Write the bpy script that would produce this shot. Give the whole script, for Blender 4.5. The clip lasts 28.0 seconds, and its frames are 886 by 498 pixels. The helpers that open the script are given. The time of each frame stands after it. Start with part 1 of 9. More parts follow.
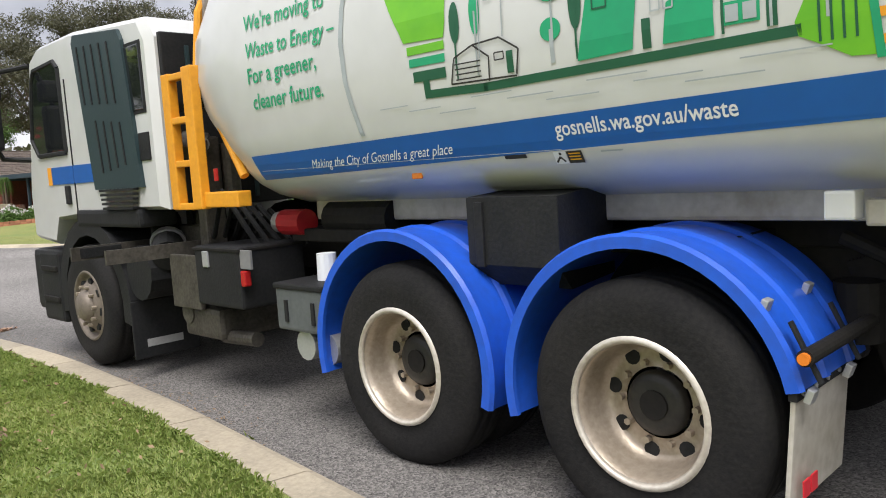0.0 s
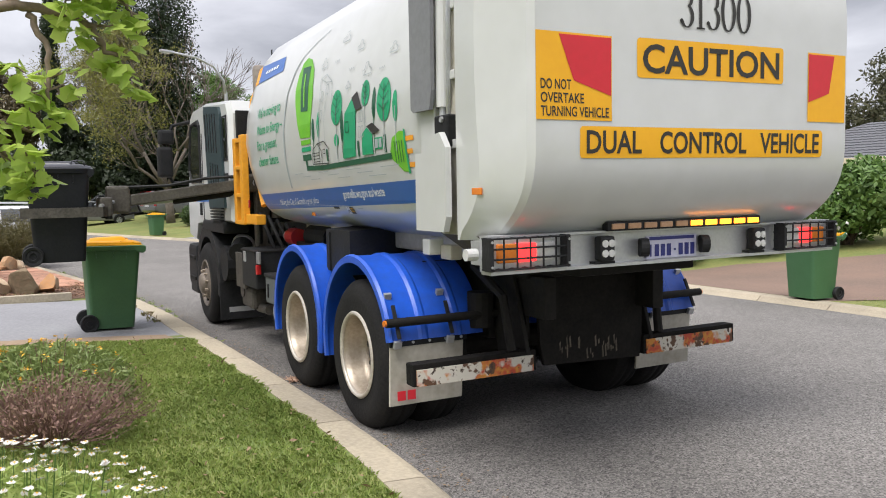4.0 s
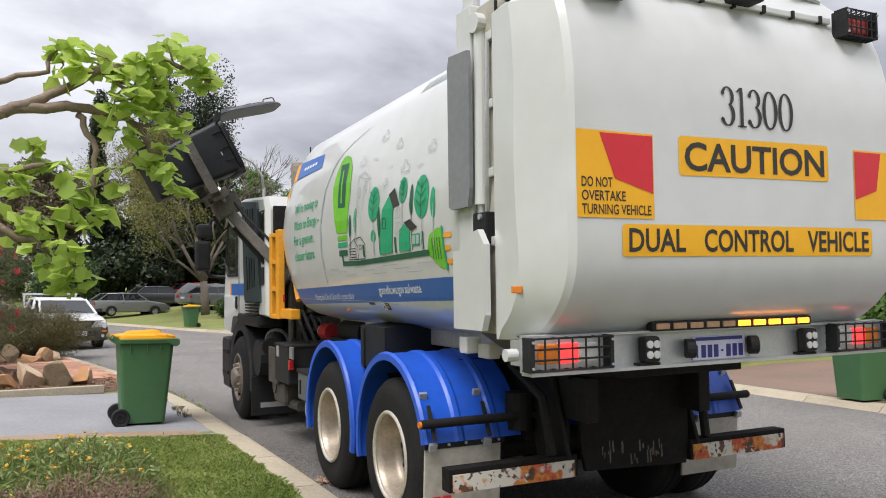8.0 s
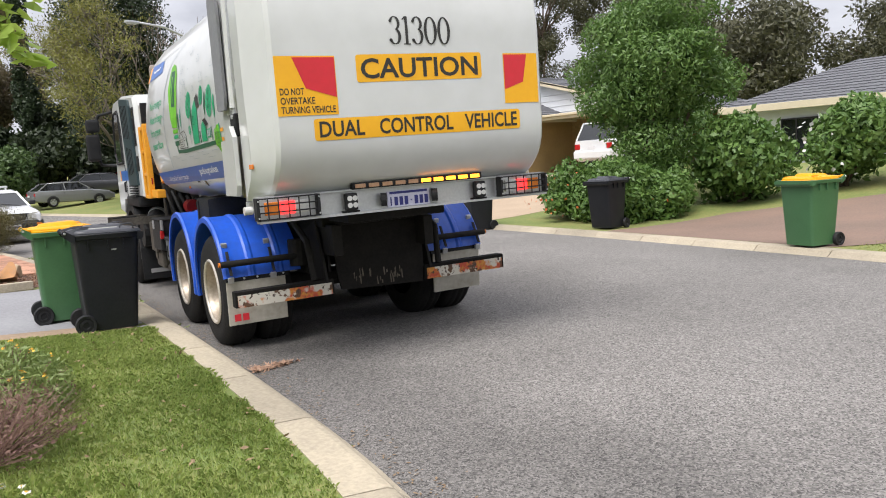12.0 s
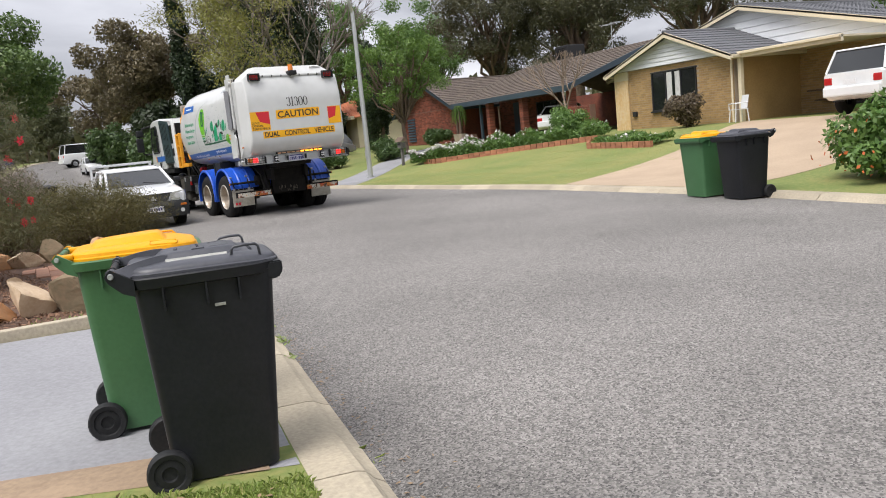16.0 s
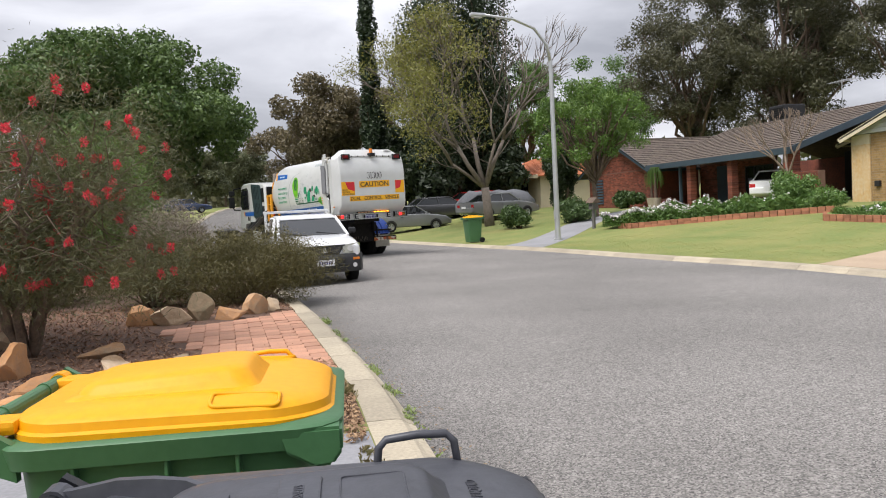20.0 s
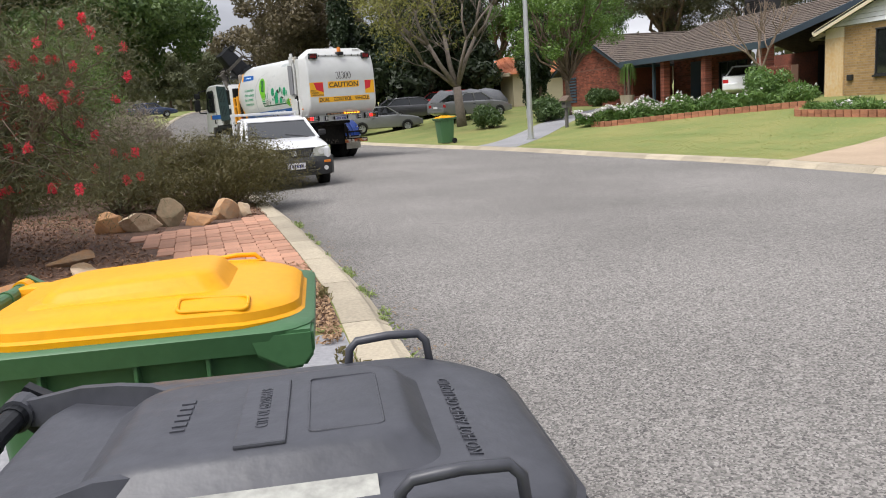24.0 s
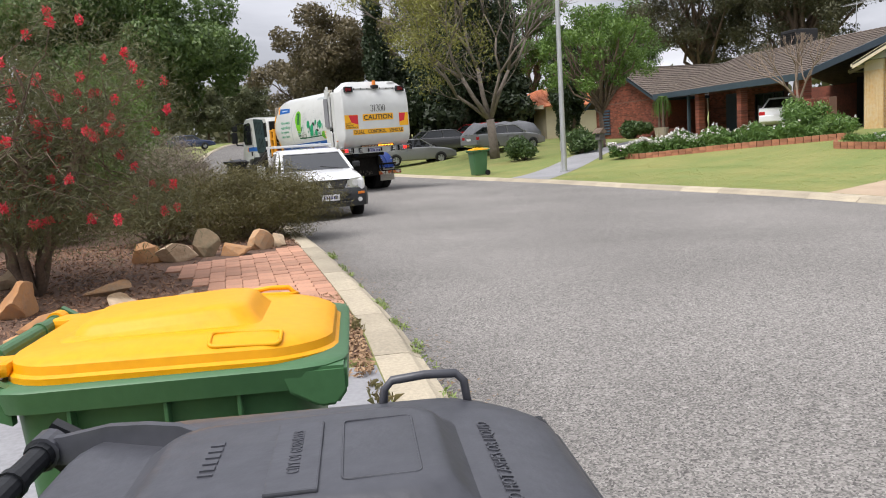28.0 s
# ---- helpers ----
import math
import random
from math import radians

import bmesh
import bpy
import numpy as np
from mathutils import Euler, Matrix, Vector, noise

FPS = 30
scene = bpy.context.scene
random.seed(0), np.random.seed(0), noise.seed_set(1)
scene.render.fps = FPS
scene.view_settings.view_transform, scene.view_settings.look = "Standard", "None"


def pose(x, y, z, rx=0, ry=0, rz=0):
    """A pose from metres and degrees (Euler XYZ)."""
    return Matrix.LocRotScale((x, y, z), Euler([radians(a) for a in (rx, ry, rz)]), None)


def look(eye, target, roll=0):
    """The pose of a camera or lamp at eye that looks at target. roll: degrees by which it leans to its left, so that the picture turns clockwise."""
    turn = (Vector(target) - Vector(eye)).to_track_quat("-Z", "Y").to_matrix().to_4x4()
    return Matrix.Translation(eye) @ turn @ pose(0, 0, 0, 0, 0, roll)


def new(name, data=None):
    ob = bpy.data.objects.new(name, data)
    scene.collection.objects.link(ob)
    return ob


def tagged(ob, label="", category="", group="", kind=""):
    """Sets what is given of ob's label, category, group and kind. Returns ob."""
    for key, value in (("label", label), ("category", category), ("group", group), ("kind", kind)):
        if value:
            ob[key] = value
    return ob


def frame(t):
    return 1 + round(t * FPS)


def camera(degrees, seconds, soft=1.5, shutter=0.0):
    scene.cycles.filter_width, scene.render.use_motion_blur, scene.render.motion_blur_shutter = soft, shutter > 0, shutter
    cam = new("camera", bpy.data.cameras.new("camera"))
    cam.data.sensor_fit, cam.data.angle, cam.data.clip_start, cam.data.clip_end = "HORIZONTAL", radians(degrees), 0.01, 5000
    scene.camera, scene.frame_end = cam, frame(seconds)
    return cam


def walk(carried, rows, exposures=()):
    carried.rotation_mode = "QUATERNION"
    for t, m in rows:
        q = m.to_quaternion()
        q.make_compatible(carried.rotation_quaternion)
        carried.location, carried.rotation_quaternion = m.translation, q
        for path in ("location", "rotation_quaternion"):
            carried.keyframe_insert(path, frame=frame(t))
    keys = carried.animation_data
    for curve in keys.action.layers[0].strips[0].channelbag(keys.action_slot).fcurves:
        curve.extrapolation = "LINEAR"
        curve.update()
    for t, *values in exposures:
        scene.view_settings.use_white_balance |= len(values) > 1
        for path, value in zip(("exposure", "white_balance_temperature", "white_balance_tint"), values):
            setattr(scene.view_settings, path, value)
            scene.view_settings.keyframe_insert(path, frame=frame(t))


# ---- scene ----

cam = camera(58.74, 28.0, 1.0)

# seconds, eye, turn to the left from +y, pitch, roll
PATH = [
    (0, -4.307, -11.301, 1.434, -55.57, -5.01, -3.17),
    (0.5, -4.234, -10.728, 1.466, -50.84, -4.08, -1.34),
    (1, -3.966, -10.182, 1.455, -47.58, -3.18, -1.97),
    (1.5, -3.700, -9.740, 1.490, -43.50, -2.50, 0.60),
    (2, -3.487, -9.296, 1.511, -39.98, -1.86, 1.27),
    (2.5, -3.206, -8.892, 1.500, -36.97, -2.54, 0.25),
    (3, -3.093, -8.604, 1.491, -39.24, -3.92, 0.37),
    (3.5, -3.026, -8.324, 1.488, -39.12, -3.81, -0.26),
    (4, -3.015, -8.358, 1.528, -36.29, -3.28, -0.06),
    (4.5, -2.971, -8.241, 1.490, -33.25, -2.21, -0.12),
    (6.5, -2.986, -8.272, 1.552, -34.44, 1.03, -0.33),
    (7, -2.987, -8.261, 1.551, -33.64, 1.28, -0.27),
    (7.5, -2.994, -8.266, 1.545, -33.69, 2.64, 0.28),
    (8, -2.995, -8.273, 1.553, -33.96, 3.48, 0.30),
    (8.5, -2.992, -8.273, 1.553, -34.16, 2.92, 0.15),
    (9, -2.992, -8.286, 1.545, -34.09, 2.24, -0.52),
    (9.5, -2.984, -8.298, 1.540, -32.75, 1.39, -0.54),
    (10, -3.015, -8.389, 1.568, -31.64, 1.03, 0.33),
    (10.5, -2.962, -8.281, 1.527, -31.65, -0.08, -0.18),
    (11, -2.901, -8.305, 1.542, -35.46, -2.52, -0.93),
    (11.5, -2.732, -8.219, 1.541, -37.80, -5.75, -2.51),
    (13.5, -1.878, -6.435, 1.541, -32.26, -6.31, -6.19),
    (14, -1.697, -5.811, 1.518, -30.93, -6.13, -6.75),
    (14.5, -1.542, -5.199, 1.523, -27.99, -5.48, -6.46),
    (15, -1.366, -4.533, 1.505, -26.20, -6.26, -6.16),
    (15.5, -1.207, -3.907, 1.532, -26.76, -7.57, -5.97),
    (16, -1.054, -3.342, 1.527, -25.65, -8.26, -5.74),
    (16.5, -0.995, -2.756, 1.529, -26.96, -7.93, -5.80),
    (17, -0.843, -2.191, 1.501, -27.03, -6.63, -7.33),
    (17.5, -0.770, -1.698, 1.483, -23.60, -5.10, -6.18),
    (18, -0.695, -1.262, 1.491, -19.79, -4.41, -5.19),
    (18.5, -0.628, -0.911, 1.504, -17.48, -2.99, -4.41),
    (19, -0.568, -0.621, 1.486, -17.78, -1.36, -3.39),
    (19.5, -0.551, -0.525, 1.479, -15.19, -1.94, -2.58),
    (20, -0.534, -0.499, 1.477, -13.70, -2.98, -2.95),
    (20.5, -0.523, -0.480, 1.481, -15.92, -4.25, -3.44),
    (21, -0.520, -0.470, 1.479, -18.44, -5.39, -3.59),
    (21.5, -0.512, -0.464, 1.479, -20.24, -5.99, -3.89),
    (23.5, -0.515, -0.470, 1.471, -15.88, -9.90, -3.54),
    (24, -0.518, -0.460, 1.466, -15.23, -10.22, -3.75),
    (24.5, -0.528, -0.457, 1.462, -15.25, -10.22, -3.97),
    (25, -0.538, -0.454, 1.460, -14.86, -10.39, -4.43),
    (25.5, -0.540, -0.462, 1.463, -14.52, -10.35, -4.32),
    (26, -0.545, -0.464, 1.461, -14.39, -9.96, -4.15),
    (26.5, -0.546, -0.466, 1.464, -14.18, -9.51, -4.57),
    (27, -0.540, -0.465, 1.461, -14.45, -9.19, -4.49),
    (27.5, -0.541, -0.457, 1.461, -14.59, -8.95, -3.79),
    (28, -0.516, -0.414, 1.465, -13.00, -7.78, -3.73),
]
walk(cam, [(t, pose(x, y, z, 90 + p, 0, w) @ pose(0, 0, 0, 0, 0, r)) for t, x, y, z, w, p, r in PATH],
     [(t, e, 6420, 12.5) for t, e in ((0, 0.72), (1, 0.58), (2, 0.48), (3, 0.56), (4, 0.64), (7, 0.52), (8, 0.52), (9, 0.60), (11, 0.76), (14, 0.64), (17, 0.62), (20, 0.60), (24, 0.60), (28, 0.68))])

# ---- sky and sun: an overcast noon ----
world = bpy.data.worlds.new("sky")
scene.world = world
world.use_nodes = True
wn, wl = world.node_tree.nodes, world.node_tree.links
wn.clear()
SUN_EL, SUN_ROT = radians(60), radians(244)
sky = wn.new("ShaderNodeTexSky")
sky.sky_type, sky.sun_disc, sky.sun_elevation, sky.sun_rotation = "NISHITA", False, SUN_EL, SUN_ROT
sky.dust_density = 3.0
sky_bg = wn.new("ShaderNodeBackground")
sky_bg.inputs["Strength"].default_value = 0.10
wl.new(sky.outputs["Color"], sky_bg.inputs["Color"])
wco = wn.new("ShaderNodeTexCoord")
wmap = wn.new("ShaderNodeMapping")
wmap.inputs["Scale"].default_value = (1.0, 1.0, 2.6)
wl.new(wco.outputs["Generated"], wmap.inputs["Vector"])
cloud = wn.new("ShaderNodeTexNoise")
cloud.inputs["Scale"].default_value, cloud.inputs["Detail"].default_value, cloud.inputs["Roughness"].default_value = 2.6, 7.0, 0.52
cloud.inputs["Distortion"].default_value = 0.35
wl.new(wmap.outputs["Vector"], cloud.inputs["Vector"])
wramp = wn.new("ShaderNodeValToRGB")
wramp.color_ramp.elements[0].position, wramp.color_ramp.elements[0].color = 0.34, (0.32, 0.33, 0.36, 1)
wramp.color_ramp.elements[1].position, wramp.color_ramp.elements[1].color = 0.66, (0.76, 0.77, 0.80, 1)
wramp.color_ramp.elements.new(0.5).color = (0.52, 0.53, 0.565, 1)
wl.new(cloud.outputs["Fac"], wramp.inputs["Fac"])
cloud_bg = wn.new("ShaderNodeBackground")
cloud_bg.inputs["Strength"].default_value = 1.12
# an overcast sky is brighter overhead than at the horizon
wsep, wgrad, wmul = wn.new("ShaderNodeSeparateXYZ"), wn.new("ShaderNodeMapRange"), wn.new("ShaderNodeMix")
wl.new(wco.outputs["Generated"], wsep.inputs[0])
wgrad.inputs["From Min"].default_value, wgrad.inputs["From Max"].default_value = 0.0, 1.0
wgrad.inputs["To Min"].default_value, wgrad.inputs["To Max"].default_value = 0.74, 1.35
wl.new(wsep.outputs["Z"], wgrad.inputs["Value"])
wmul.data_type, wmul.blend_type = "RGBA", "MULTIPLY"
wmul.inputs["Factor"].default_value = 1.0
wl.new(wramp.outputs["Color"], wmul.inputs["A"])
wl.new(wgrad.outputs["Result"], wmul.inputs["B"])
wl.new(wmul.outputs["Result"], cloud_bg.inputs["Color"])
wmix = wn.new("ShaderNodeMixShader")
wmix.inputs[0].default_value = 0.93
wl.new(sky_bg.outputs[0], wmix.inputs[1])
wl.new(cloud_bg.outputs[0], wmix.inputs[2])
wout = wn.new("ShaderNodeOutputWorld")
wl.new(wmix.outputs[0], wout.inputs["Surface"])
sun = new("sun", bpy.data.lights.new("sun", "SUN"))
sun.data.energy, sun.data.angle, sun.data.color = 2.5, radians(35), (1.0, 0.97, 0.92)
sun.matrix_world = look((-25, -12, 48), (0, 0, 0))
scene.view_settings.exposure = 0.66


# ---- materials ----
def surf(name, c, c2=None, scale=8.0, fine=60.0, rough=0.6, bump=0.15, metal=0.0, contrast=0.6, coat=0.0, rand=0.0, space="Object", spec=0.5, island=False):
    """A painted, cast or grown surface: two colours mixed by noise at two scales, with fine relief."""
    m = bpy.data.materials.new(name)
    m.use_nodes = True
    n, l = m.node_tree.nodes, m.node_tree.links
    b = n["Principled BSDF"]
    co = n.new("ShaderNodeTexCoord")
    big, small = n.new("ShaderNodeTexNoise"), n.new("ShaderNodeTexNoise")
    big.inputs["Scale"].default_value, big.inputs["Detail"].default_value = scale, 4
    small.inputs["Scale"].default_value, small.inputs["Detail"].default_value = fine, 3
    for k in (big, small):
        l.new(co.outputs[space], k.inputs["Vector"])
    add = n.new("ShaderNodeMath")
    add.operation = "ADD"
    l.new(big.outputs["Fac"], add.inputs[0])
    l.new(small.outputs["Fac"], add.inputs[1])
    ramp = n.new("ShaderNodeMapRange")
    ramp.inputs["From Min"].default_value, ramp.inputs["From Max"].default_value = 1.0 - contrast / 2, 1.0 + contrast / 2
    l.new(add.outputs[0], ramp.inputs["Value"])
    mix = n.new("ShaderNodeMix")
    mix.data_type = "RGBA"
    c2 = c2 or tuple(v * 0.82 for v in c)
    mix.inputs["A"].default_value, mix.inputs["B"].default_value = (*c, 1), (*c2, 1)
    l.new(ramp.outputs["Result"], mix.inputs["Factor"])
    last = mix.outputs["Result"]
    if rand:
        inf, hsv, mr = n.new("ShaderNodeNewGeometry" if island else "ShaderNodeObjectInfo"), n.new("ShaderNodeHueSaturation"), n.new("ShaderNodeMapRange")
        mr.inputs["To Min"].default_value, mr.inputs["To Max"].default_value = 1 - rand, 1 + rand
        l.new(inf.outputs["Random Per Island" if island else "Random"], mr.inputs["Value"])
        l.new(mr.outputs["Result"], hsv.inputs["Value"])
        l.new(last, hsv.inputs["Color"])
        last = hsv.outputs["Color"]
    l.new(last, b.inputs["Base Color"])
    b.inputs["Roughness"].default_value, b.inputs["Metallic"].default_value = rough, metal
    b.inputs["Coat Weight"].default_value = coat
    b.inputs["Specular IOR Level"].default_value = spec
    if bump:
        bp = n.new("ShaderNodeBump")
        bp.inputs["Strength"].default_value, bp.inputs["Distance"].default_value = bump, 0.01
        l.new(add.outputs[0], bp.inputs["Height"])
        l.new(bp.outputs["Normal"], b.inputs["Normal"])
    return m


def glow(name, c, strength):
    m = bpy.data.materials.new(name)
    m.use_nodes = True
    b = m.node_tree.nodes["Principled BSDF"]
    b.inputs["Base Color"].default_value = (*c, 1)
    b.inputs["Emission Color"].default_value, b.inputs["Emission Strength"].default_value = (*c, 1), strength
    b.inputs["Roughness"].default_value = 0.3
    return m


def leafy(name, c, c2, rough=0.5, trans=0.25):
    """Foliage: each leaf its own shade of the two colours."""
    m = bpy.data.materials.new(name)
    m.use_nodes = True
    n, l = m.node_tree.nodes, m.node_tree.links
    b = n["Principled BSDF"]
    geo, co, big = n.new("ShaderNodeNewGeometry"), n.new("ShaderNodeTexCoord"), n.new("ShaderNodeTexNoise")
    big.inputs["Scale"].default_value = 0.8
    l.new(co.outputs["Object"], big.inputs["Vector"])
    avg = n.new("ShaderNodeMath")
    avg.operation = "MULTIPLY_ADD"
    avg.inputs[1].default_value, avg.inputs[2].default_value = 0.6, -0.05
    l.new(geo.outputs["Random Per Island"], avg.inputs[0])
    add = n.new("ShaderNodeMath")
    l.new(avg.outputs[0], add.inputs[0])
    mul = n.new("ShaderNodeMath")
    mul.operation = "MULTIPLY"
    mul.inputs[1].default_value = 0.55
    l.new(big.outputs["Fac"], mul.inputs[0])
    l.new(mul.outputs[0], add.inputs[1])
    mix = n.new("ShaderNodeMix")
    mix.data_type = "RGBA"
    mix.inputs["A"].default_value, mix.inputs["B"].default_value = (*c, 1), (*c2, 1)
    l.new(add.outputs[0], mix.inputs["Factor"])
    l.new(mix.outputs["Result"], b.inputs["Base Color"])
    b.inputs["Roughness"].default_value = rough
    tr = n.new("ShaderNodeBsdfTranslucent")
    l.new(mix.outputs["Result"], tr.inputs["Color"])
    ms = n.new("ShaderNodeMixShader")
    ms.inputs[0].default_value = trans
    l.new(b.outputs[0], ms.inputs[1])
    l.new(tr.outputs[0], ms.inputs[2])
    l.new(ms.outputs[0], n["Material Output"].inputs["Surface"])
    return m


def asphalt_mat():
    m = surf("asphalt", (0.215, 0.207, 0.20), (0.14, 0.135, 0.13), 0.35, 34, 0.88, 0.0, contrast=0.5, spec=0.3)
    n, l = m.node_tree.nodes, m.node_tree.links
    b = n["Principled BSDF"]
    co = n.new("ShaderNodeTexCoord")
    vor = n.new("ShaderNodeTexVoronoi")
    vor.inputs["Scale"].default_value = 102
    l.new(co.outputs["Object"], vor.inputs["Vector"])
    grit = n.new("ShaderNodeMix")
    grit.data_type, grit.blend_type = "RGBA", "MULTIPLY"
    grit.inputs["Factor"].default_value = 0.9
    src = b.inputs["Base Color"].links[0].from_socket
    l.new(src, grit.inputs["A"])
    bw = n.new("ShaderNodeValToRGB")
    bw.color_ramp.elements[0].color, bw.color_ramp.elements[1].color = (0.18, 0.18, 0.18, 1), (1.9, 1.86, 1.80, 1)
    l.new(vor.outputs["Color"], bw.inputs["Fac"])
    l.new(bw.outputs["Color"], grit.inputs["B"])
    # a darker band along the near gutter, its edge broken by noise
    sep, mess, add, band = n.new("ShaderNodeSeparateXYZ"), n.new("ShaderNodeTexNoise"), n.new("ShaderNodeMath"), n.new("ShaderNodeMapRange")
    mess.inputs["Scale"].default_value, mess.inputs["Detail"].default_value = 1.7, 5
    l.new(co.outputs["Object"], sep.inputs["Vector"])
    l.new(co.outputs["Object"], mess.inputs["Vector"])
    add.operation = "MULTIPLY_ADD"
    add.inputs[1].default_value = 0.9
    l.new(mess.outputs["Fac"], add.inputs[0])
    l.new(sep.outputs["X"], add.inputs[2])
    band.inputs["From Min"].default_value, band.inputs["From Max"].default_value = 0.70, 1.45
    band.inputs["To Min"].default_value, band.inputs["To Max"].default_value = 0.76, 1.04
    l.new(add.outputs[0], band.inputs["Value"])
    gutter_band = n.new("ShaderNodeMix")
    gutter_band.data_type, gutter_band.blend_type = "RGBA", "MULTIPLY"
    gutter_band.inputs["Factor"].default_value = 1.0
    l.new(grit.outputs["Result"], gutter_band.inputs["A"])
    l.new(band.outputs["Result"], gutter_band.inputs["B"])
    l.new(gutter_band.outputs["Result"], b.inputs["Base Color"])
    bp = n.new("ShaderNodeBump")
    bp.inputs["Strength"].default_value, bp.inputs["Distance"].default_value = 0.6, 0.006
    l.new(vor.outputs["Distance"], bp.inputs["Height"])
    l.new(bp.outputs["Normal"], b.inputs["Normal"])
    return m


def worn_strip():
    """Red, orange and white reflective film, flaking to bare brown steel in patches."""
    m = surf("worn_reflective_bar", (0.44, 0.06, 0.025), (0.52, 0.22, 0.03), 6, 30, 0.6, 0.2, contrast=0.25)
    n, l = m.node_tree.nodes, m.node_tree.links
    b = n["Principled BSDF"]
    co = n.new("ShaderNodeTexCoord")
    last = b.inputs["Base Color"].links[0].from_socket
    for scale, lo, hi, c in ((4.5, 0.52, 0.56, (0.56, 0.53, 0.46)), (11, 0.56, 0.60, (0.10, 0.045, 0.02)), (28, 0.60, 0.66, (0.05, 0.03, 0.02))):
        t, r, x = n.new("ShaderNodeTexNoise"), n.new("ShaderNodeMapRange"), n.new("ShaderNodeMix")
        t.inputs["Scale"].default_value, t.inputs["Detail"].default_value = scale, 4
        r.inputs["From Min"].default_value, r.inputs["From Max"].default_value = lo, hi
        x.data_type = "RGBA"
        x.inputs["B"].default_value = (*c, 1)
        l.new(co.outputs["Object"], t.inputs["Vector"])
        l.new(t.outputs["Fac"], r.inputs["Value"])
        l.new(r.outputs["Result"], x.inputs["Factor"])
        l.new(last, x.inputs["A"])
        last = x.outputs["Result"]
    l.new(last, b.inputs["Base Color"])
    return m


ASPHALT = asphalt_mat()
KERB = surf("kerb_concrete", (0.445, 0.385, 0.285), (0.30, 0.262, 0.198), 1.6, 40, 0.9, 0.4, rand=0.12)
SANDSTRIP = surf("sandy_concrete", (0.36, 0.26, 0.17), (0.25, 0.18, 0.12), 2.0, 30, 0.9, 0.3)
DRIVE = surf("grey_concrete", (0.30, 0.30, 0.315), (0.21, 0.21, 0.22), 0.9, 30, 0.8, 0.2)
GRASS_SOIL = surf("lawn_soil", (0.135, 0.185, 0.046), (0.24, 0.232, 0.075), 0.55, 14, 0.95, 0.9, contrast=0.45)
EARTH = surf("mulch_earth", (0.15, 0.085, 0.055), (0.07, 0.042, 0.03), 3, 40, 0.95, 0.8)
BRICKPAVE = surf("brick_paver", (0.47, 0.245, 0.155), (0.37, 0.20, 0.135), 3, 40, 0.85, 0.3, rand=0.18)
DRIVEPINK = surf("block_paved_drive", (0.44, 0.335, 0.235), (0.35, 0.265, 0.185), 1.0, 25, 0.9, 0.3)
DRIVEBROWN = surf("old_paved_drive", (0.24, 0.16, 0.12), (0.17, 0.12, 0.095), 0.8, 25, 0.9, 0.3)
WHITEPAINT = surf("white_paint", (0.60, 0.61, 0.60), (0.55, 0.56, 0.545), 1.2, 6, 0.28, 0.0, coat=0.5)
TROUGH = surf("stained_brown_steel", (0.11, 0.095, 0.07), (0.05, 0.042, 0.032), 4, 25, 0.8, 0.3, contrast=0.9)
WHITEDIRTY = surf("grimy_white_paint", (0.55, 0.53, 0.47), (0.30, 0.27, 0.21), 2.5, 18, 0.5, 0.1, contrast=0.9)
BLUEP = surf("blue_plastic", (0.015, 0.105, 0.62), (0.02, 0.085, 0.47), 2.5, 20, 0.38, 0.1)
BLUEBAND = surf("blue_film", (0.01, 0.11, 0.42), (0.012, 0.10, 0.37), 2, 12, 0.35, 0.0)
BLACKP = surf("black_plastic", (0.011, 0.012, 0.013), (0.022, 0.022, 0.023), 5, 50, 0.6, 0.2, spec=0.25)
DARKSTEEL = surf("black_steel", (0.008, 0.008, 0.008), (0.022, 0.020, 0.018), 4, 30, 0.7, 0.25, contrast=0.9, spec=0.2)
GREASY = surf("greasy_steel", (0.13, 0.12, 0.10), (0.035, 0.03, 0.026), 6, 40, 0.55, 0.35, metal=0.4, contrast=0.9)
TEAL = surf("dark_teal_panel", (0.014, 0.033, 0.038), (0.020, 0.042, 0.047), 3, 40, 0.5, 0.1)
YELLOWST = surf("yellow_steel", (0.80, 0.36, 0.02), (0.68, 0.29, 0.02), 4, 30, 0.45, 0.1)
RUBBER = surf("tyre_rubber", (0.009, 0.009, 0.0095), (0.020, 0.019, 0.018), 3, 50, 0.85, 0.35, spec=0.25)
RIMLIP = surf("rim_lip_steel", (0.66, 0.62, 0.55), (0.50, 0.45, 0.38), 5, 40, 0.4, 0.1, metal=0.4)
RIMSTEEL = surf("rim_steel", (0.50, 0.43, 0.35), (0.30, 0.25, 0.19), 5, 40, 0.42, 0.15, metal=0.55, contrast=0.9)
DARKRIM = surf("brown_dusty_rim", (0.13, 0.11, 0.09), (0.24, 0.20, 0.16), 5, 40, 0.55, 0.15, metal=0.3, contrast=0.9)
HUB = surf("hub_black", (0.012, 0.012, 0.012), (0.03, 0.027, 0.024), 8, 40, 0.5, 0.2)
ALU = surf("brushed_aluminium", (0.55, 0.56, 0.57), (0.46, 0.47, 0.48), 3, 60, 0.38, 0.1, metal=0.6)
RUST = worn_strip()
RUSTB = surf("scraped_black_steel", (0.006, 0.006, 0.006), (0.018, 0.016, 0.014), 9, 50, 0.8, 0.4, contrast=0.9, spec=0.15)
SIGNY = surf("yellow_film", (0.84, 0.43, 0.008), (0.80, 0.39, 0.008), 3, 20, 0.45, 0.0)
SIGNR = surf("red_film", (0.62, 0.02, 0.035), (0.56, 0.02, 0.03), 3, 20, 0.45, 0.0)
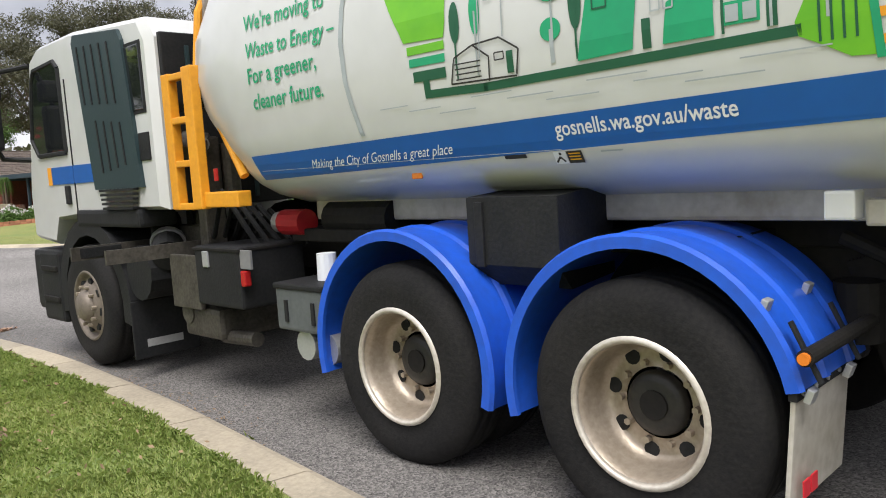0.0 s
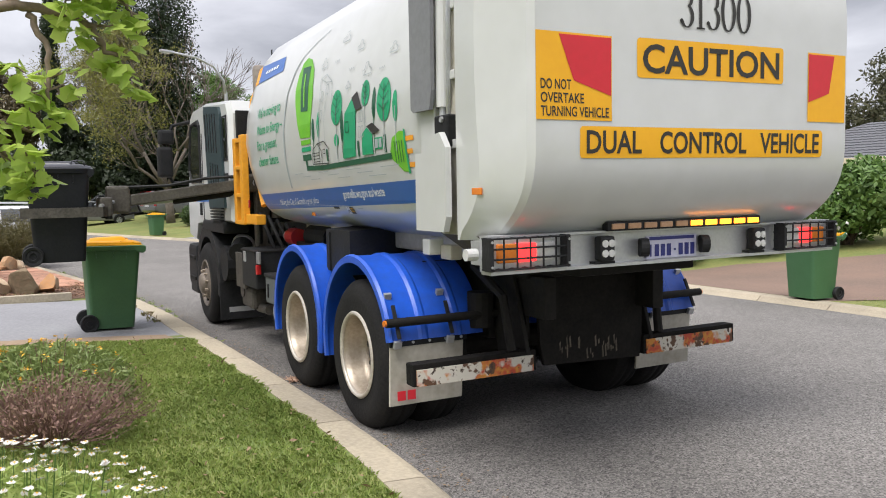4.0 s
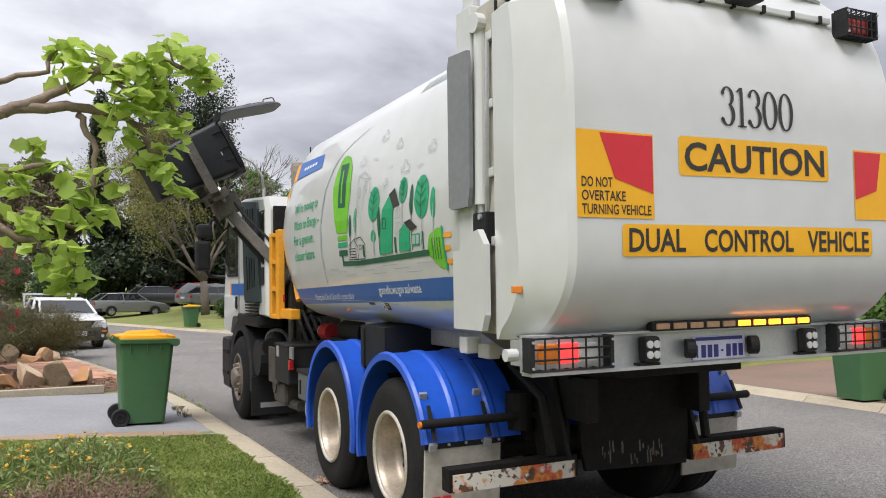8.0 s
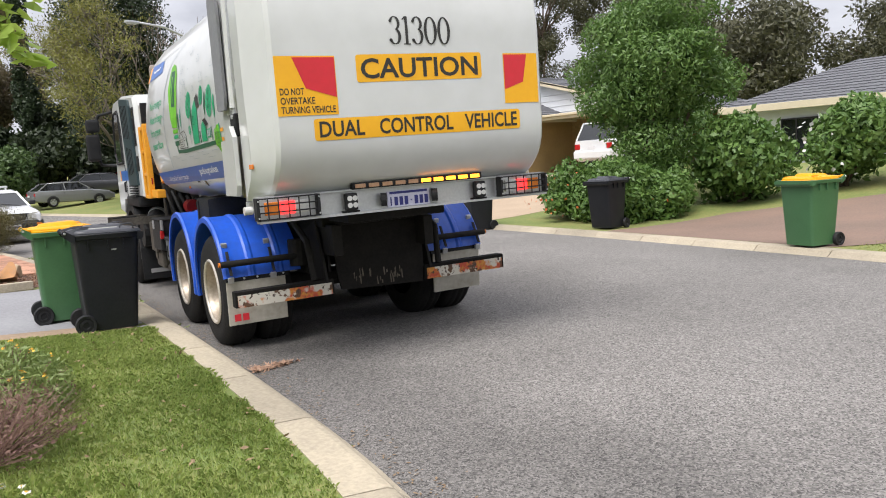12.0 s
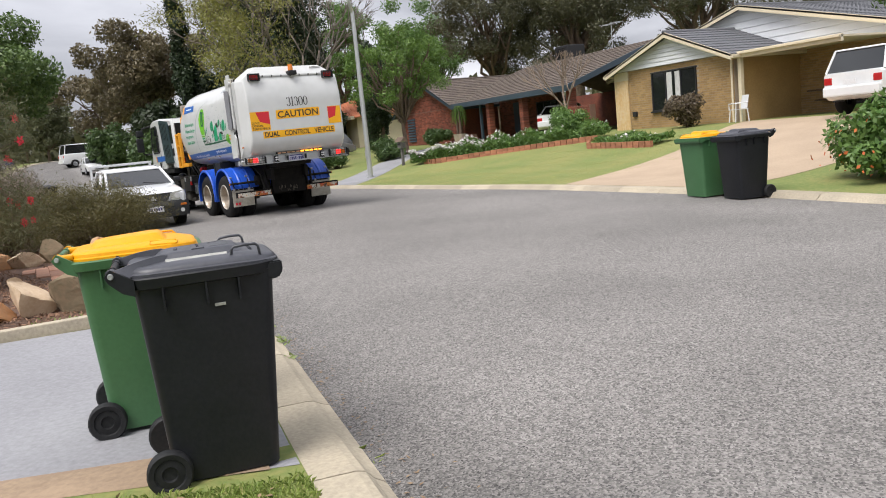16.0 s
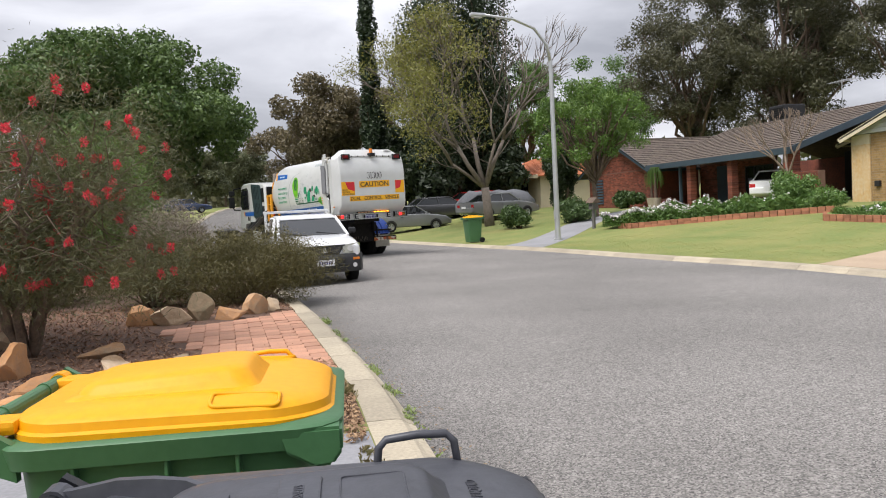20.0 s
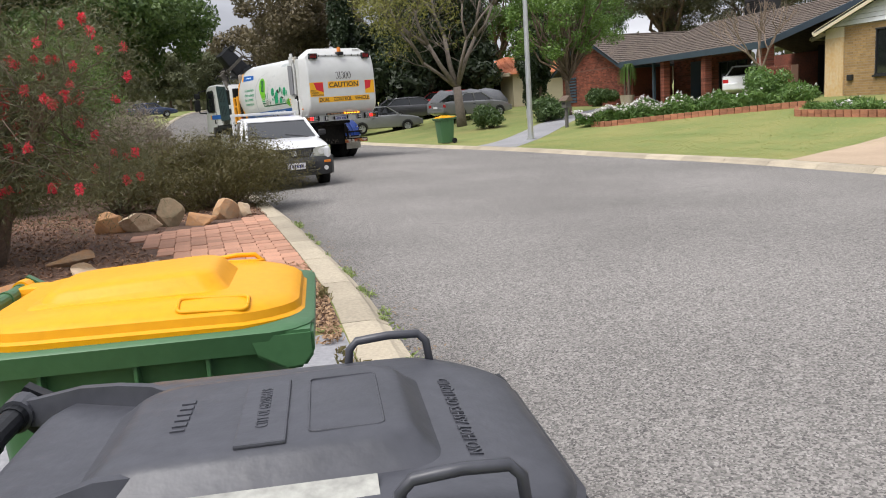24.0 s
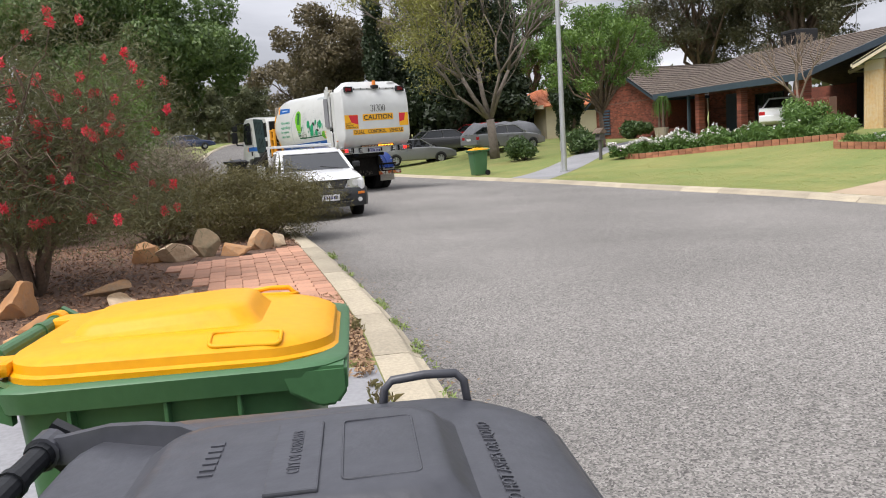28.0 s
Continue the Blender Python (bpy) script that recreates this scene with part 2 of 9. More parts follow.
INK = surf("black_ink", (0.02, 0.018, 0.016), (0.03, 0.028, 0.025), 3, 20, 0.5, 0.0)
GREENINK = surf("green_ink", (0.01, 0.34, 0.15), (0.012, 0.30, 0.14), 3, 20, 0.45, 0.0)
LIME = surf("lime_ink", (0.17, 0.50, 0.02), (0.12, 0.42, 0.02), 1.5, 10, 0.45, 0.0)
DKGREEN = surf("dark_green_ink", (0.012, 0.10, 0.05), (0.012, 0.09, 0.045), 3, 20, 0.45, 0.0)
LINEGREY = surf("thin_line_ink", (0.32, 0.36, 0.37), (0.38, 0.42, 0.43), 3, 20, 0.5, 0.0)
WHITEINK = surf("white_ink", (0.78, 0.80, 0.82), (0.74, 0.76, 0.78), 3, 20, 0.45, 0.0)
ORANGEINK = surf("orange_ink", (0.85, 0.36, 0.02), (0.80, 0.32, 0.02), 3, 20, 0.45, 0.0)
REDGLOW = glow("red_lamp", (1.0, 0.03, 0.03), 1.6)
REDLENS = surf("red_lens", (0.45, 0.02, 0.02), (0.35, 0.015, 0.015), 10, 60, 0.2, 0.0)
AMBERGLOW = glow("amber_lamp", (1.0, 0.30, 0.02), 2.6)
AMBERLENS = surf("amber_lens", (0.75, 0.22, 0.03), (0.65, 0.18, 0.02), 10, 60, 0.25, 0.0)
HEADLAMP = surf("headlamp_glass", (0.30, 0.31, 0.27), (0.18, 0.19, 0.17), 12, 40, 0.1, 0.0, coat=0.8)
CLEARLENS = surf("clear_lens", (0.62, 0.62, 0.60), (0.5, 0.5, 0.5), 14, 60, 0.15, 0.0)
BINGREEN = surf("green_bin_plastic", (0.045, 0.125, 0.05), (0.055, 0.145, 0.06), 4, 50, 0.45, 0.08)
BINGREY = surf("dark_bin_plastic", (0.008, 0.009, 0.011), (0.014, 0.015, 0.018), 4, 50, 0.45, 0.1, spec=0.3)
LIDGREY = surf("faded_grey_lid", (0.060, 0.062, 0.074), (0.040, 0.042, 0.051), 3, 40, 0.42, 0.12)
LIDYELLOW = surf("yellow_lid", (0.76, 0.345, 0.001), (0.69, 0.30, 0.001), 3, 40, 0.45, 0.08, spec=0.3)
PLATEPALE = surf("plate_lilac", (0.50, 0.50, 0.60), (0.44, 0.44, 0.55), 6, 40, 0.5, 0.0)
PLATEINK = surf("plate_blue", (0.02, 0.025, 0.16), None, 6, 40, 0.5, 0.0)
AMBERPALE = surf("unlit_amber", (0.55, 0.33, 0.20), (0.45, 0.25, 0.14), 20, 60, 0.3, 0.0)
SCRAPE = surf("rubbed_paint", (0.14, 0.12, 0.09), (0.06, 0.05, 0.035), 20, 60, 0.8, 0.2)
LABELP = surf("faded_label", (0.42, 0.42, 0.38), (0.22, 0.22, 0.20), 9, 70, 0.6, 0.1)


def glass_mat(name, c, rough=0.05):
    m = bpy.data.materials.new(name)
    m.use_nodes = True
    b = m.node_tree.nodes["Principled BSDF"]
    b.inputs["Base Color"].default_value = (*c, 1)
    b.inputs["Roughness"].default_value = rough
    b.inputs["IOR"].default_value = 1.5
    b.inputs["Coat Weight"].default_value = 0.6
    return m


GLASS = glass_mat("dark_glass", (0.012, 0.014, 0.015))


# ---- builders ----
def part(name, bm, material, parent=None, label="", smooth=False):
    me = bpy.data.meshes.new(name)
    bm.to_mesh(me)
    bm.free()
    if smooth:
        me.shade_smooth()
    for mt in material if isinstance(material, (list, tuple)) else (material,):
        me.materials.append(mt)
    ob = new(name, me)
    if parent:
        ob.parent = parent
    if label:
        ob["label"] = label
    return ob


def box(bm, cx, cy, cz, sx, sy, sz, rx=0, ry=0, rz=0, bevel=0.0, mi=0):
    g = bmesh.ops.create_cube(bm, size=1.0, matrix=pose(cx, cy, cz, rx, ry, rz) @ Matrix.Diagonal((sx, sy, sz, 1)))
    vs = g["verts"]
    fs = list({f for v in vs for f in v.link_faces})
    for f in fs:
        f.material_index = mi
    if bevel:
        es = list({e for v in vs for e in v.link_edges})
        bmesh.ops.bevel(bm, geom=es, offset=bevel, segments=2, affect="EDGES", profile=0.6)
    return bm


def cyl(bm, p, q, r, r2=None, seg=14, caps=True):
    """A round bar from p to q."""
    p, q = Vector(p), Vector(q)
    d = q - p
    m = Matrix.Translation((p + q) / 2) @ d.to_track_quat("Z", "Y").to_matrix().to_4x4()
    bmesh.ops.create_cone(bm, cap_ends=caps, segments=seg, radius1=r, radius2=r if r2 is None else r2, depth=d.length, matrix=m)
    return bm


def tube(bm, pts, r, seg=8, r_end=None):
    """A bent bar along points, tapered to r_end."""
    pts = [Vector(p) for p in pts]
    rings = []
    for i, p in enumerate(pts):
        d = (pts[min(i + 1, len(pts) - 1)] - pts[max(i - 1, 0)]).normalized()
        a = d.orthogonal().normalized() if i == 0 else (rings[-1][1] - d * rings[-1][1].dot(d)).normalized()
        b = d.cross(a)
        rr = r + (((r_end if r_end is not None else r) - r) * i / max(1, len(pts) - 1))
        rings.append(([bm.verts.new(p + rr * (a * math.cos(k * 2 * math.pi / seg) + b * math.sin(k * 2 * math.pi / seg))) for k in range(seg)], a))
    for (u, _), (v, _) in zip(rings, rings[1:]):
        for k in range(seg):
            bm.faces.new((u[k], u[(k + 1) % seg], v[(k + 1) % seg], v[k]))
    bm.faces.new(list(reversed(rings[0][0])))
    bm.faces.new(rings[-1][0])
    return bm


def loft(bm, sections, cap=True, closed=True):
    """Skins lists of points, one list a section."""
    vs = [[bm.verts.new(p) for p in s] for s in sections]
    n = len(vs[0])
    for u, v in zip(vs, vs[1:]):
        for k in range(n if closed else n - 1):
            bm.faces.new((u[k], u[(k + 1) % n], v[(k + 1) % n], v[k]))
    if cap and closed:
        bm.faces.new(list(reversed(vs[0])))
        bm.faces.new(vs[-1])
    bmesh.ops.recalc_face_normals(bm, faces=bm.faces[:])
    return bm


def prism(bm, outline, depth, m=None):
    """A flat outline (x, y) with thickness depth along z, moved by m."""
    m = m or Matrix()
    a = [bm.verts.new(m @ Vector((x, y, 0))) for x, y in outline]
    b = [bm.verts.new(m @ Vector((x, y, depth))) for x, y in outline]
    n = len(a)
    for k in range(n):
        bm.faces.new((a[k], a[(k + 1) % n], b[(k + 1) % n], b[k]))
    bm.faces.new(list(reversed(a)))
    bm.faces.new(b)
    bmesh.ops.recalc_face_normals(bm, faces=bm.faces[:])
    return bm


def lettering(text, height, extrude=0.002, shear=0.0, spacing=1.0, bold=0.0):
    """The letters of a text as a bmesh in the xy plane, starting at the origin, capital height as given."""
    cu = bpy.data.curves.new("letters", "FONT")
    cu.body, cu.size, cu.extrude, cu.shear, cu.space_character = text, height / 0.70, extrude, shear, spacing
    cu.offset = bold
    cu.resolution_u = 3
    ob = new("letters", cu)
    dg = bpy.context.evaluated_depsgraph_get()
    me = bpy.data.meshes.new_from_object(ob.evaluated_get(dg))
    bm = bmesh.new()
    bm.from_mesh(me)
    bpy.data.objects.remove(ob)
    bpy.data.curves.remove(cu)
    bpy.data.meshes.remove(me)
    return bm


def fit_width(bm, width):
    xs = [v.co.x for v in bm.verts]
    k = width / max(1e-6, max(xs) - min(xs))
    lo = min(xs)
    for v in bm.verts:
        v.co.x = (v.co.x - lo) * k
    return bm


def thing(name, label, category, m=None, group="", kind=""):
    ob = new(name)
    ob.empty_display_size = 0.3
    if m is not None:
        ob.matrix_world = m
    return tagged(ob, label, category, group, kind)


# ---- the lie of the land ----
NEAR_EDGE = [(-60, -22.0), (-30, -9.0), (-15, -3.6), (-7.4, -1.2), (-6.2, -0.88), (-4.5, -0.49), (-2.65, -0.23), (-0.7, 0.0), (1.5, 0.24), (2.7, 0.36), (4.1, 0.44), (5.9, 0.48), (8, 0.44), (11.4, 0.31), (16, 0.0), (22, -0.6), (30, -1.5), (42, -3.1), (55, -4.3), (66, -4.7), (80, -4.2), (95, -2.4), (110, 1.5), (160, 18), (260, 60)]
FAR_EDGE = [(-60, -10.0), (-30, 0.6), (-15, 5.0), (-7.4, 7.15), (-3.2, 7.95), (-0.7, 8.35), (2, 8.75), (5, 9.1), (7, 9.25), (10, 9.27), (12.9, 9.18), (16.4, 8.7), (22.5, 8.0), (28, 6.95), (35.5, 5.7), (46, 4.2), (60, 3.1), (80, 3.8), (95, 5.8), (110, 9.8), (160, 27), (260, 69)]


def along(rows, y):
    """Smooth course of an edge: x at y."""
    ys = [r[0] for r in rows]
    i = max(1, min(len(ys) - 1, next((k for k, v in enumerate(ys) if v > y), len(ys) - 1)))

    def slope(k):
        a, b = rows[max(0, k - 1)], rows[min(len(rows) - 1, k + 1)]
        return (b[1] - a[1]) / (b[0] - a[0])
    (y0, x0), (y1, x1) = rows[i - 1], rows[i]
    h, u = y1 - y0, (y - y0) / (y1 - y0)
    return x0 * (1 + 2 * u) * (1 - u) ** 2 + h * slope(i - 1) * u * (1 - u) ** 2 + x1 * u * u * (3 - 2 * u) + h * slope(i) * u * u * (u - 1)


KERB_W, KERB_H = 0.31, 0.09
STATIONS = [-60, -45, -30, -22, -16] + [-12 + 0.75 * k for k in range(81)] + [52, 56, 60, 66, 72, 80, 90, 100, 120, 140, 160, 200, 260]


def dip(y):
    """How far the verge and kerb are lowered where the driveway crosses."""
    return 0.04 * max(0.0, min(1.0, (y + 0.1) / 0.6)) * max(0.0, min(1.0, (5.2 - y) / 0.6))


def rise(y):
    """How far the street climbs beyond the second stop."""
    t = max(0.0, min(1.0, (y - 42.0) / 64.0))
    return 2.9 * t * t * (3 - 2 * t)


def height(x, y):
    """Ground height off the road: level verges, and front gardens that rise behind the far kerb."""
    nl, fr = along(NEAR_EDGE, max(-60, min(260, y))) - KERB_W, along(FAR_EDGE, max(-60, min(260, y))) + KERB_W
    if x <= nl:
        d = nl - x
        return rise(y) + 0.085 - dip(y) * max(0.0, 1 - d / 4) + 0.05 * min(1, d / 2) * (1 if d > 3 else 1 - dip(y) * 12) + 0.006 * max(0, min(d, 40) - 3)
    if x >= fr:
        d = x - fr
        t = max(0.0, min(1.0, (d - 0.6) / 11.0))
        return rise(y) + 0.085 + 0.85 * t * t * (3 - 2 * t) + 0.006 * max(0, min(d, 60) - 12)
    return rise(y) - 0.06


def build_ground():
    bm = bmesh.new()
    offs = [0.0, 0.5, 1.0, 1.6, 2.4, 3.5, 5, 7, 9, 11, 13, 16, 20, 27, 40, 70, 130, 300, 900, 2500]
    rows = []
    for y in STATIONS:
        l, r = along(NEAR_EDGE, y) - KERB_W, along(FAR_EDGE, y) + KERB_W
        xs = [l - o for o in reversed(offs)] + [l + 0.005, r - 0.005] + [r + o for o in offs]
        rows.append([bm.verts.new((x, y, height(x, y) if not l < x < r else rise(y) - 0.06)) for x in xs])
    for ye, k in ((-2500, 0), (2500, -1)):
        src = rows[k]
        edge = [bm.verts.new((v.co.x + (0 if k == 0 else -500), ye, v.co.z)) for v in src]
        rows.insert(0, edge) if k == 0 else rows.append(edge)
    for a, b in zip(rows, rows[1:]):
        for i in range(len(a) - 1):
            bm.faces.new((a[i], a[i + 1], b[i + 1], b[i]))
    ob = part("ground", bm, GRASS_SOIL, smooth=False)
    return tagged(ob, "mown lawn and garden soil beside the street", "ground", kind="structure")


def build_road():
    bm = bmesh.new()
    rows = []
    for y in STATIONS:
        l, r = along(NEAR_EDGE, y), along(FAR_EDGE, y)
        rows.append([bm.verts.new((l + (r - l) * u, y, rise(y) + (0.07 * (1 - (2 * u - 1) ** 2) if 0 < u < 1 else 0.0))) for u in [k / 12 for k in range(13)]])
    for a, b in zip(rows, rows[1:]):
        for i in range(12):
            bm.faces.new((a[i], a[i + 1], b[i + 1], b[i]))
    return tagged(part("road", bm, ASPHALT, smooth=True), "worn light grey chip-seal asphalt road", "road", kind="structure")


def strip(bm, rows, side, y0, y1, n, prof):
    """A kerb length: the profile (offset from the road edge, height) carried along the edge."""
    secs = []
    for k in range(n + 1):
        y = y0 + (y1 - y0) * k / n
        x = along(rows, y)
        dx = (along(rows, y + 0.05) - along(rows, y - 0.05)) / 0.1
        ln = math.hypot(1, dx)
        nx, ny = side / ln, -side * dx / ln
        low = 1 - dip(y) / 0.09 if rows is NEAR_EDGE else 1.0
        secs.append([(x + nx * o, y + ny * o, rise(y) + (z * low if z > 0 else z)) for o, z in prof])
    loft(bm, secs)
    return bm


PROFILE = [(-0.02, -0.05), (-0.02, 0.004), (0.03, 0.035), (0.07, 0.078), (0.11, 0.088), (KERB_W, 0.09), (KERB_W, -0.05)]


def build_kerb(name, rows, side, y0, y1, label):
    base = thing(name, label, "kerb", kind="structure")
    y, k = y0, 0
    while y < y1:
        step = 1.22 if abs(y) < 30 else 3.0
        strip_bm = strip(bmesh.new(), rows, side, y + 0.006, min(y + step - 0.006, y1), 3, PROFILE)
        part("kerb_stone", strip_bm, KERB, base)
        y += step
        k += 1
    return base


build_ground()
build_road()
build_kerb("kerb_1", NEAR_EDGE, -1, -16, 108, "sandy concrete mountable kerb along the verge")
build_kerb("kerb_2", FAR_EDGE, 1, -16, 108, "sandy concrete mountable kerb along the far lawns")


# ---- the refuse truck: x to its right, y ahead, z up, from the ground under the rear axle ----
BODY = [(1.30, 0.72), (1.37, 0.98), (1.44, 1.10), (1.52, 1.15), (1.68, 1.20), (1.9, 1.23), (2.15, 1.235), (2.45, 1.205), (2.7, 1.15), (2.9, 1.07), (3.06, 0.94), (3.17, 0.72), (3.22, 0.3)]


def tail_y(z):
    """How far back the rear door bulges at height z."""
    return -1.945 + 0.36 * max(0.0, (1.9 - z) / 0.55) ** 3.2 + 0.26 * max(0.0, (z - 2.5) / 0.83) ** 2.2


def tail_w(z):
    """Half the width of the rear door: upright flanks with a chamfered head."""
    return 1.24 if z < 3.04 else 1.24 - 0.42 * (z - 3.04) / 0.29


def lerp_rows(rows, z, c):
    for a, b in zip(rows, rows[1:]):
        if z <= b[0]:
            u = max(0.0, (z - a[0]) / (b[0] - a[0]))
            return a[c] + (b[c] - a[c]) * u
    return rows[-1][c]


def on_side(u, v, off, y0):
    """A point of the left body side: u runs to the rear from y0, v is the height."""
    return Vector((-(lerp_rows(BODY, v, 1) + off), y0 - u, v))


def on_rear(u, v, off, x0):
    return Vector((x0 + u, tail_y(v) - off, v))


def cut(bm, step):
    """Cuts a flat outline into level bands, so that it can follow a curved side."""
    lo, hi = min(v.co.y for v in bm.verts), max(v.co.y for v in bm.verts)
    z = math.floor(lo / step) * step + step
    while z < hi:
        bmesh.ops.bisect_plane(bm, geom=bm.verts[:] + bm.edges[:] + bm.faces[:], plane_co=(0, z, 0), plane_no=(0, 1, 0))
        z += step


def film(name, outlines, material, parent, where, origin, z0=0.0, off=0.004, label=""):
    """Film stuck on a curved side: outlines (u, v) follow the surface."""
    bm = bmesh.new()
    for o in outlines:
        bm.faces.new([bm.verts.new((u, v + z0, 0)) for u, v in o])
    cut(bm, 0.06)
    for v in bm.verts:
        v.co = where(v.co.x, v.co.y, off, origin)
    bmesh.ops.recalc_face_normals(bm, faces=bm.faces[:])
    return part(name, bm, material, parent, label)


def words(name, text, h, material, parent, where, origin, v0, width=None, off=0.006, shear=0.0, bold=0.0, label="", climb=0.0):
    bm = lettering(text, h, 0.0, shear, 1.0, bold)
    if width:
        fit_width(bm, width)
    cut(bm, 0.03)
    for v in bm.verts:
        v.co = where(v.co.x, v.co.y + v0 + climb * v.co.x, off, origin)
    return part(name, bm, material, parent, label)


def disc(cx, cy, rx, ry, n=20):
    return [(cx + rx * math.cos(2 * math.pi * k / n), cy + ry * math.sin(2 * math.pi * k / n)) for k in range(n)]


def rect(x0, y0, x1, y1):
    return [(x0, y0), (x1, y0), (x1, y1), (x0, y1)]


def stroke(a, b, w):
    d = Vector((b[0] - a[0], b[1] - a[1]))
    n = Vector((-d.y, d.x)).normalized() * w / 2
    return [(a[0] + n.x, a[1] + n.y), (a[0] - n.x, a[1] - n.y), (b[0] - n.x, b[1] - n.y), (b[0] + n.x, b[1] + n.y)]


def rounded(x0, y0, x1, y1, r, n=4):
    pts = []
    for cx, cy, a in ((x1 - r, y1 - r, 0), (x0 + r, y1 - r, 90), (x0 + r, y0 + r, 180), (x1 - r, y0 + r, 270)):
        pts += [(cx + r * math.cos(radians(a + 90 * k / n)), cy + r * math.sin(radians(a + 90 * k / n))) for k in range(n + 1)]
    return pts


def ring_solid(bm, rows, seg=40):
    """A turned solid about the x axis from (x, radius) rows."""
    secs = [[bm.verts.new((x, r * math.cos(2 * math.pi * k / seg), r * math.sin(2 * math.pi * k / seg))) for k in range(seg)] for x, r in rows]
    for u, v in zip(secs, secs[1:]):
        for k in range(seg):
            bm.faces.new((u[k], u[(k + 1) % seg], v[(k + 1) % seg], v[k]))
    bmesh.ops.recalc_face_normals(bm, faces=bm.faces[:])
    return bm


def truck_wheel(truck, x, y, out, dual):
    """One wheel end; out is -1 for the left side. The part itself turns."""
    hub = part("wheel", cyl(bmesh.new(), (-out * 0.12, 0, 0), (-out * 0.5, 0, 0), 0.06), DARKSTEEL, truck, "truck wheel with worn tyre and dusty steel rim")
    hub.matrix_local = pose(x, y, 0.5)
    tread = [(0.0, 0.30), (0.0, 0.36), (-0.012, 0.42), (0.02, 0.47), (0.045, 0.492), (0.07, 0.497), (0.085, 0.485), (0.095, 0.497), (0.145, 0.5), (0.155, 0.486), (0.165, 0.5), (0.21, 0.497), (0.22, 0.484), (0.235, 0.495), (0.265, 0.47), (0.285, 0.40), (0.27, 0.30)]
    for k in range(2 if dual else 1):
        bm = ring_solid(bmesh.new(), [(-out * (a + k * 0.33), r + (0.02 if r > 0.37 else 0.0)) for a, r in tread], 48)
        part("tyre", bm, RUBBER, hub, smooth=True)
    if dual:
        rows = [(0.0, 0.30), (-0.012, 0.288), (0.0, 0.272), (0.05, 0.262), (0.12, 0.25), (0.165, 0.235), (0.175, 0.21), (0.17, 0.15), (0.168, 0.145)]
    else:
        rows = [(0.0, 0.30), (-0.012, 0.288), (0.0, 0.275), (0.03, 0.262), (0.05, 0.245), (0.035, 0.22), (-0.01, 0.175), (-0.02, 0.14)]
    part("rim", ring_solid(bmesh.new(), [(-out * a, r) for a, r in rows], 40), RIMSTEEL if dual else DARKRIM, hub, smooth=True)
    if dual:
        part("rim_lip", ring_solid(bmesh.new(), [(-out * a, r) for a, r in ((-0.004, 0.302), (-0.018, 0.29), (-0.012, 0.278), (0.004, 0.27), (0.012, 0.285))], 40), RIMLIP, hub, smooth=True)
    d = 0.172 if dual else 0.012
    for k in range(8):
        a = 2 * math.pi * k / 8 + 0.2
        yy, zz = 0.205 * math.cos(a), 0.205 * math.sin(a)
        part("vent_hole", cyl(bmesh.new(), (-out * (d - 0.004), yy, zz), (-out * (d + 0.02), yy, zz), 0.033, seg=12), BLACKP, hub)
    for k in range(10):
        a = 2 * math.pi * k / 10
        yy, zz = 0.165 * math.cos(a), 0.165 * math.sin(a)
        x0 = d - 0.0 if dual else -0.016
        part("wheel_nut", cyl(bmesh.new(), (-out * (x0 - 0.03), yy, zz), (-out * (x0 + 0.02), yy, zz), 0.015, seg=6), RIMSTEEL, hub)
    if dual:
        rows = [(0.172, 0.135), (0.15, 0.13), (0.135, 0.12), (0.13, 0.09), (0.128, 0.0)]
    else:
        rows = [(-0.02, 0.14), (-0.05, 0.125), (-0.075, 0.10), (-0.08, 0.0)]
    part("hub_cap", ring_solid(bmesh.new(), [(-out * a, r) for a, r in rows], 24), HUB if dual else DARKRIM, hub, smooth=True)
    return hub


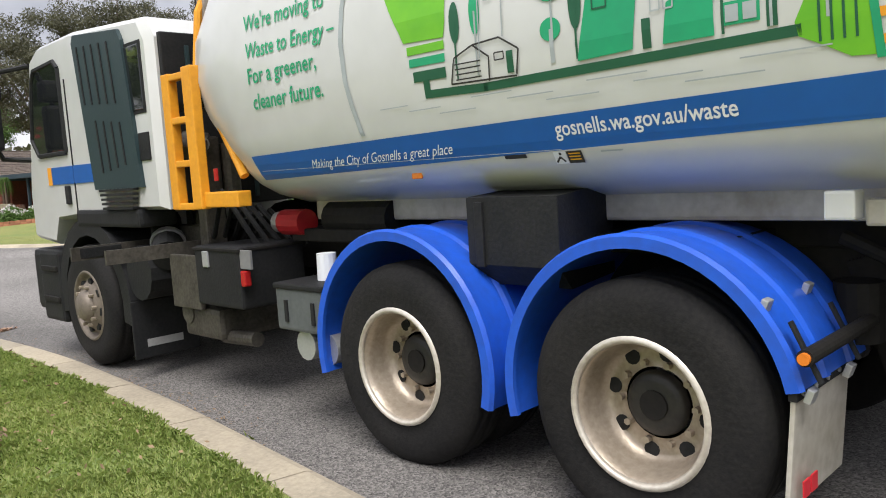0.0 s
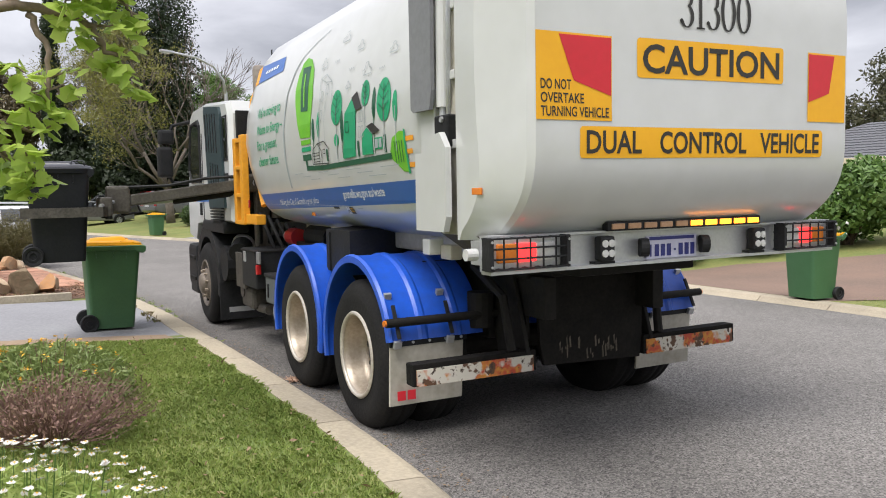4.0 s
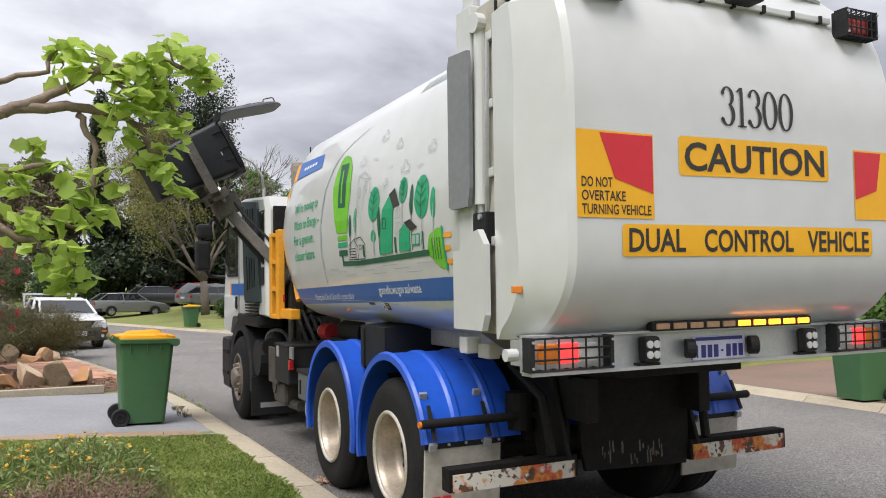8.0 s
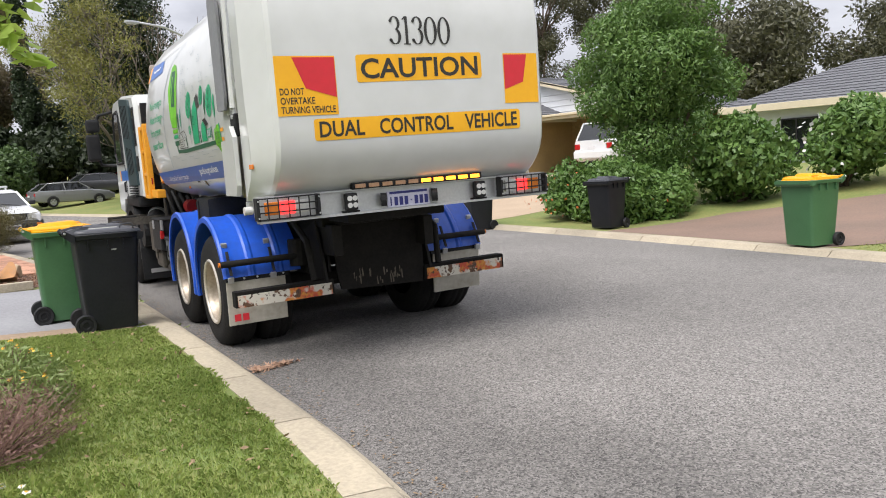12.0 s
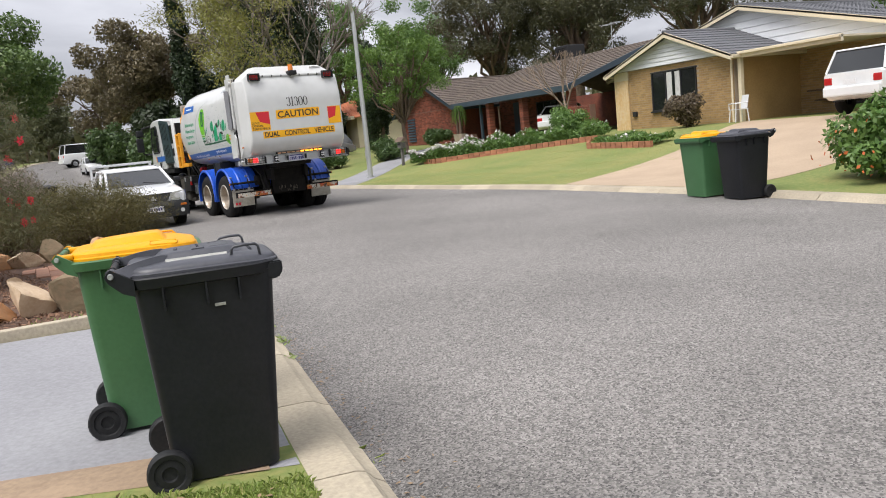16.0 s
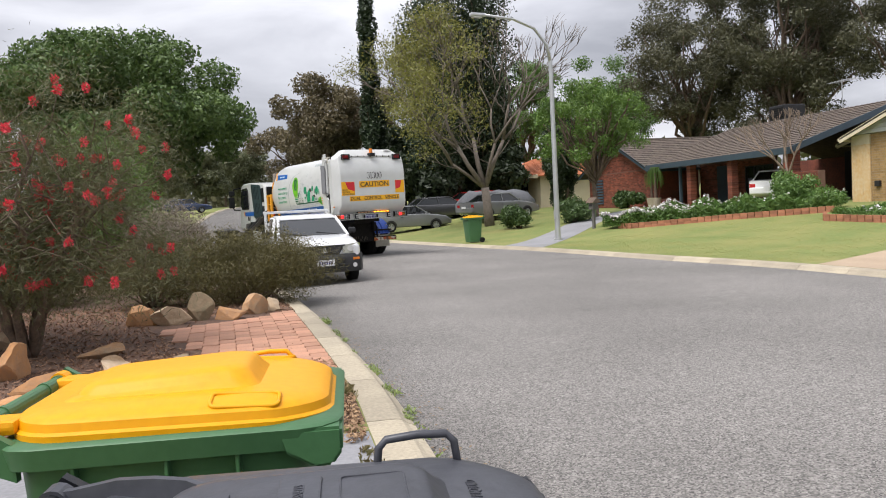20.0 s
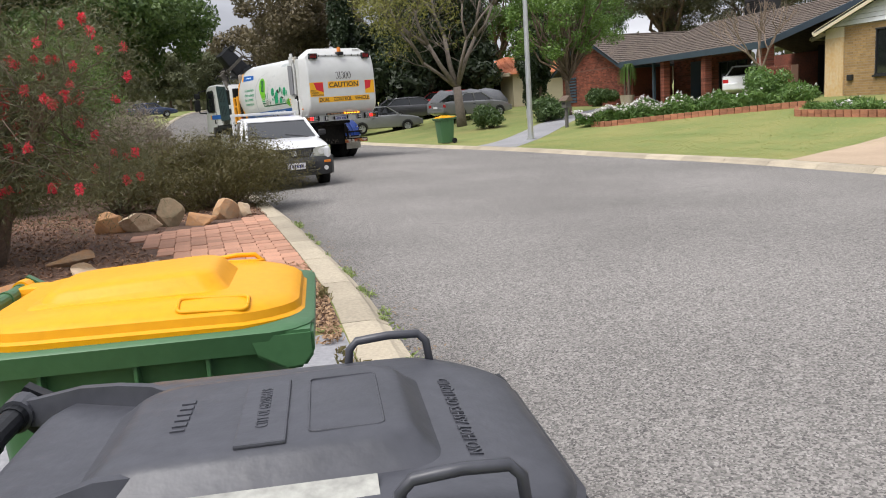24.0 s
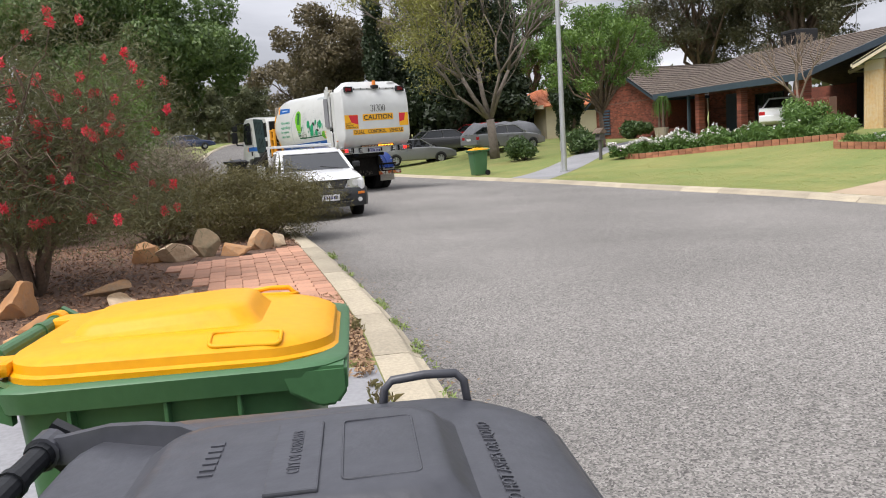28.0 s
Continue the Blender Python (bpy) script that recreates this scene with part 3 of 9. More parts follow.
def fender(truck, y, out, flap):
    """A blue plastic mudguard over one wheel, with its ribs, edge lip and bracket bar."""
    bm = bmesh.new()
    x0, x1 = out * 1.275, out * 0.60
    n = 30
    lo, hi = (-14, 194) if not flap else (13, 194)
    secs = []
    for k in range(n + 1):
        a = radians(lo + (hi - lo) * k / n)
        r = 0.63
        cy, cz = y - r * math.cos(a), 0.54 + r * math.sin(a) * 1.02
        ry, rz = -math.cos(a), math.sin(a)
        prof = [(0.0, -0.045), (0.0, 0.0), (0.02, 0.012), (0.05, 0.0), (0.2, 0.0), (0.22, 0.012), (0.25, 0.012), (0.27, 0.0), (0.44, 0.0), (0.46, 0.012), (0.49, 0.012), (0.51, 0.0), (0.655, 0.0), (0.655, -0.012), (0.03, -0.012), (0.02, -0.045)]
        secs.append([(x0 + (x1 - x0) * p / 0.655, cy + ry * h, cz + rz * h) for p, h in prof])
    loft(bm, secs)
    fd = part("mudguard", bm, BLUEP, truck, "bright blue ribbed plastic mudguard", smooth=True)
    fd.data.set_sharp_from_angle(angle=radians(28))
    if flap:
        a = radians(26)
        cy, cz = y - 0.66 * math.cos(a), 0.52 + 0.66 * math.sin(a)
        part("bracket_bar", cyl(bmesh.new(), (x0 + out * 0.03, cy - 0.05, cz), (out * 0.45, cy - 0.05, cz), 0.028), DARKSTEEL, fd)
        part("side_marker", cyl(bmesh.new(), (x0 + out * 0.03, cy - 0.05, cz), (x0 + out * 0.045, cy - 0.05, cz), 0.02), AMBERLENS, fd, "orange round side marker")
        for xx in (0.05, 0.42):
            for da in (-13, 15):
                b = radians(26 + da)
                box_bm = box(bmesh.new(), x0 - out * xx, y - 0.65 * math.cos(b), 0.52 + 0.66 * math.sin(b), 0.05, 0.025, 0.05, rx=-(90 - 26 - da) * 0 + 20, bevel=0.004)
                part("clamp", box_bm, ALU, fd)
            part("strap", box(bmesh.new(), x0 - out * xx, cy - 0.025, cz, 0.025, 0.012, 0.22, rx=-26, bevel=0.003), BLACKP, fd)
        fl = part("mud_flap", box(bmesh.new(), out * 1.0, y - 0.575, 0.475, 0.52, 0.018, 0.42, rx=4, bevel=0.005), WHITEDIRTY, truck, "scuffed off-white mud flap")
        part("flap_strip", box(bmesh.new(), out * 0.99, y - 0.588, 0.67, 0.55, 0.03, 0.045, bevel=0.004), BLACKP, fl)
        if out > 0:
            return fd
        part("flap_mark", box(bmesh.new(), out * 1.19, y - 0.600, 0.335, 0.055, 0.006, 0.06, bevel=0.001), SIGNR, fl)
        part("flap_mark", box(bmesh.new(), out * 1.12, y - 0.600, 0.335, 0.055, 0.006, 0.06, bevel=0.001), SIGNR, fl)
        for k in range(5):
            part("bolt", cyl(bmesh.new(), (out * (0.76 + 0.115 * k), y - 0.60, 0.67), (out * (0.76 + 0.115 * k), y - 0.61, 0.67), 0.01, seg=6), ALU, fl)
    return fd


def build_body(truck):
    bm = bmesh.new()
    ring = [(w, z) for z, w in BODY] + [(-w, z) for z, w in reversed(BODY)]
    secs = []
    for y, k in ((-1.08, 1.0), (0.5, 1.0), (2.2, 1.0), (2.56, 1.0), (2.72, 0.97), (2.84, 0.91)):
        secs.append([(x * k, y + max(0.0, y - 2.2) * 0.85 * max(0.0, min(1.0, (z - 1.40) / 0.7)) * (1.0 if z < 2.5 else 0.8), 1.75 + (z - 1.75) * (k if z > 1.75 else 1)) for x, z in ring])
    loft(bm, secs)
    body = part("body", bm, WHITEPAINT, truck, "white curved refuse compactor body", smooth=True)
    body.data.set_sharp_from_angle(angle=radians(40))
    part("lower_skirt", box(bmesh.new(), 0, 0.85, 1.27, 1.5, 3.6, 0.16, bevel=0.02), WHITEDIRTY, body)
    part("body_frame", box(bmesh.new(), 0, 0.9, 1.13, 1.0, 3.7, 0.14, bevel=0.01), DARKSTEEL, body)
    # hopper mouth and its worn grey lining behind the cab
    bm = bmesh.new()
    box(bm, -0.45, 3.36, 2.6, 1.2, 0.12, 0.75, bevel=0.05)
    part("hopper_lining", bm, surf("worn_lining", (0.33, 0.29, 0.25), (0.16, 0.13, 0.11), 5, 30, 0.7, 0.3, contrast=0.9), body)
    tube_bm = tube(bmesh.new(), [(-1.10, 2.9, 1.5), (-1.10, 3.38, 2.2), (-1.06, 3.36, 2.6), (-0.92, 3.32, 2.92), (-0.6, 3.3, 3.1)], 0.03)
    part("hopper_edge", tube_bm, YELLOWST, body, "yellow hopper edge bar")
    box_bm = box(bmesh.new(), -0.2, 3.2, 2.98, 1.2, 0.3, 0.14, bevel=0.03)
    part("hopper_rim", box_bm, WHITEDIRTY, body)
    for y in (-0.75, 0.6):
        part("bracket", box(bmesh.new(), -0.92, y, 1.24, 0.08, 0.14, 0.09, bevel=0.01), WHITEDIRTY, body)
    part("junction_box", box(bmesh.new(), -0.98, -0.62, 1.27, 0.1, 0.1, 0.1, bevel=0.01), WHITEPAINT, body)
    return body


def build_tail(truck):
    bm = bmesh.new()
    secs = []
    for k in range(40):
        z = 1.36 + 1.97 * k / 39
        w, yr = tail_w(z), tail_y(z)
        xe = min(1.115, w - 0.05)
        yc = yr + 0.20 + 0.13 * (1 - ((z - 2.3) / 1.0) ** 2)
        half = [(w, -1.42), (w, min(-1.44, yc)), (xe + 0.018, yr + 0.03), (xe - 0.012, yr + 0.002), (xe - 0.06, yr)]
        secs.append([(-x, y, z) for x, y in half] + [(0, yr - 0.002, z)] + [(x, y, z) for x, y in reversed(half)])
    loft(bm, secs)
    tail = part("tailgate", bm, WHITEPAINT, truck, "bulging white rear door with warning stickers", smooth=True)
    tail.data.set_sharp_from_angle(angle=radians(16))
    bm = bmesh.new()
    box(bm, 0, -1.25, 2.25, 2.30, 0.36, 1.72)
    part("door_gap", bm, DARKSTEEL, truck, "dark gap between body and rear door")
    for s in (-1, 1):
        bm = box(bmesh.new(), s * 1.195, -1.09, 2.28, 0.09, 0.17, 1.76, bevel=0.012)
        box(bm, s * 1.185, -1.09, 3.20, 0.05, 0.14, 0.10, bevel=0.02)
        pl = part("hinge_cover", bm, WHITEPAINT, truck)
        part("hinge_channel", box(bmesh.new(), s * 1.172, -1.285, 2.26, 0.05, 0.245, 1.76, bevel=0.006), WHITEDIRTY, pl)
        part("seal_strip", box(bmesh.new(), s * 1.20, -1.40, 2.26, 0.02, 0.012, 1.7), BLACKP, pl)
        for k in range(4):
            part("channel_bracket", box(bmesh.new(), s * 1.205, -1.34, 1.86 + 0.36 * k, 0.03, 0.07, 0.05, bevel=0.008), WHITEPAINT, pl)
        bm = bmesh.new()
        prism(bm, [(-0.11, 0.02), (-0.08, 0.0), (0.12, 0.0), (0.145, 0.10), (0.15, 0.70), (0.13, 0.84), (-0.09, 0.86), (-0.11, 0.80)], 0.022, pose(s * 1.250 - 0.011, -1.085, 2.05, 90, 0, -90))
        part("grey_flap", bm, surf("grey_rubber", (0.22, 0.225, 0.24), None, 3, 30, 0.7, 0.05), pl, "grey rubber flap")
        part("ram", cyl(bmesh.new(), (s * 1.215, -1.235, 2.06), (s * 1.20, -1.22, 3.02), 0.036), WHITEPAINT, pl)
        part("ram_rod", cyl(bmesh.new(), (s * 1.215, -1.235, 1.84), (s * 1.215, -1.235, 2.08), 0.022), ALU, pl)
        part("ram_eye", cyl(bmesh.new(), (s * 1.17, -1.225, 3.04), (s * 1.245, -1.225, 3.04), 0.055), WHITEPAINT, pl)
        part("hose", tube(bmesh.new(), [(s * 1.21, -1.32, 2.95), (s * 1.225, -1.33, 2.5), (s * 1.22, -1.31, 2.15), (s * 1.2, -1.27, 1.98)], 0.014, 6), ALU, pl)
        part("ram_block", box(bmesh.new(), s * 1.215, -1.27, 1.93, 0.07, 0.15, 0.17, bevel=0.01), BLACKP, pl)
        for z in (1.99, 1.87):
            part("block_pin", cyl(bmesh.new(), (s * 1.24, -1.29, z), (s * 1.262, -1.29, z), 0.016, seg=8), ALU, pl)
        bm = bmesh.new()
        prism(bm, [(-0.02, 0.0), (0.30, 0.0), (0.335, 0.08), (0.335, 0.44), (0.27, 0.52), (0.16, 0.50), (0.12, 0.42), (-0.02, 0.42)], 0.035, pose(s * 1.245 - 0.0175, -1.07, 1.40, 90, 0, -90))
        part("lower_hinge", bm, WHITEPAINT, pl)
        part("hinge_disc", cyl(bmesh.new(), (s * 1.25, -1.25, 1.70), (s * 1.272, -1.25, 1.70), 0.10, 0.095, 20), WHITEPAINT, pl)
        part("hinge_pin", cyl(bmesh.new(), (s * 1.26, -1.24, 1.70), (s * 1.285, -1.24, 1.70), 0.028), ALU, pl)
        part("hinge_seam", box(bmesh.new(), s * 1.264, -1.365, 1.49, 0.006, 0.012, 0.17), DARKSTEEL, pl)
        for k in range(3):
            part("drain_slot", box(bmesh.new(), s * 1.264, -1.17 - 0.03 * k, 1.56, 0.006, 0.008, 0.035), DARKSTEEL, pl)
        part("marker", box(bmesh.new(), s * 1.236, -1.62, 1.61, 0.012, 0.09, 0.035, bevel=0.004), AMBERLENS, tail)
        part("plate_bolt", cyl(bmesh.new(), (s * 1.20, -1.55, 3.08), (s * 1.225, -1.55, 3.085), 0.03), DARKSTEEL, tail)
    # drip trough below the door
    bm = bmesh.new()
    loft(bm, [[(-1.16, -1.05, 1.39), (1.16, -1.05, 1.39), (1.0, -1.05, 1.28), (-1.0, -1.05, 1.28)], [(-1.20, -1.60, 1.38), (1.20, -1.60, 1.38), (1.0, -1.5, 1.235), (-1.0, -1.5, 1.235)]])
    part("trough", bm, TROUGH, tail, "stained brown drip trough")
    yr = tail_y(3.12) - 0.02
    part("roof_rail", box(bmesh.new(), 0, yr, 3.12, 1.5, 0.03, 0.035, bevel=0.006), WHITEPAINT, tail)
    for k in range(7):
        part("rail_clip", box(bmesh.new(), -0.66 + 0.22 * k, yr - 0.012, 3.115, 0.02, 0.03, 0.045, bevel=0.004), BLACKP, tail)
    for s in (-1, 1):
        caged_lamp(truck, s * 0.885, tail_y(3.09) - 0.04, 3.095, 0.25, 0.15, "high_tail_light", False)
    bc = part("beacon", cyl(bmesh.new(), (0.03, -1.83, 3.22), (0.03, -1.83, 3.35), 0.06, 0.05), AMBERLENS, truck, "amber flashing beacon on a black foot")
    part("beacon_base", box(bmesh.new(), 0.03, -1.85, 3.16, 0.19, 0.20, 0.10, bevel=0.02), BLACKP, bc)
    bm = tube(bmesh.new(), [(0.55, -1.70, 3.24), (0.56, -1.74, 3.29), (0.62, -1.74, 3.30), (0.80, -1.72, 3.28), (0.82, -1.70, 3.22)], 0.018, 8)
    part("lifting_handle", bm, WHITEPAINT, tail)
    # stickers
    film("yellow_sign", [[(x, z + 0.014 * (x + 0.5)) for x, z in rounded(-0.50, 2.158, 0.555, 2.354, 0.02)]], SIGNY, tail, on_rear, 0.0)
    words("caution", "CAUTION", 0.138, INK, tail, on_rear, -0.465, 2.187, 0.985, bold=0.004, climb=0.014)
    film("yellow_sign", [[(x, z + 0.006 * (x + 0.85)) for x, z in rounded(-0.853, 1.759, 0.89, 1.912, 0.02)]], SIGNY, tail, on_rear, 0.0)
    for tx, u, wd in (("DUAL", -0.815, 0.345), ("CONTROL", -0.35, 0.62), ("VEHICLE", 0.375, 0.485)):
        words("sign_word", tx, 0.108, INK, tail, on_rear, u, 1.784 + 0.006 * (u + 0.85), wd, bold=0.003, climb=0.006)
    film("yellow_sign", [rect(-1.105, 1.939, -0.66, 2.347)], SIGNY, tail, on_rear, 0.0)
    film("red_patch", [[(-0.975, 2.337), (-0.665, 2.337), (-0.665, 2.06), (-0.89, 2.125)]], SIGNR, tail, on_rear, 0.0, off=0.006)
    for k, tx in enumerate(("DO NOT", "OVERTAKE", "TURNING VEHICLE")):
        words("do_not_overtake", tx, 0.046, INK, tail, on_rear, -1.08, 2.082 - 0.063 * k, (0.175, 0.25, 0.40)[k], bold=0.001)
    film("yellow_sign", [rect(0.76, 1.971, 1.085, 2.36)], SIGNY, tail, on_rear, 0.0)
    film("red_patch", [[(0.765, 2.35), (0.985, 2.35), (0.94, 2.135), (0.765, 2.08)]], SIGNR, tail, on_rear, 0.0, off=0.006)
    fleet_number(tail)
    return tail


def caged_lamp(parent, x, y, z, w, h, name, lit):
    """A lamp cluster behind a black wire guard."""
    lamp = part(name, box(bmesh.new(), x, y, z, w, 0.05, h, bevel=0.01), ALU if lit else BLACKP, parent, "tail lamp cluster behind a black wire guard")
    n = 3
    for k in range(n):
        ww = 0.72 if lit else 0.80
        cx = x + w * ww * 0.34 * (k - 1)
        mt = ((AMBERLENS, REDGLOW, CLEARLENS)[k] if x < 0 else (CLEARLENS, REDGLOW, AMBERLENS)[k]) if lit else REDLENS
        part("lens", box(bmesh.new(), cx, y - 0.03, z, w * ww * 0.33, 0.03, h * 0.62, bevel=0.006), mt, lamp)
    for e in (-1, 1):
        part("guard_end", box(bmesh.new(), x + e * w * 0.49, y - 0.045, z, w * 0.05, 0.08, h * 1.08, bevel=0.006), BLACKP, lamp)
        for b in (-0.4, 0.4):
            part("bolt", cyl(bmesh.new(), (x + e * w * 0.49, y - 0.085, z + b * h), (x + e * w * 0.49, y - 0.092, z + b * h), 0.007, seg=6), ALU, lamp)
    for k in range(7):
        xx = x - w / 2 + w * k / 6
        part("guard_wire", tube(bmesh.new(), [(xx, y, z - h / 2), (xx, y - 0.075, z - h / 2), (xx, y - 0.075, z + h / 2), (xx, y, z + h / 2)], 0.005, 6), BLACKP, lamp)
    for k in range(4):
        zz = z - h / 2 + h * k / 3
        part("guard_wire", tube(bmesh.new(), [(x - w / 2, y, zz), (x - w / 2, y - 0.075, zz), (x + w / 2, y - 0.075, zz), (x + w / 2, y, zz)], 0.005, 6), BLACKP, lamp)
    return lamp


def arc_quads(cx, cy, rx, ry, tx, ty, a0, a1, n=22):
    """A curved pen stroke, thick at its sides and thin at top and foot."""
    pts = []
    for k in range(n + 1):
        a = radians(a0 + (a1 - a0) * k / n)
        pts.append(((cx + rx * math.cos(a), cy + ry * math.sin(a)), (cx + (rx - tx) * math.cos(a), cy + (ry - ty) * math.sin(a))))
    return [[p[0], q[0], q[1], p[1]] for p, q in zip(pts, pts[1:])]


def fleet_number(tail):
    """Tall serif numerals."""
    h, z = 0.205, 2.425
    for d, cx in zip("31300", (-0.165, -0.075, 0.02, 0.125, 0.24)):
        if d == "0":
            o = arc_quads(cx, z + h / 2, 0.055, h / 2, 0.024, 0.009, 0, 360, 28)
        elif d == "1":
            o = [rect(cx - 0.011, z, cx + 0.011, z + h), rect(cx - 0.03, z, cx + 0.03, z + 0.008), [(cx - 0.011, z + h), (cx - 0.032, z + h - 0.02), (cx - 0.030, z + h - 0.028), (cx - 0.011, z + h - 0.016)]]
        else:
            o = arc_quads(cx - 0.006, z + h * 0.75, 0.044, h * 0.25, 0.022, 0.008, 155, -80) + arc_quads(cx - 0.006, z + h * 0.29, 0.050, h * 0.29, 0.024, 0.008, 80, -155) + [disc(cx - 0.038, z + h * 0.83, 0.012, 0.012, 10), disc(cx - 0.042, z + h * 0.16, 0.012, 0.012, 10)]
        film("numeral", o, INK, tail, on_rear, 0.0, off=0.007, label="black serif numeral")


def build_bumper(truck):
    bm = box(bmesh.new(), 0, -1.68, 1.295, 2.50, 0.05, 0.17, bevel=0.008)
    box(bm, 0, -1.72, 1.21, 2.50, 0.09, 0.016)
    box(bm, 0, -1.70, 1.385, 2.50, 0.08, 0.012)
    box(bm, -1.20, -1.60, 1.30, 0.05, 0.14, 0.12)
    box(bm, 1.20, -1.60, 1.30, 0.05, 0.14, 0.12)
    bp = part("rear_bumper", bm, ALU, truck, "grey metal rear light bar")
    caged_lamp(truck, -1.04, -1.72, 1.305, 0.46, 0.15, "tail_light", True)
    caged_lamp(truck, 1.0, -1.72, 1.305, 0.46, 0.15, "tail_light", True)
    part("corner_lamp", cyl(bmesh.new(), (-1.27, -1.66, 1.30), (-1.33, -1.66, 1.30), 0.03), CLEARLENS, bp)
    for x in (-0.545, 0.585):
        wl_ = part("work_light", box(bmesh.new(), x, -1.75, 1.30, 0.095, 0.06, 0.13, bevel=0.015), BLACKP, truck)
        part("lamp_bracket", box(bmesh.new(), x, -1.73, 1.225, 0.13, 0.05, 0.014), BLACKP, wl_)
        for a in (-1, 1):
            for b in (-1, 1):
                part("lens", cyl(bmesh.new(), (x + 0.021 * a, -1.778, 1.30 + 0.026 * b), (x + 0.021 * a, -1.786, 1.30 + 0.026 * b), 0.020, seg=10), CLEARLENS, wl_)
    pl = part("number_plate", box(bmesh.new(), -0.045, -1.712, 1.285, 0.37, 0.01, 0.125, bevel=0.003), PLATEPALE, truck, "pale number plate with blue characters")
    bm = bmesh.new()
    for k, wd in enumerate((0.010, 0.030, 0.030, 0.030, 0.014, 0.030, 0.030, 0.030)):
        box(bm, -0.20 + 0.044 * k, -1.718, 1.268, wd, 0.003, 0.066 if k != 4 else 0.010)
    part("plate_bars", bm, PLATEINK, pl)
    part("plate_strip", box(bmesh.new(), -0.045, -1.718, 1.333, 0.33, 0.003, 0.018), PLATEINK, pl)
    for x in (-0.27, 0.175):
        part("plate_light", cyl(bmesh.new(), (x - 0.02, -1.73, 1.29), (x + 0.02, -1.75, 1.29), 0.05, seg=16), BLACKP, bp)
    part("light_bar", box(bmesh.new(), 0.04, -1.735, 1.412, 1.14, 0.05, 0.05, bevel=0.008), BLACKP, bp)
    for k in range(10):
        part("strobe", box(bmesh.new(), -0.465 + 0.112 * k, -1.763, 1.412, 0.085, 0.012, 0.03, bevel=0.004), AMBERGLOW if k >= 5 else AMBERPALE, bp)
    # tail skirt and underrun bar
    bm = bmesh.new()
    prism(bm, [(-0.42, 1.20), (-0.39, 0.62), (-0.36, 0.50), (0.42, 0.47), (0.44, 0.62), (0.44, 1.20)], 0.03, pose(0, -0.90, 0, 90))
    part("rear_apron", bm, RUSTB, truck, "black steel rear apron with scraped lower edge")
    bm = bmesh.new()
    rr = random.Random(5)
    for k in range(26):
        x, h = rr.uniform(-0.26, 0.22), rr.uniform(0.02, 0.10)
        z = 0.50 + rr.uniform(0.0, 0.10)
        bm.faces.new([bm.verts.new((x + dx, -0.9345, z + dz)) for dx, dz in ((0, 0), (rr.uniform(0.004, 0.014), 0.004), (rr.uniform(0.003, 0.010), h), (-0.004, h * 0.8))])
    part("scrapes", bm, SCRAPE, truck, "rubbed bare patches on the apron")["kind"] = "stuff"
    part("chassis_end", box(bmesh.new(), 0.0, -0.95, 1.17, 0.88, 0.9, 0.12, bevel=0.01), DARKSTEEL, truck)
    for s in (-1, 1):
        ub = part("underrun_bar", box(bmesh.new(), s * 0.865, -0.90, 0.55, 0.85, 0.10, 0.13, bevel=0.006), RUSTB, truck, "black bar with worn red and white reflective strip")
        part("reflective_strip", box(bmesh.new(), s * 0.865, -0.953, 0.535, 0.81, 0.008, 0.10, bevel=0.002), RUST, ub)
        part("hanger", box(bmesh.new(), s * 0.50, -0.72, 0.80, 0.03, 0.34, 0.55, rx=-18, bevel=0.01), DARKSTEEL, truck)
        part("chassis_plate", box(bmesh.new(), s * 0.43, -0.45, 0.88, 0.03, 0.8, 0.44, bevel=0.01), DARKSTEEL, truck)
        part("tail_strut", tube(bmesh.new(), [(s * 0.62, -0.5, 1.12), (s * 0.62, -0.86, 0.95), (s * 0.60, -0.92, 0.62)], 0.03, 8), DARKSTEEL, truck)
    part("coupling", cyl(bmesh.new(), (-0.60, -0.55, 0.72), (-0.60, -0.55, 0.95), 0.09), DARKSTEEL, truck)
    return bp


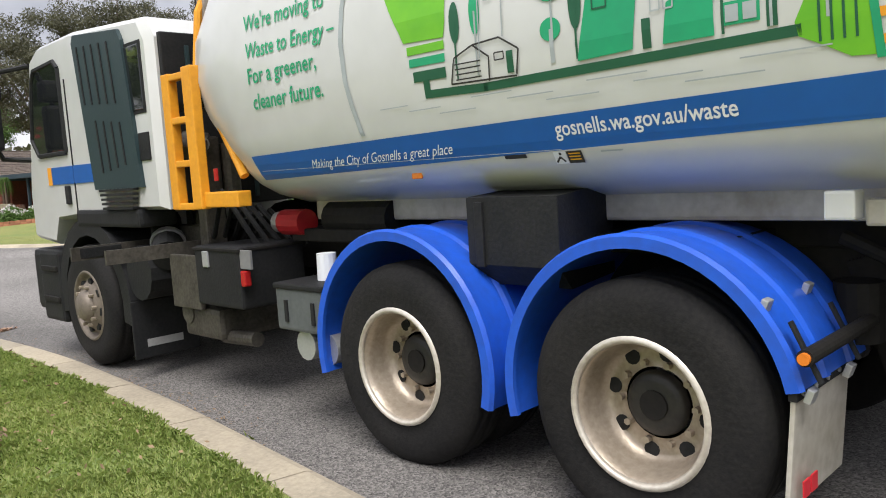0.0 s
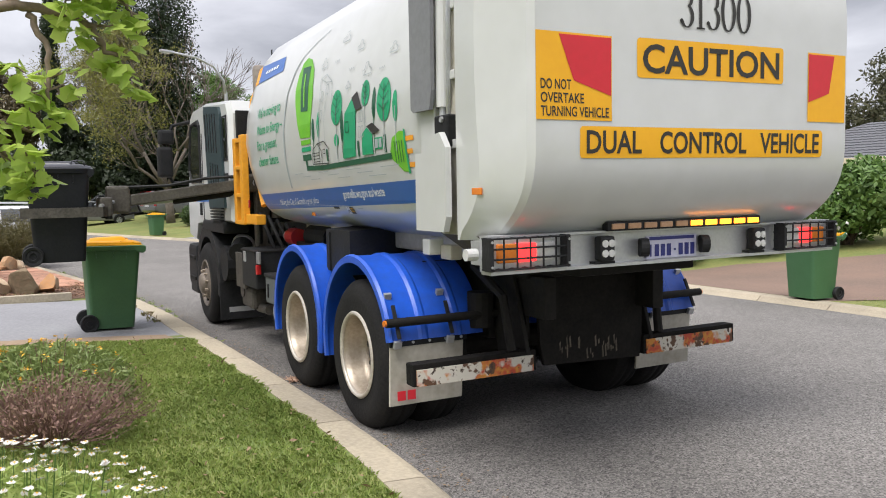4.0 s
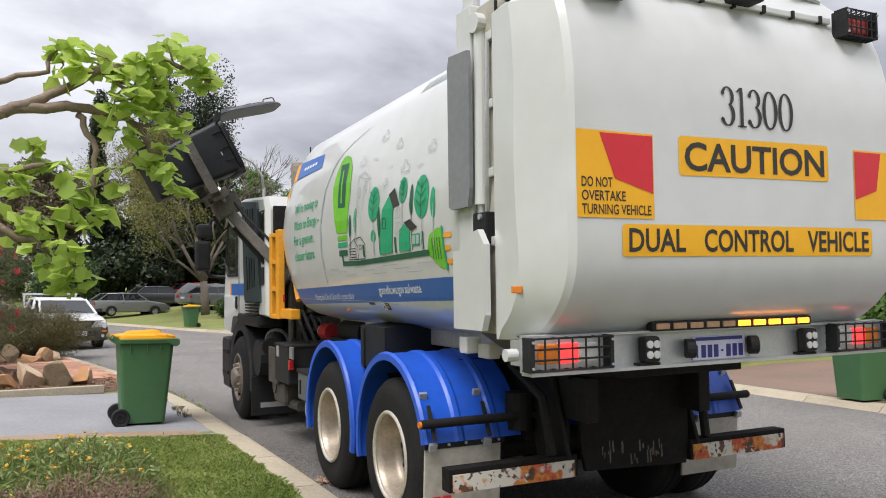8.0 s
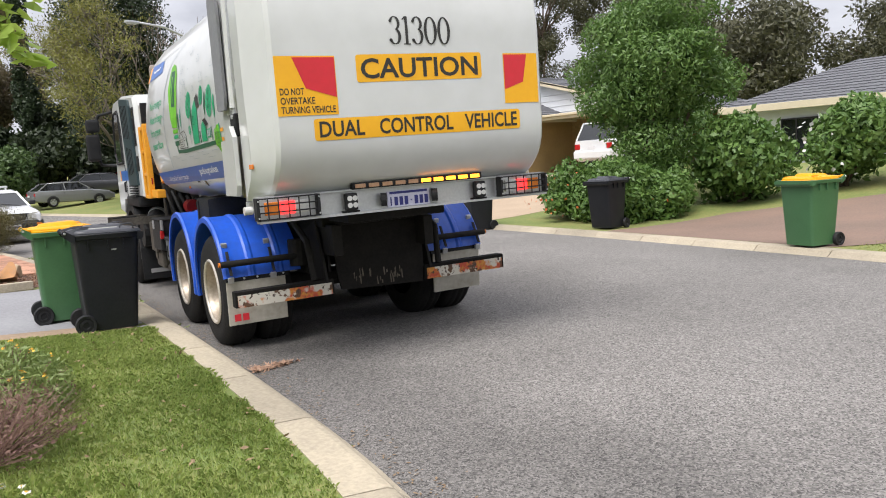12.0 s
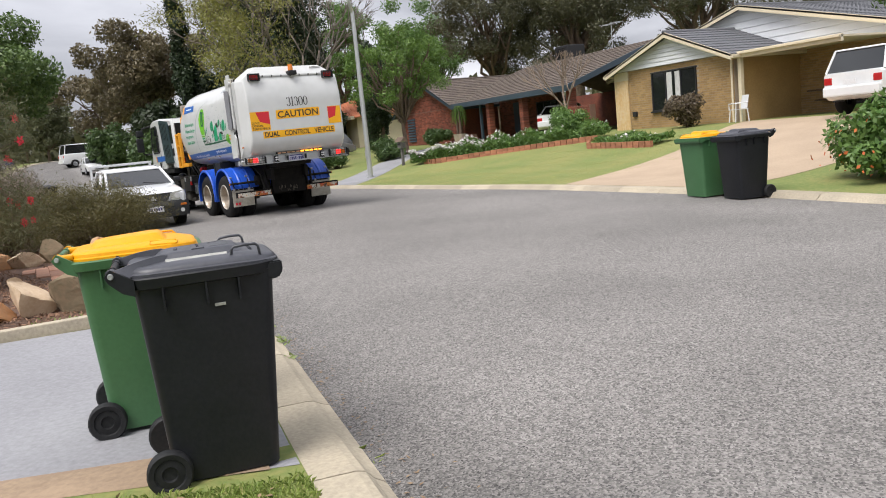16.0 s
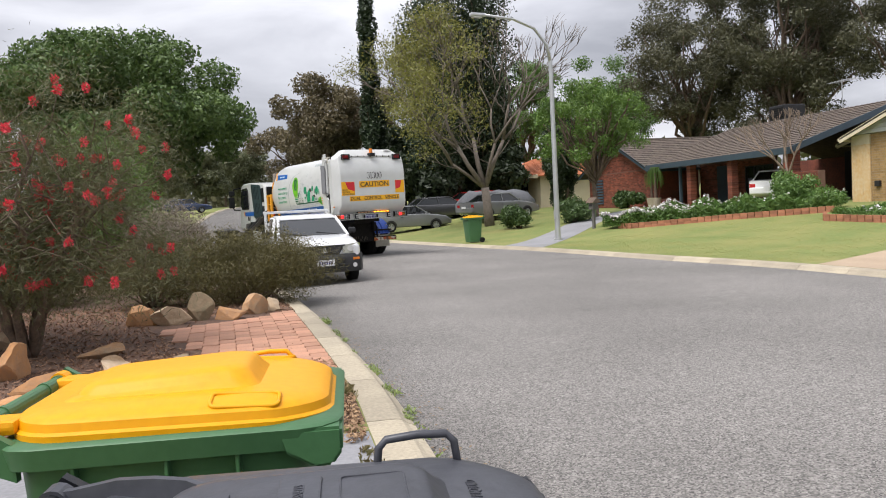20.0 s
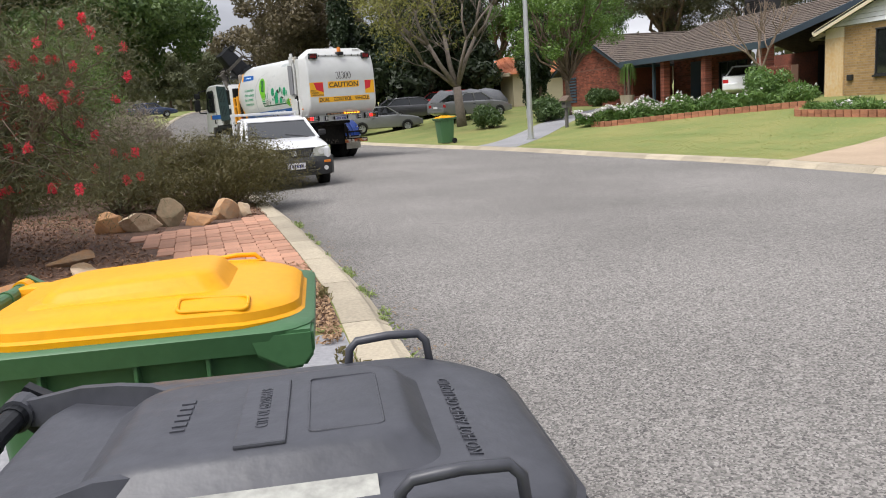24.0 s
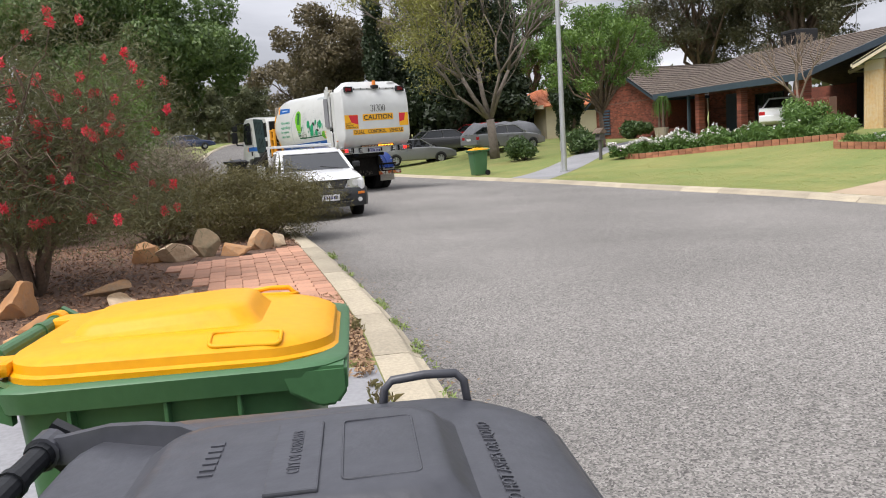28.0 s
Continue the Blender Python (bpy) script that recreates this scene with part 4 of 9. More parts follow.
def build_chassis(truck):
    for s in (-1, 1):
        part("chassis_rail", box(bmesh.new(), s * 0.43, 2.5, 0.95, 0.09, 7.2, 0.26, bevel=0.01), DARKSTEEL, truck)
        part("body_rail", box(bmesh.new(), s * 0.6, 1.3, 1.1, 0.5, 3.0, 0.08, bevel=0.01), DARKSTEEL, truck)
    for y in (0, 1.38, 5.19):
        part("axle", cyl(bmesh.new(), (-0.95, y, 0.5), (0.95, y, 0.5), 0.09), DARKSTEEL, truck)
        part("spring", box(bmesh.new(), -0.5, y, 0.68, 0.1, 1.1, 0.1, bevel=0.02), DARKSTEEL, truck)
    # left side boxes between the axles
    tb = part("tool_box", box(bmesh.new(), -0.97, 3.15, 0.855, 0.5, 0.57, 0.40, bevel=0.02), BLACKP, truck, "black steel toolbox with a chrome latch")
    part("latch", box(bmesh.new(), -1.225, 3.27, 0.97, 0.02, 0.07, 0.11, bevel=0.008), ALU, tb)
    part("lid_seam", box(bmesh.new(), -0.97, 3.15, 1.035, 0.515, 0.585, 0.02, bevel=0.004), DARKSTEEL, tb)
    part("paint_patch", box(bmesh.new(), -1.2, 2.82, 0.98, 0.02, 0.14, 0.12, bevel=0.004), surf("grey_patch", (0.2, 0.2, 0.2), None, 4, 30, 0.7, 0.1), tb)
    bat = part("battery_box", box(bmesh.new(), -0.98, 2.24, 0.71, 0.5, 0.46, 0.26, bevel=0.02), surf("grey_green_plastic", (0.08, 0.09, 0.09), (0.11, 0.12, 0.12), 4, 30, 0.6, 0.1), truck, "ribbed dark grey battery box")
    part("box_lid", box(bmesh.new(), -0.98, 2.24, 0.845, 0.52, 0.48, 0.035, bevel=0.01), BLACKP, bat)
    for k in range(2):
        part("groove", box(bmesh.new(), -1.235, 2.10 + 0.26 * k, 0.70, 0.012, 0.03, 0.13, bevel=0.003), BLACKP, bat)
    part("canister", cyl(bmesh.new(), (-1.02, 2.22, 0.86), (-1.02, 2.22, 1.02), 0.062, 0.058), WHITEINK, truck, "white plastic filter canister")
    for y in (2.24, 2.03):
        part("air_tank", cyl(bmesh.new(), (-1.20, y, 0.50), (-0.7, y, 0.50), 0.09), ALU, truck, "small round air tank")
    rf = part("red_housing", cyl(bmesh.new(), (-0.82, 2.66, 1.18), (-0.82, 2.90, 1.18), 0.085), surf("red_paint", (0.38, 0.015, 0.02), None, 4, 30, 0.45, 0.1), truck, "red pump housing behind the toolbox")
    part("pump_end", cyl(bmesh.new(), (-0.82, 2.90, 1.18), (-0.82, 2.98, 1.18), 0.07), ALU, rf)
    part("side_red_lamp", box(bmesh.new(), -1.2, 2.83, 0.86, 0.05, 0.05, 0.1, bevel=0.01), REDLENS, truck)
    bm = bmesh.new()
    loft(bm, [[(x, y, z) for x, z in ((-1.12, 1.33), (-0.70, 1.36), (-0.70, 0.95), (-1.04, 0.92), (-1.12, 1.02))] for y in (0.46, 0.98)])
    box(bm, -1.125, 0.90, 1.16, 0.02, 0.05, 0.30, bevel=0.004)
    part("splash_box", bm, BLACKP, truck, "black splash guard box between the mudguards")
    part("tank", cyl(bmesh.new(), (-0.72, 2.5, 1.20), (-0.72, 1.9, 1.20), 0.11), DARKSTEEL, truck)
    for k in range(5):
        x = -0.6 - 0.09 * k
        part("hose", tube(bmesh.new(), [(x, 3.0, 1.0), (x - 0.08, 3.3, 1.25 + 0.04 * k), (x, 3.6, 1.1), (x + 0.05, 3.9, 0.9)], 0.02, 6), BLACKP, truck)
    part("pto", box(bmesh.new(), -0.9, 3.55, 0.50, 0.5, 0.5, 0.22, bevel=0.04), GREASY, truck, "greasy hydraulic valve block")
    part("valve", cyl(bmesh.new(), (-1.16, 3.72, 0.56), (-0.8, 3.72, 0.56), 0.08), GREASY, truck)
    part("valve", cyl(bmesh.new(), (-1.05, 3.4, 0.4), (-1.05, 3.0, 0.42), 0.05), GREASY, truck)
    part("grey_plate", box(bmesh.new(), -1.17, 3.66, 0.79, 0.04, 0.40, 0.38, bevel=0.01), GREASY, truck, "worn grey steel plate behind the cab")
    # the right side, seldom seen: a plain tank
    part("fuel_tank", box(bmesh.new(), 0.95, 2.9, 0.72, 0.55, 1.3, 0.55, bevel=0.08), ALU, truck)


def build_ladder(truck):
    ld = part("ladder", box(bmesh.new(), -1.19, 3.61, 1.76, 0.07, 0.10, 0.92, bevel=0.01), YELLOWST, truck, "yellow steel ladder behind the cab")
    part("rail", box(bmesh.new(), -1.19, 3.31, 1.77, 0.07, 0.12, 0.94, bevel=0.01), YELLOWST, ld)
    for k in range(4):
        part("rung", box(bmesh.new(), -1.19, 3.46, 1.32 + 0.29 * k, 0.06, 0.30, 0.045, bevel=0.008), YELLOWST, ld)
    part("foot_plate", box(bmesh.new(), -1.15, 3.05, 1.36, 0.10, 0.42, 0.10, bevel=0.01), YELLOWST, ld)
    part("small_reflector", box(bmesh.new(), -1.21, 3.06, 1.52, 0.012, 0.04, 0.08, bevel=0.003), REDLENS, ld)
    for y in (3.31, 3.61):
        part("mount", box(bmesh.new(), -0.95, y, 2.0, 0.4, 0.06, 0.06), DARKSTEEL, ld)


def build_cab(truck):
    # outline of the cab's side, y and z, then skinned across
    out = [(3.80, 1.30), (3.80, 2.51), (3.90, 2.66), (5.2, 2.76), (5.95, 2.75), (6.16, 2.66), (6.42, 1.75), (6.50, 1.45), (6.50, 1.05), (5.98, 1.0), (5.85, 1.22), (4.6, 1.30)]
    bm = bmesh.new()
    secs = []
    for x, k in ((-1.22, 0.955), (-1.17, 1.0), (1.17, 1.0), (1.22, 0.955)):
        secs.append([(x, 5.1 + (y - 5.1) * k, 1.9 + (z - 1.9) * k) for y, z in out])
    loft(bm, secs)
    cab = part("cab", bm, WHITEPAINT, truck, "white forward-control truck cab", smooth=True)
    cab.data.set_sharp_from_angle(angle=radians(30))
    for s in (-1, 1):
        x = s * 1.224
        bm = bmesh.new()
        ol = [(5.46, 1.80), (5.46, 2.50), (5.55, 2.57), (6.02, 2.55), (6.10, 2.45), (6.24, 1.95), (6.1, 1.80)]
        prism(bm, ol, 0.012, Matrix(((0, 0, 1, x - 0.006), (1, 0, 0, 0), (0, 1, 0, 0), (0, 0, 0, 1))))
        part("door_window", bm, GLASS, cab)
        bm = bmesh.new()
        for a, b in zip(ol, ol[1:] + ol[:1]):
            cyl(bm, (x, *a), (x, *b), 0.022, seg=6)
        part("window_seal", bm, BLACKP, cab)
        part("door_seam", box(bmesh.new(), x, 5.36, 1.85, 0.008, 0.012, 1.1), BLACKP, cab)
        part("door_handle", box(bmesh.new(), x, 5.52, 1.44, 0.03, 0.10, 0.16, bevel=0.01), BLACKP, cab)
        part("rear_window", box(bmesh.new(), x, 4.06, 2.25, 0.016, 0.24, 0.46, bevel=0.007), GLASS, cab)
        part("window_rubber", box(bmesh.new(), x - s * 0.003, 4.06, 2.25, 0.012, 0.29, 0.51, bevel=0.005), BLACKP, cab)
        part("side_grille", box(bmesh.new(), x, 3.99, 1.76, 0.016, 0.16, 0.20, bevel=0.005), BLACKP, cab)
        part("blue_stripe", box(bmesh.new(), x, 5.42, 1.61, 0.008, 0.96, 0.15), BLUEBAND, cab)
        part("orange_end", box(bmesh.new(), x - s * -0.001, 5.90, 1.61, 0.009, 0.09, 0.155), ORANGEINK, cab)
        # mirrors on a bracket
        mr = part("mirror", box(bmesh.new(), s * 1.52, 6.42, 2.08, 0.20, 0.16, 0.42, bevel=0.04), BLACKP, truck, "black cab mirror")
        part("small_mirror", box(bmesh.new(), s * 1.5, 6.42, 2.42, 0.20, 0.16, 0.2, bevel=0.04), BLACKP, mr)
        part("mirror_arm", tube(bmesh.new(), [(s * 1.2, 6.2, 2.62), (s * 1.4, 6.42, 2.58), (s * 1.52, 6.44, 2.3)], 0.025), BLACKP, mr)
        part("lower_arm", tube(bmesh.new(), [(s * 1.2, 6.36, 1.78), (s * 1.42, 6.46, 1.80), (s * 1.52, 6.44, 2.0)], 0.025), BLACKP, mr)
        # arch, lower skirt and steps
        bm = bmesh.new()
        secs = []
        for k in range(13):
            a = radians(-10 + 200 * k / 12)
            r0, r1 = 0.58, 0.72
            secs.append([(s * 1.24, 5.19 - r0 * math.cos(a), 0.52 + r0 * math.sin(a)), (s * 1.24, 5.19 - r1 * math.cos(a), 0.52 + min(r1 * math.sin(a), 0.78)), (s * 0.75, 5.19 - r1 * math.cos(a), 0.52 + min(r1 * math.sin(a), 0.78)), (s * 0.75, 5.19 - r0 * math.cos(a), 0.52 + r0 * math.sin(a))])
        loft(bm, secs)
        part("wheel_arch", bm, BLACKP, cab, smooth=False)
        part("step_box", box(bmesh.new(), s * 1.08, 6.12, 0.62, 0.34, 0.5, 0.66, bevel=0.04), BLACKP, cab)
        for k in range(2):
            part("step", box(bmesh.new(), s * 1.255, 6.1, 0.5 + 0.28 * k, 0.03, 0.36, 0.05, bevel=0.01), DARKSTEEL, cab)
        fl = part("front_flap", box(bmesh.new(), s * 0.98, 4.46, 0.36, 0.55, 0.02, 0.46, bevel=0.01), BLACKP, truck, "black rubber mud flap with worn white lettering")
        part("flap_lettering", box(bmesh.new(), s * 1.0, 4.447, 0.25, 0.30, 0.004, 0.06, bevel=0.001), surf("grey_print", (0.35, 0.35, 0.35), None, 4, 30, 0.6, 0.0), fl)
        part("air_duct", cyl(bmesh.new(), (s * 0.85, 4.55, 1.18), (s * 1.1, 4.05, 0.95), 0.12), BLACKP, cab)
        part("air_filter", cyl(bmesh.new(), (s * 0.78, 4.32, 0.82), (s * 1.22, 4.32, 0.82), 0.21), BLACKP, cab)
        part("duct_clamp", cyl(bmesh.new(), (s * 1.0, 4.24, 1.04), (s * 1.02, 4.2, 1.02), 0.135), ALU, cab)
        part("skirt", box(bmesh.new(), s * 1.1, 4.75, 1.24, 0.3, 1.2, 0.14, bevel=0.03), BLACKP, cab)
    # black back of the cab with its dark rear window
    part("back_panel", box(bmesh.new(), 0, 3.78, 1.92, 2.30, 0.05, 1.24, bevel=0.01), BLACKP, cab)
    for k in range(9):
        part("back_rib", box(bmesh.new(), -0.96 + 0.24 * k, 3.748, 1.90, 0.03, 0.02, 1.1, bevel=0.004), TEAL, cab)
    # tall side fairing with slots (left) and its twin
    for s in (-1, 1):
        bm = bmesh.new()
        loft(bm, [[(s * 1.25, y, z) for y, z in ((4.05, 1.47), (4.17, 2.54), (4.22, 2.62), (5.02, 2.70), (5.06, 2.64), (4.89, 1.47))], [(s * 1.10, y, z) for y, z in ((4.05, 1.47), (4.17, 2.54), (4.22, 2.62), (5.02, 2.70), (5.06, 2.64), (4.89, 1.47))]])
        fr = part("fairing", bm, TEAL, truck, "dark grey-green slotted air intake fairing")
        for k in range(5):
            y = 4.21 + 0.14 * k
            part("slot", box(bmesh.new(), s * 1.252, y + 0.16, 2.33 + 0.01 * k, 0.01, 0.02, 0.46, rx=-7), BLACKP, fr)
            if k < 4:
                part("slot", box(bmesh.new(), s * 1.252, y + 0.08, 1.80, 0.01, 0.02, 0.32 + 0.03 * k, rx=-7), BLACKP, fr)
        bm = bmesh.new()
        for k in range(5):
            box(bm, s * 1.25, 4.46, 1.46 - 0.035 * k, 0.04, 0.62 - 0.02 * k, 0.018)
        part("bellows", bm, BLACKP, fr)
    # front: screen, grille, bumper, lamps
    bm = bmesh.new()
    loft(bm, [[(-1.08, 6.20, 2.62), (1.08, 6.20, 2.62), (1.08, 6.19, 2.62), (-1.08, 6.19, 2.62)], [(-1.12, 6.445, 1.75), (1.12, 6.445, 1.75), (1.12, 6.43, 1.75), (-1.12, 6.43, 1.75)]])
    part("windscreen", bm, GLASS, cab)
    part("visor", box(bmesh.new(), 0, 6.28, 2.72, 2.2, 0.26, 0.06, rx=-20, bevel=0.02), BLACKP, cab)
    part("front_grille", box(bmesh.new(), 0, 6.52, 1.3, 1.7, 0.05, 0.42, bevel=0.02), BLACKP, cab)
    fb = part("front_bumper", box(bmesh.new(), 0, 6.42, 0.66, 2.46, 0.34, 0.58, bevel=0.06), BLACKP, truck, "black front bumper")
    for s in (-1, 1):
        part("headlight", box(bmesh.new(), s * 0.95, 6.585, 0.78, 0.38, 0.03, 0.18, bevel=0.02), CLEARLENS, fb)
    part("aerial", cyl(bmesh.new(), (-0.6, 4.2, 2.7), (-0.6, 4.2, 3.3), 0.008, seg=6), BLACKP, cab)
    part("fire_bottle", cyl(bmesh.new(), (-0.75, 3.66, 1.35), (-0.75, 3.66, 1.75), 0.07), GREASY, truck)
    return cab


def build_graphics(body):
    """Printed film on the left side: blue band, slogan, and a drawing of a green town fed by a lamp bulb. Outlines are (y, z) on the side."""
    f = lambda name, outs, mt, off=0.004, label="": film(name, [[(-y, z) for y, z in o] for o in outs], mt, body, on_side, 0.0, 0.0, off, label)
    f("blue_band", [[(2.67, 1.612), (-0.95, 1.686), (-0.95, 1.549), (2.63, 1.466)]], BLUEBAND, label="blue lower band")
    words("web_address", "gosnells.wa.gov.au/waste", 0.060, WHITEINK, body, on_side, 0.41, 1.575, 0.765, bold=0.0012, climb=0.02)
    words("slogan_band", "Making the City of Gosnells a great place", 0.050, WHITEINK, body, on_side, 2.10, 1.515, 1.10, shear=0.45, climb=0.02)
    for tx, y, z, wd in (("We're moving to", 2.58, 2.335, 0.77), ("Waste to Energy \u2013", 2.56, 2.175, 0.84), ("For a greener,", 2.545, 2.03, 0.66), ("cleaner future.", 2.515, 1.88, 0.67)):
        words("slogan", tx, 0.088, GREENINK, body, on_side, y, z, wd, bold=0.0015, climb=0.012)
    # ring line, badge
    arc = [(0.80, 2.86), (1.08, 2.81), (1.32, 2.74), (1.50, 2.63), (1.61, 2.48), (1.66, 2.30), (1.67, 2.12), (1.66, 1.95), (1.63, 1.80), (1.59, 1.66)]
    f("ring_line", [[(y - 0.017, z) for y, z in arc] + [(y + 0.017, z) for y, z in reversed(arc)]], LINEGREY)
    f("badge", [[(2.80, 2.87), (1.97, 2.84), (1.89, 2.70), (2.73, 2.69)]], BLUEBAND)
    f("badge_end", [[(2.91, 2.86), (2.80, 2.87), (2.73, 2.69), (2.84, 2.68)]], ORANGEINK)
    f("badge_text", [rect(2.55 - 0.09 * k, 2.76, 2.49 - 0.09 * k, 2.79) for k in range(5)], WHITEINK, 0.007)
    for k in range(6):
        f("maker_mark", [[(-0.05 - 0.088 * k, 2.945), (-0.115 - 0.088 * k, 2.945), (-0.135 - 0.088 * k, 3.02), (-0.07 - 0.088 * k, 3.02)]], LINEGREY)
    # the bulb
    f("bulb", [[(1.18, 2.70), (1.29, 2.67), (1.36, 2.58), (1.385, 2.46), (1.36, 2.34), (1.30, 2.22), (1.24, 2.12), (1.21, 2.06), (0.95, 2.05), (0.935, 2.12), (0.93, 2.25), (0.92, 2.36), (0.93, 2.46), (0.97, 2.58), (1.06, 2.67)]], LIME)
    f("bulb_stem", [[(1.26, 2.63), (1.06, 2.62), (1.02, 2.26), (1.20, 2.27)]], DKGREEN, 0.006)
    f("bulb_wire", [stroke((1.165, 2.57), (1.12, 2.30), 0.035)], LIME, 0.008)
    f("bulb_screw", [rect(1.19, 2.00, 0.95, 2.038)], LIME)
    f("bulb_screw", [rect(1.18, 1.945, 0.95, 1.982)], GREENINK)
    f("bulb_foot", [rect(1.16, 1.875, 0.95, 1.922), rect(1.10, 1.83, 1.06, 1.88)], DKGREEN)
    f("cord", [stroke((1.10, 1.815), (0.72, 1.808), 0.036), stroke((0.74, 1.808), (-0.58, 1.835), 0.036)], DKGREEN)
    f("plug", [[(-0.56, 1.86), (-0.60, 1.94), (-0.70, 1.975), (-0.77, 1.972), (-0.80, 1.73), (-0.72, 1.735), (-0.62, 1.79), (-0.57, 1.815)]], LIME)
    f("plug_face", [[(-0.765, 1.985), (-0.79, 1.98), (-0.815, 1.72), (-0.79, 1.72)]], GREENINK, 0.006)
    for e, z in ((-0.90, 1.925), (-0.875, 1.85), (-0.92, 1.772)):
        f("plug_pin", [rect(-0.79, z - 0.014, e, z + 0.014)], ORANGEINK)
    for k in range(4):
        f("plug_rib", [rect(-0.63 - 0.035 * k, 1.79, -0.638 - 0.035 * k, 1.92)], DKGREEN, 0.006)
    # trees and houses
    for y, z, ry, rz, mt in ((0.36, 2.22, 0.11, 0.125, GREENINK), (-0.18, 2.26, 0.07, 0.085, GREENINK), (-0.49, 2.185, 0.11, 0.135, GREENINK), (0.37, 1.99, 0.05, 0.045, GREENINK), (0.25, 2.08, 0.03, 0.11, DKGREEN), (-0.33, 2.18, 0.028, 0.10, DKGREEN), (-0.66, 2.13, 0.035, 0.095, GREENINK), (0.88, 2.10, 0.03, 0.09, DKGREEN), (0.76, 2.13, 0.03, 0.10, GREENINK)):
        f("printed_tree", [disc(y, z, ry, rz)], mt)
        f("printed_stem", [rect(y - 0.005, 1.86, y + 0.005, z)], DKGREEN if mt is DKGREEN else LINEGREY, 0.005)
    f("printed_house", [[(0.25, 1.85), (0.18, 2.16), (0.06, 2.25), (-0.03, 2.17), (0.01, 1.86)]], GREENINK, 0.006)
    f("printed_roof", [[(0.06, 2.255), (-0.04, 2.29), (-0.14, 2.17), (-0.03, 2.16)]], INK, 0.008)
    f("printed_house", [[(-0.11, 1.86), (-0.13, 2.0), (-0.21, 2.035), (-0.30, 1.985), (-0.30, 1.86)]], GREENINK, 0.006)
    f("printed_roof", [[(-0.21, 2.042), (-0.31, 2.058), (-0.43, 2.0), (-0.32, 1.985)]], INK, 0.008)
    f("printed_window", [rect(-0.33, 1.885, -0.455, 1.96)], GREENINK)
    f("printed_pane", [rect(-0.34, 1.895, -0.385, 1.95), rect(-0.40, 1.895, -0.445, 1.95)], LINEGREY, 0.006)
    for r4 in ((-0.03, 1.855, -0.065, 1.96), (-0.475, 1.86, -0.51, 1.97), (0.60, 1.85, 0.565, 1.94)):
        f("printed_post", [rect(*r4)], DKGREEN)

    # fine line work: towers, a cottage, windows, veins, clouds
    def line(name, pts, w=0.007, mt=LINEGREY):
        f(name, [stroke(p, r, w) for p, r in zip(pts, pts[1:])], mt, 0.0085)
    line("printed_tower", [(0.74, 1.93), (0.73, 2.47), (0.61, 2.49), (0.47, 2.42), (0.46, 2.18)])
    line("printed_tower", [(0.73, 2.47), (0.60, 2.43), (0.47, 2.42)])
    line("printed_tower", [(0.60, 2.43), (0.61, 2.0)])
    line("printed_cottage", [(0.92, 1.84), (0.89, 1.95), (0.78, 1.99), (0.69, 1.93), (0.70, 1.83)], 0.008, INK)
    line("printed_cottage", [(0.78, 1.99), (0.63, 2.0), (0.53, 1.94), (0.55, 1.84)], 0.008, INK)
    line("printed_cottage", [(0.92, 1.84), (0.55, 1.835)], 0.008, INK)
    line("printed_frame", [(0.66, 1.91), (0.61, 1.91), (0.61, 1.94), (0.66, 1.94), (0.66, 1.91)], 0.006, INK)
    for k in range(4):
        line("printed_slat", [(0.89, 1.855 + 0.022 * k), (0.74, 1.855 + 0.022 * k)], 0.006, INK)
    for y, z in ((0.70, 2.30), (0.58, 2.34), (0.70, 2.16), (-0.07, 1.98), (-0.12, 1.98), (-0.07, 2.08), (-0.12, 2.08)):
        line("printed_frame", [(y, z), (y - 0.035, z), (y - 0.035, z + 0.07), (y, z + 0.07), (y, z)], 0.006)
    line("printed_frame", [(0.17, 2.03), (0.11, 2.03), (0.11, 2.10), (0.17, 2.10), (0.17, 2.03)], 0.007, DKGREEN)
    for y, z, ry, rz in ((0.36, 2.22, 0.11, 0.125), (-0.18, 2.26, 0.07, 0.085), (-0.49, 2.185, 0.11, 0.135)):
        for d in (-0.45, 0.0, 0.4):
            line("printed_vein", [(y - ry * 0.7, z + (d + 0.35) * rz), (y, z + d * rz), (y + ry * 0.7, z + (d + 0.35) * rz)], 0.006, DKGREEN)
        line("printed_vein", [(y, z - rz), (y, z + rz * 0.8)], 0.007, DKGREEN)
    for k in range(10):
        line("ground_line", [(1.42 - 0.2 * k, 1.775 - 0.026 * (k % 3)), (1.22 - 0.21 * k, 1.778 - 0.026 * (k % 3))], 0.005)
    for y, z, c in ((0.76, 2.55, 0.9), (0.36, 2.68, 0.9), (0.03, 2.57, 0.8), (-0.55, 2.46, 0.8), (-0.13, 2.38, 1.0), (0.18, 2.33, 0.6)):
        line("printed_cloud", [(y, z), (y - 0.13 * c, z), (y - 0.14 * c, z + 0.03 * c), (y - 0.10 * c, z + 0.045 * c), (y - 0.08 * c, z + 0.08 * c), (y - 0.04 * c, z + 0.075 * c), (y - 0.03 * c, z + 0.04 * c), (y + 0.01 * c, z + 0.03 * c), (y, z)], 0.006)
    for y, z in ((0.47, 2.55), (0.14, 2.45), (-0.40, 2.38)):
        for k in range(3):
            line("printed_bird", [(y - 0.035 * k, z), (y - 0.01 - 0.035 * k, z + 0.015), (y - 0.02 - 0.035 * k, z)], 0.005)
    f("notice", [rect(0.71, 1.495, 0.59, 1.512)], INK)
    f("notice", [rect(0.45, 1.462, 0.39, 1.512)], WHITEINK)
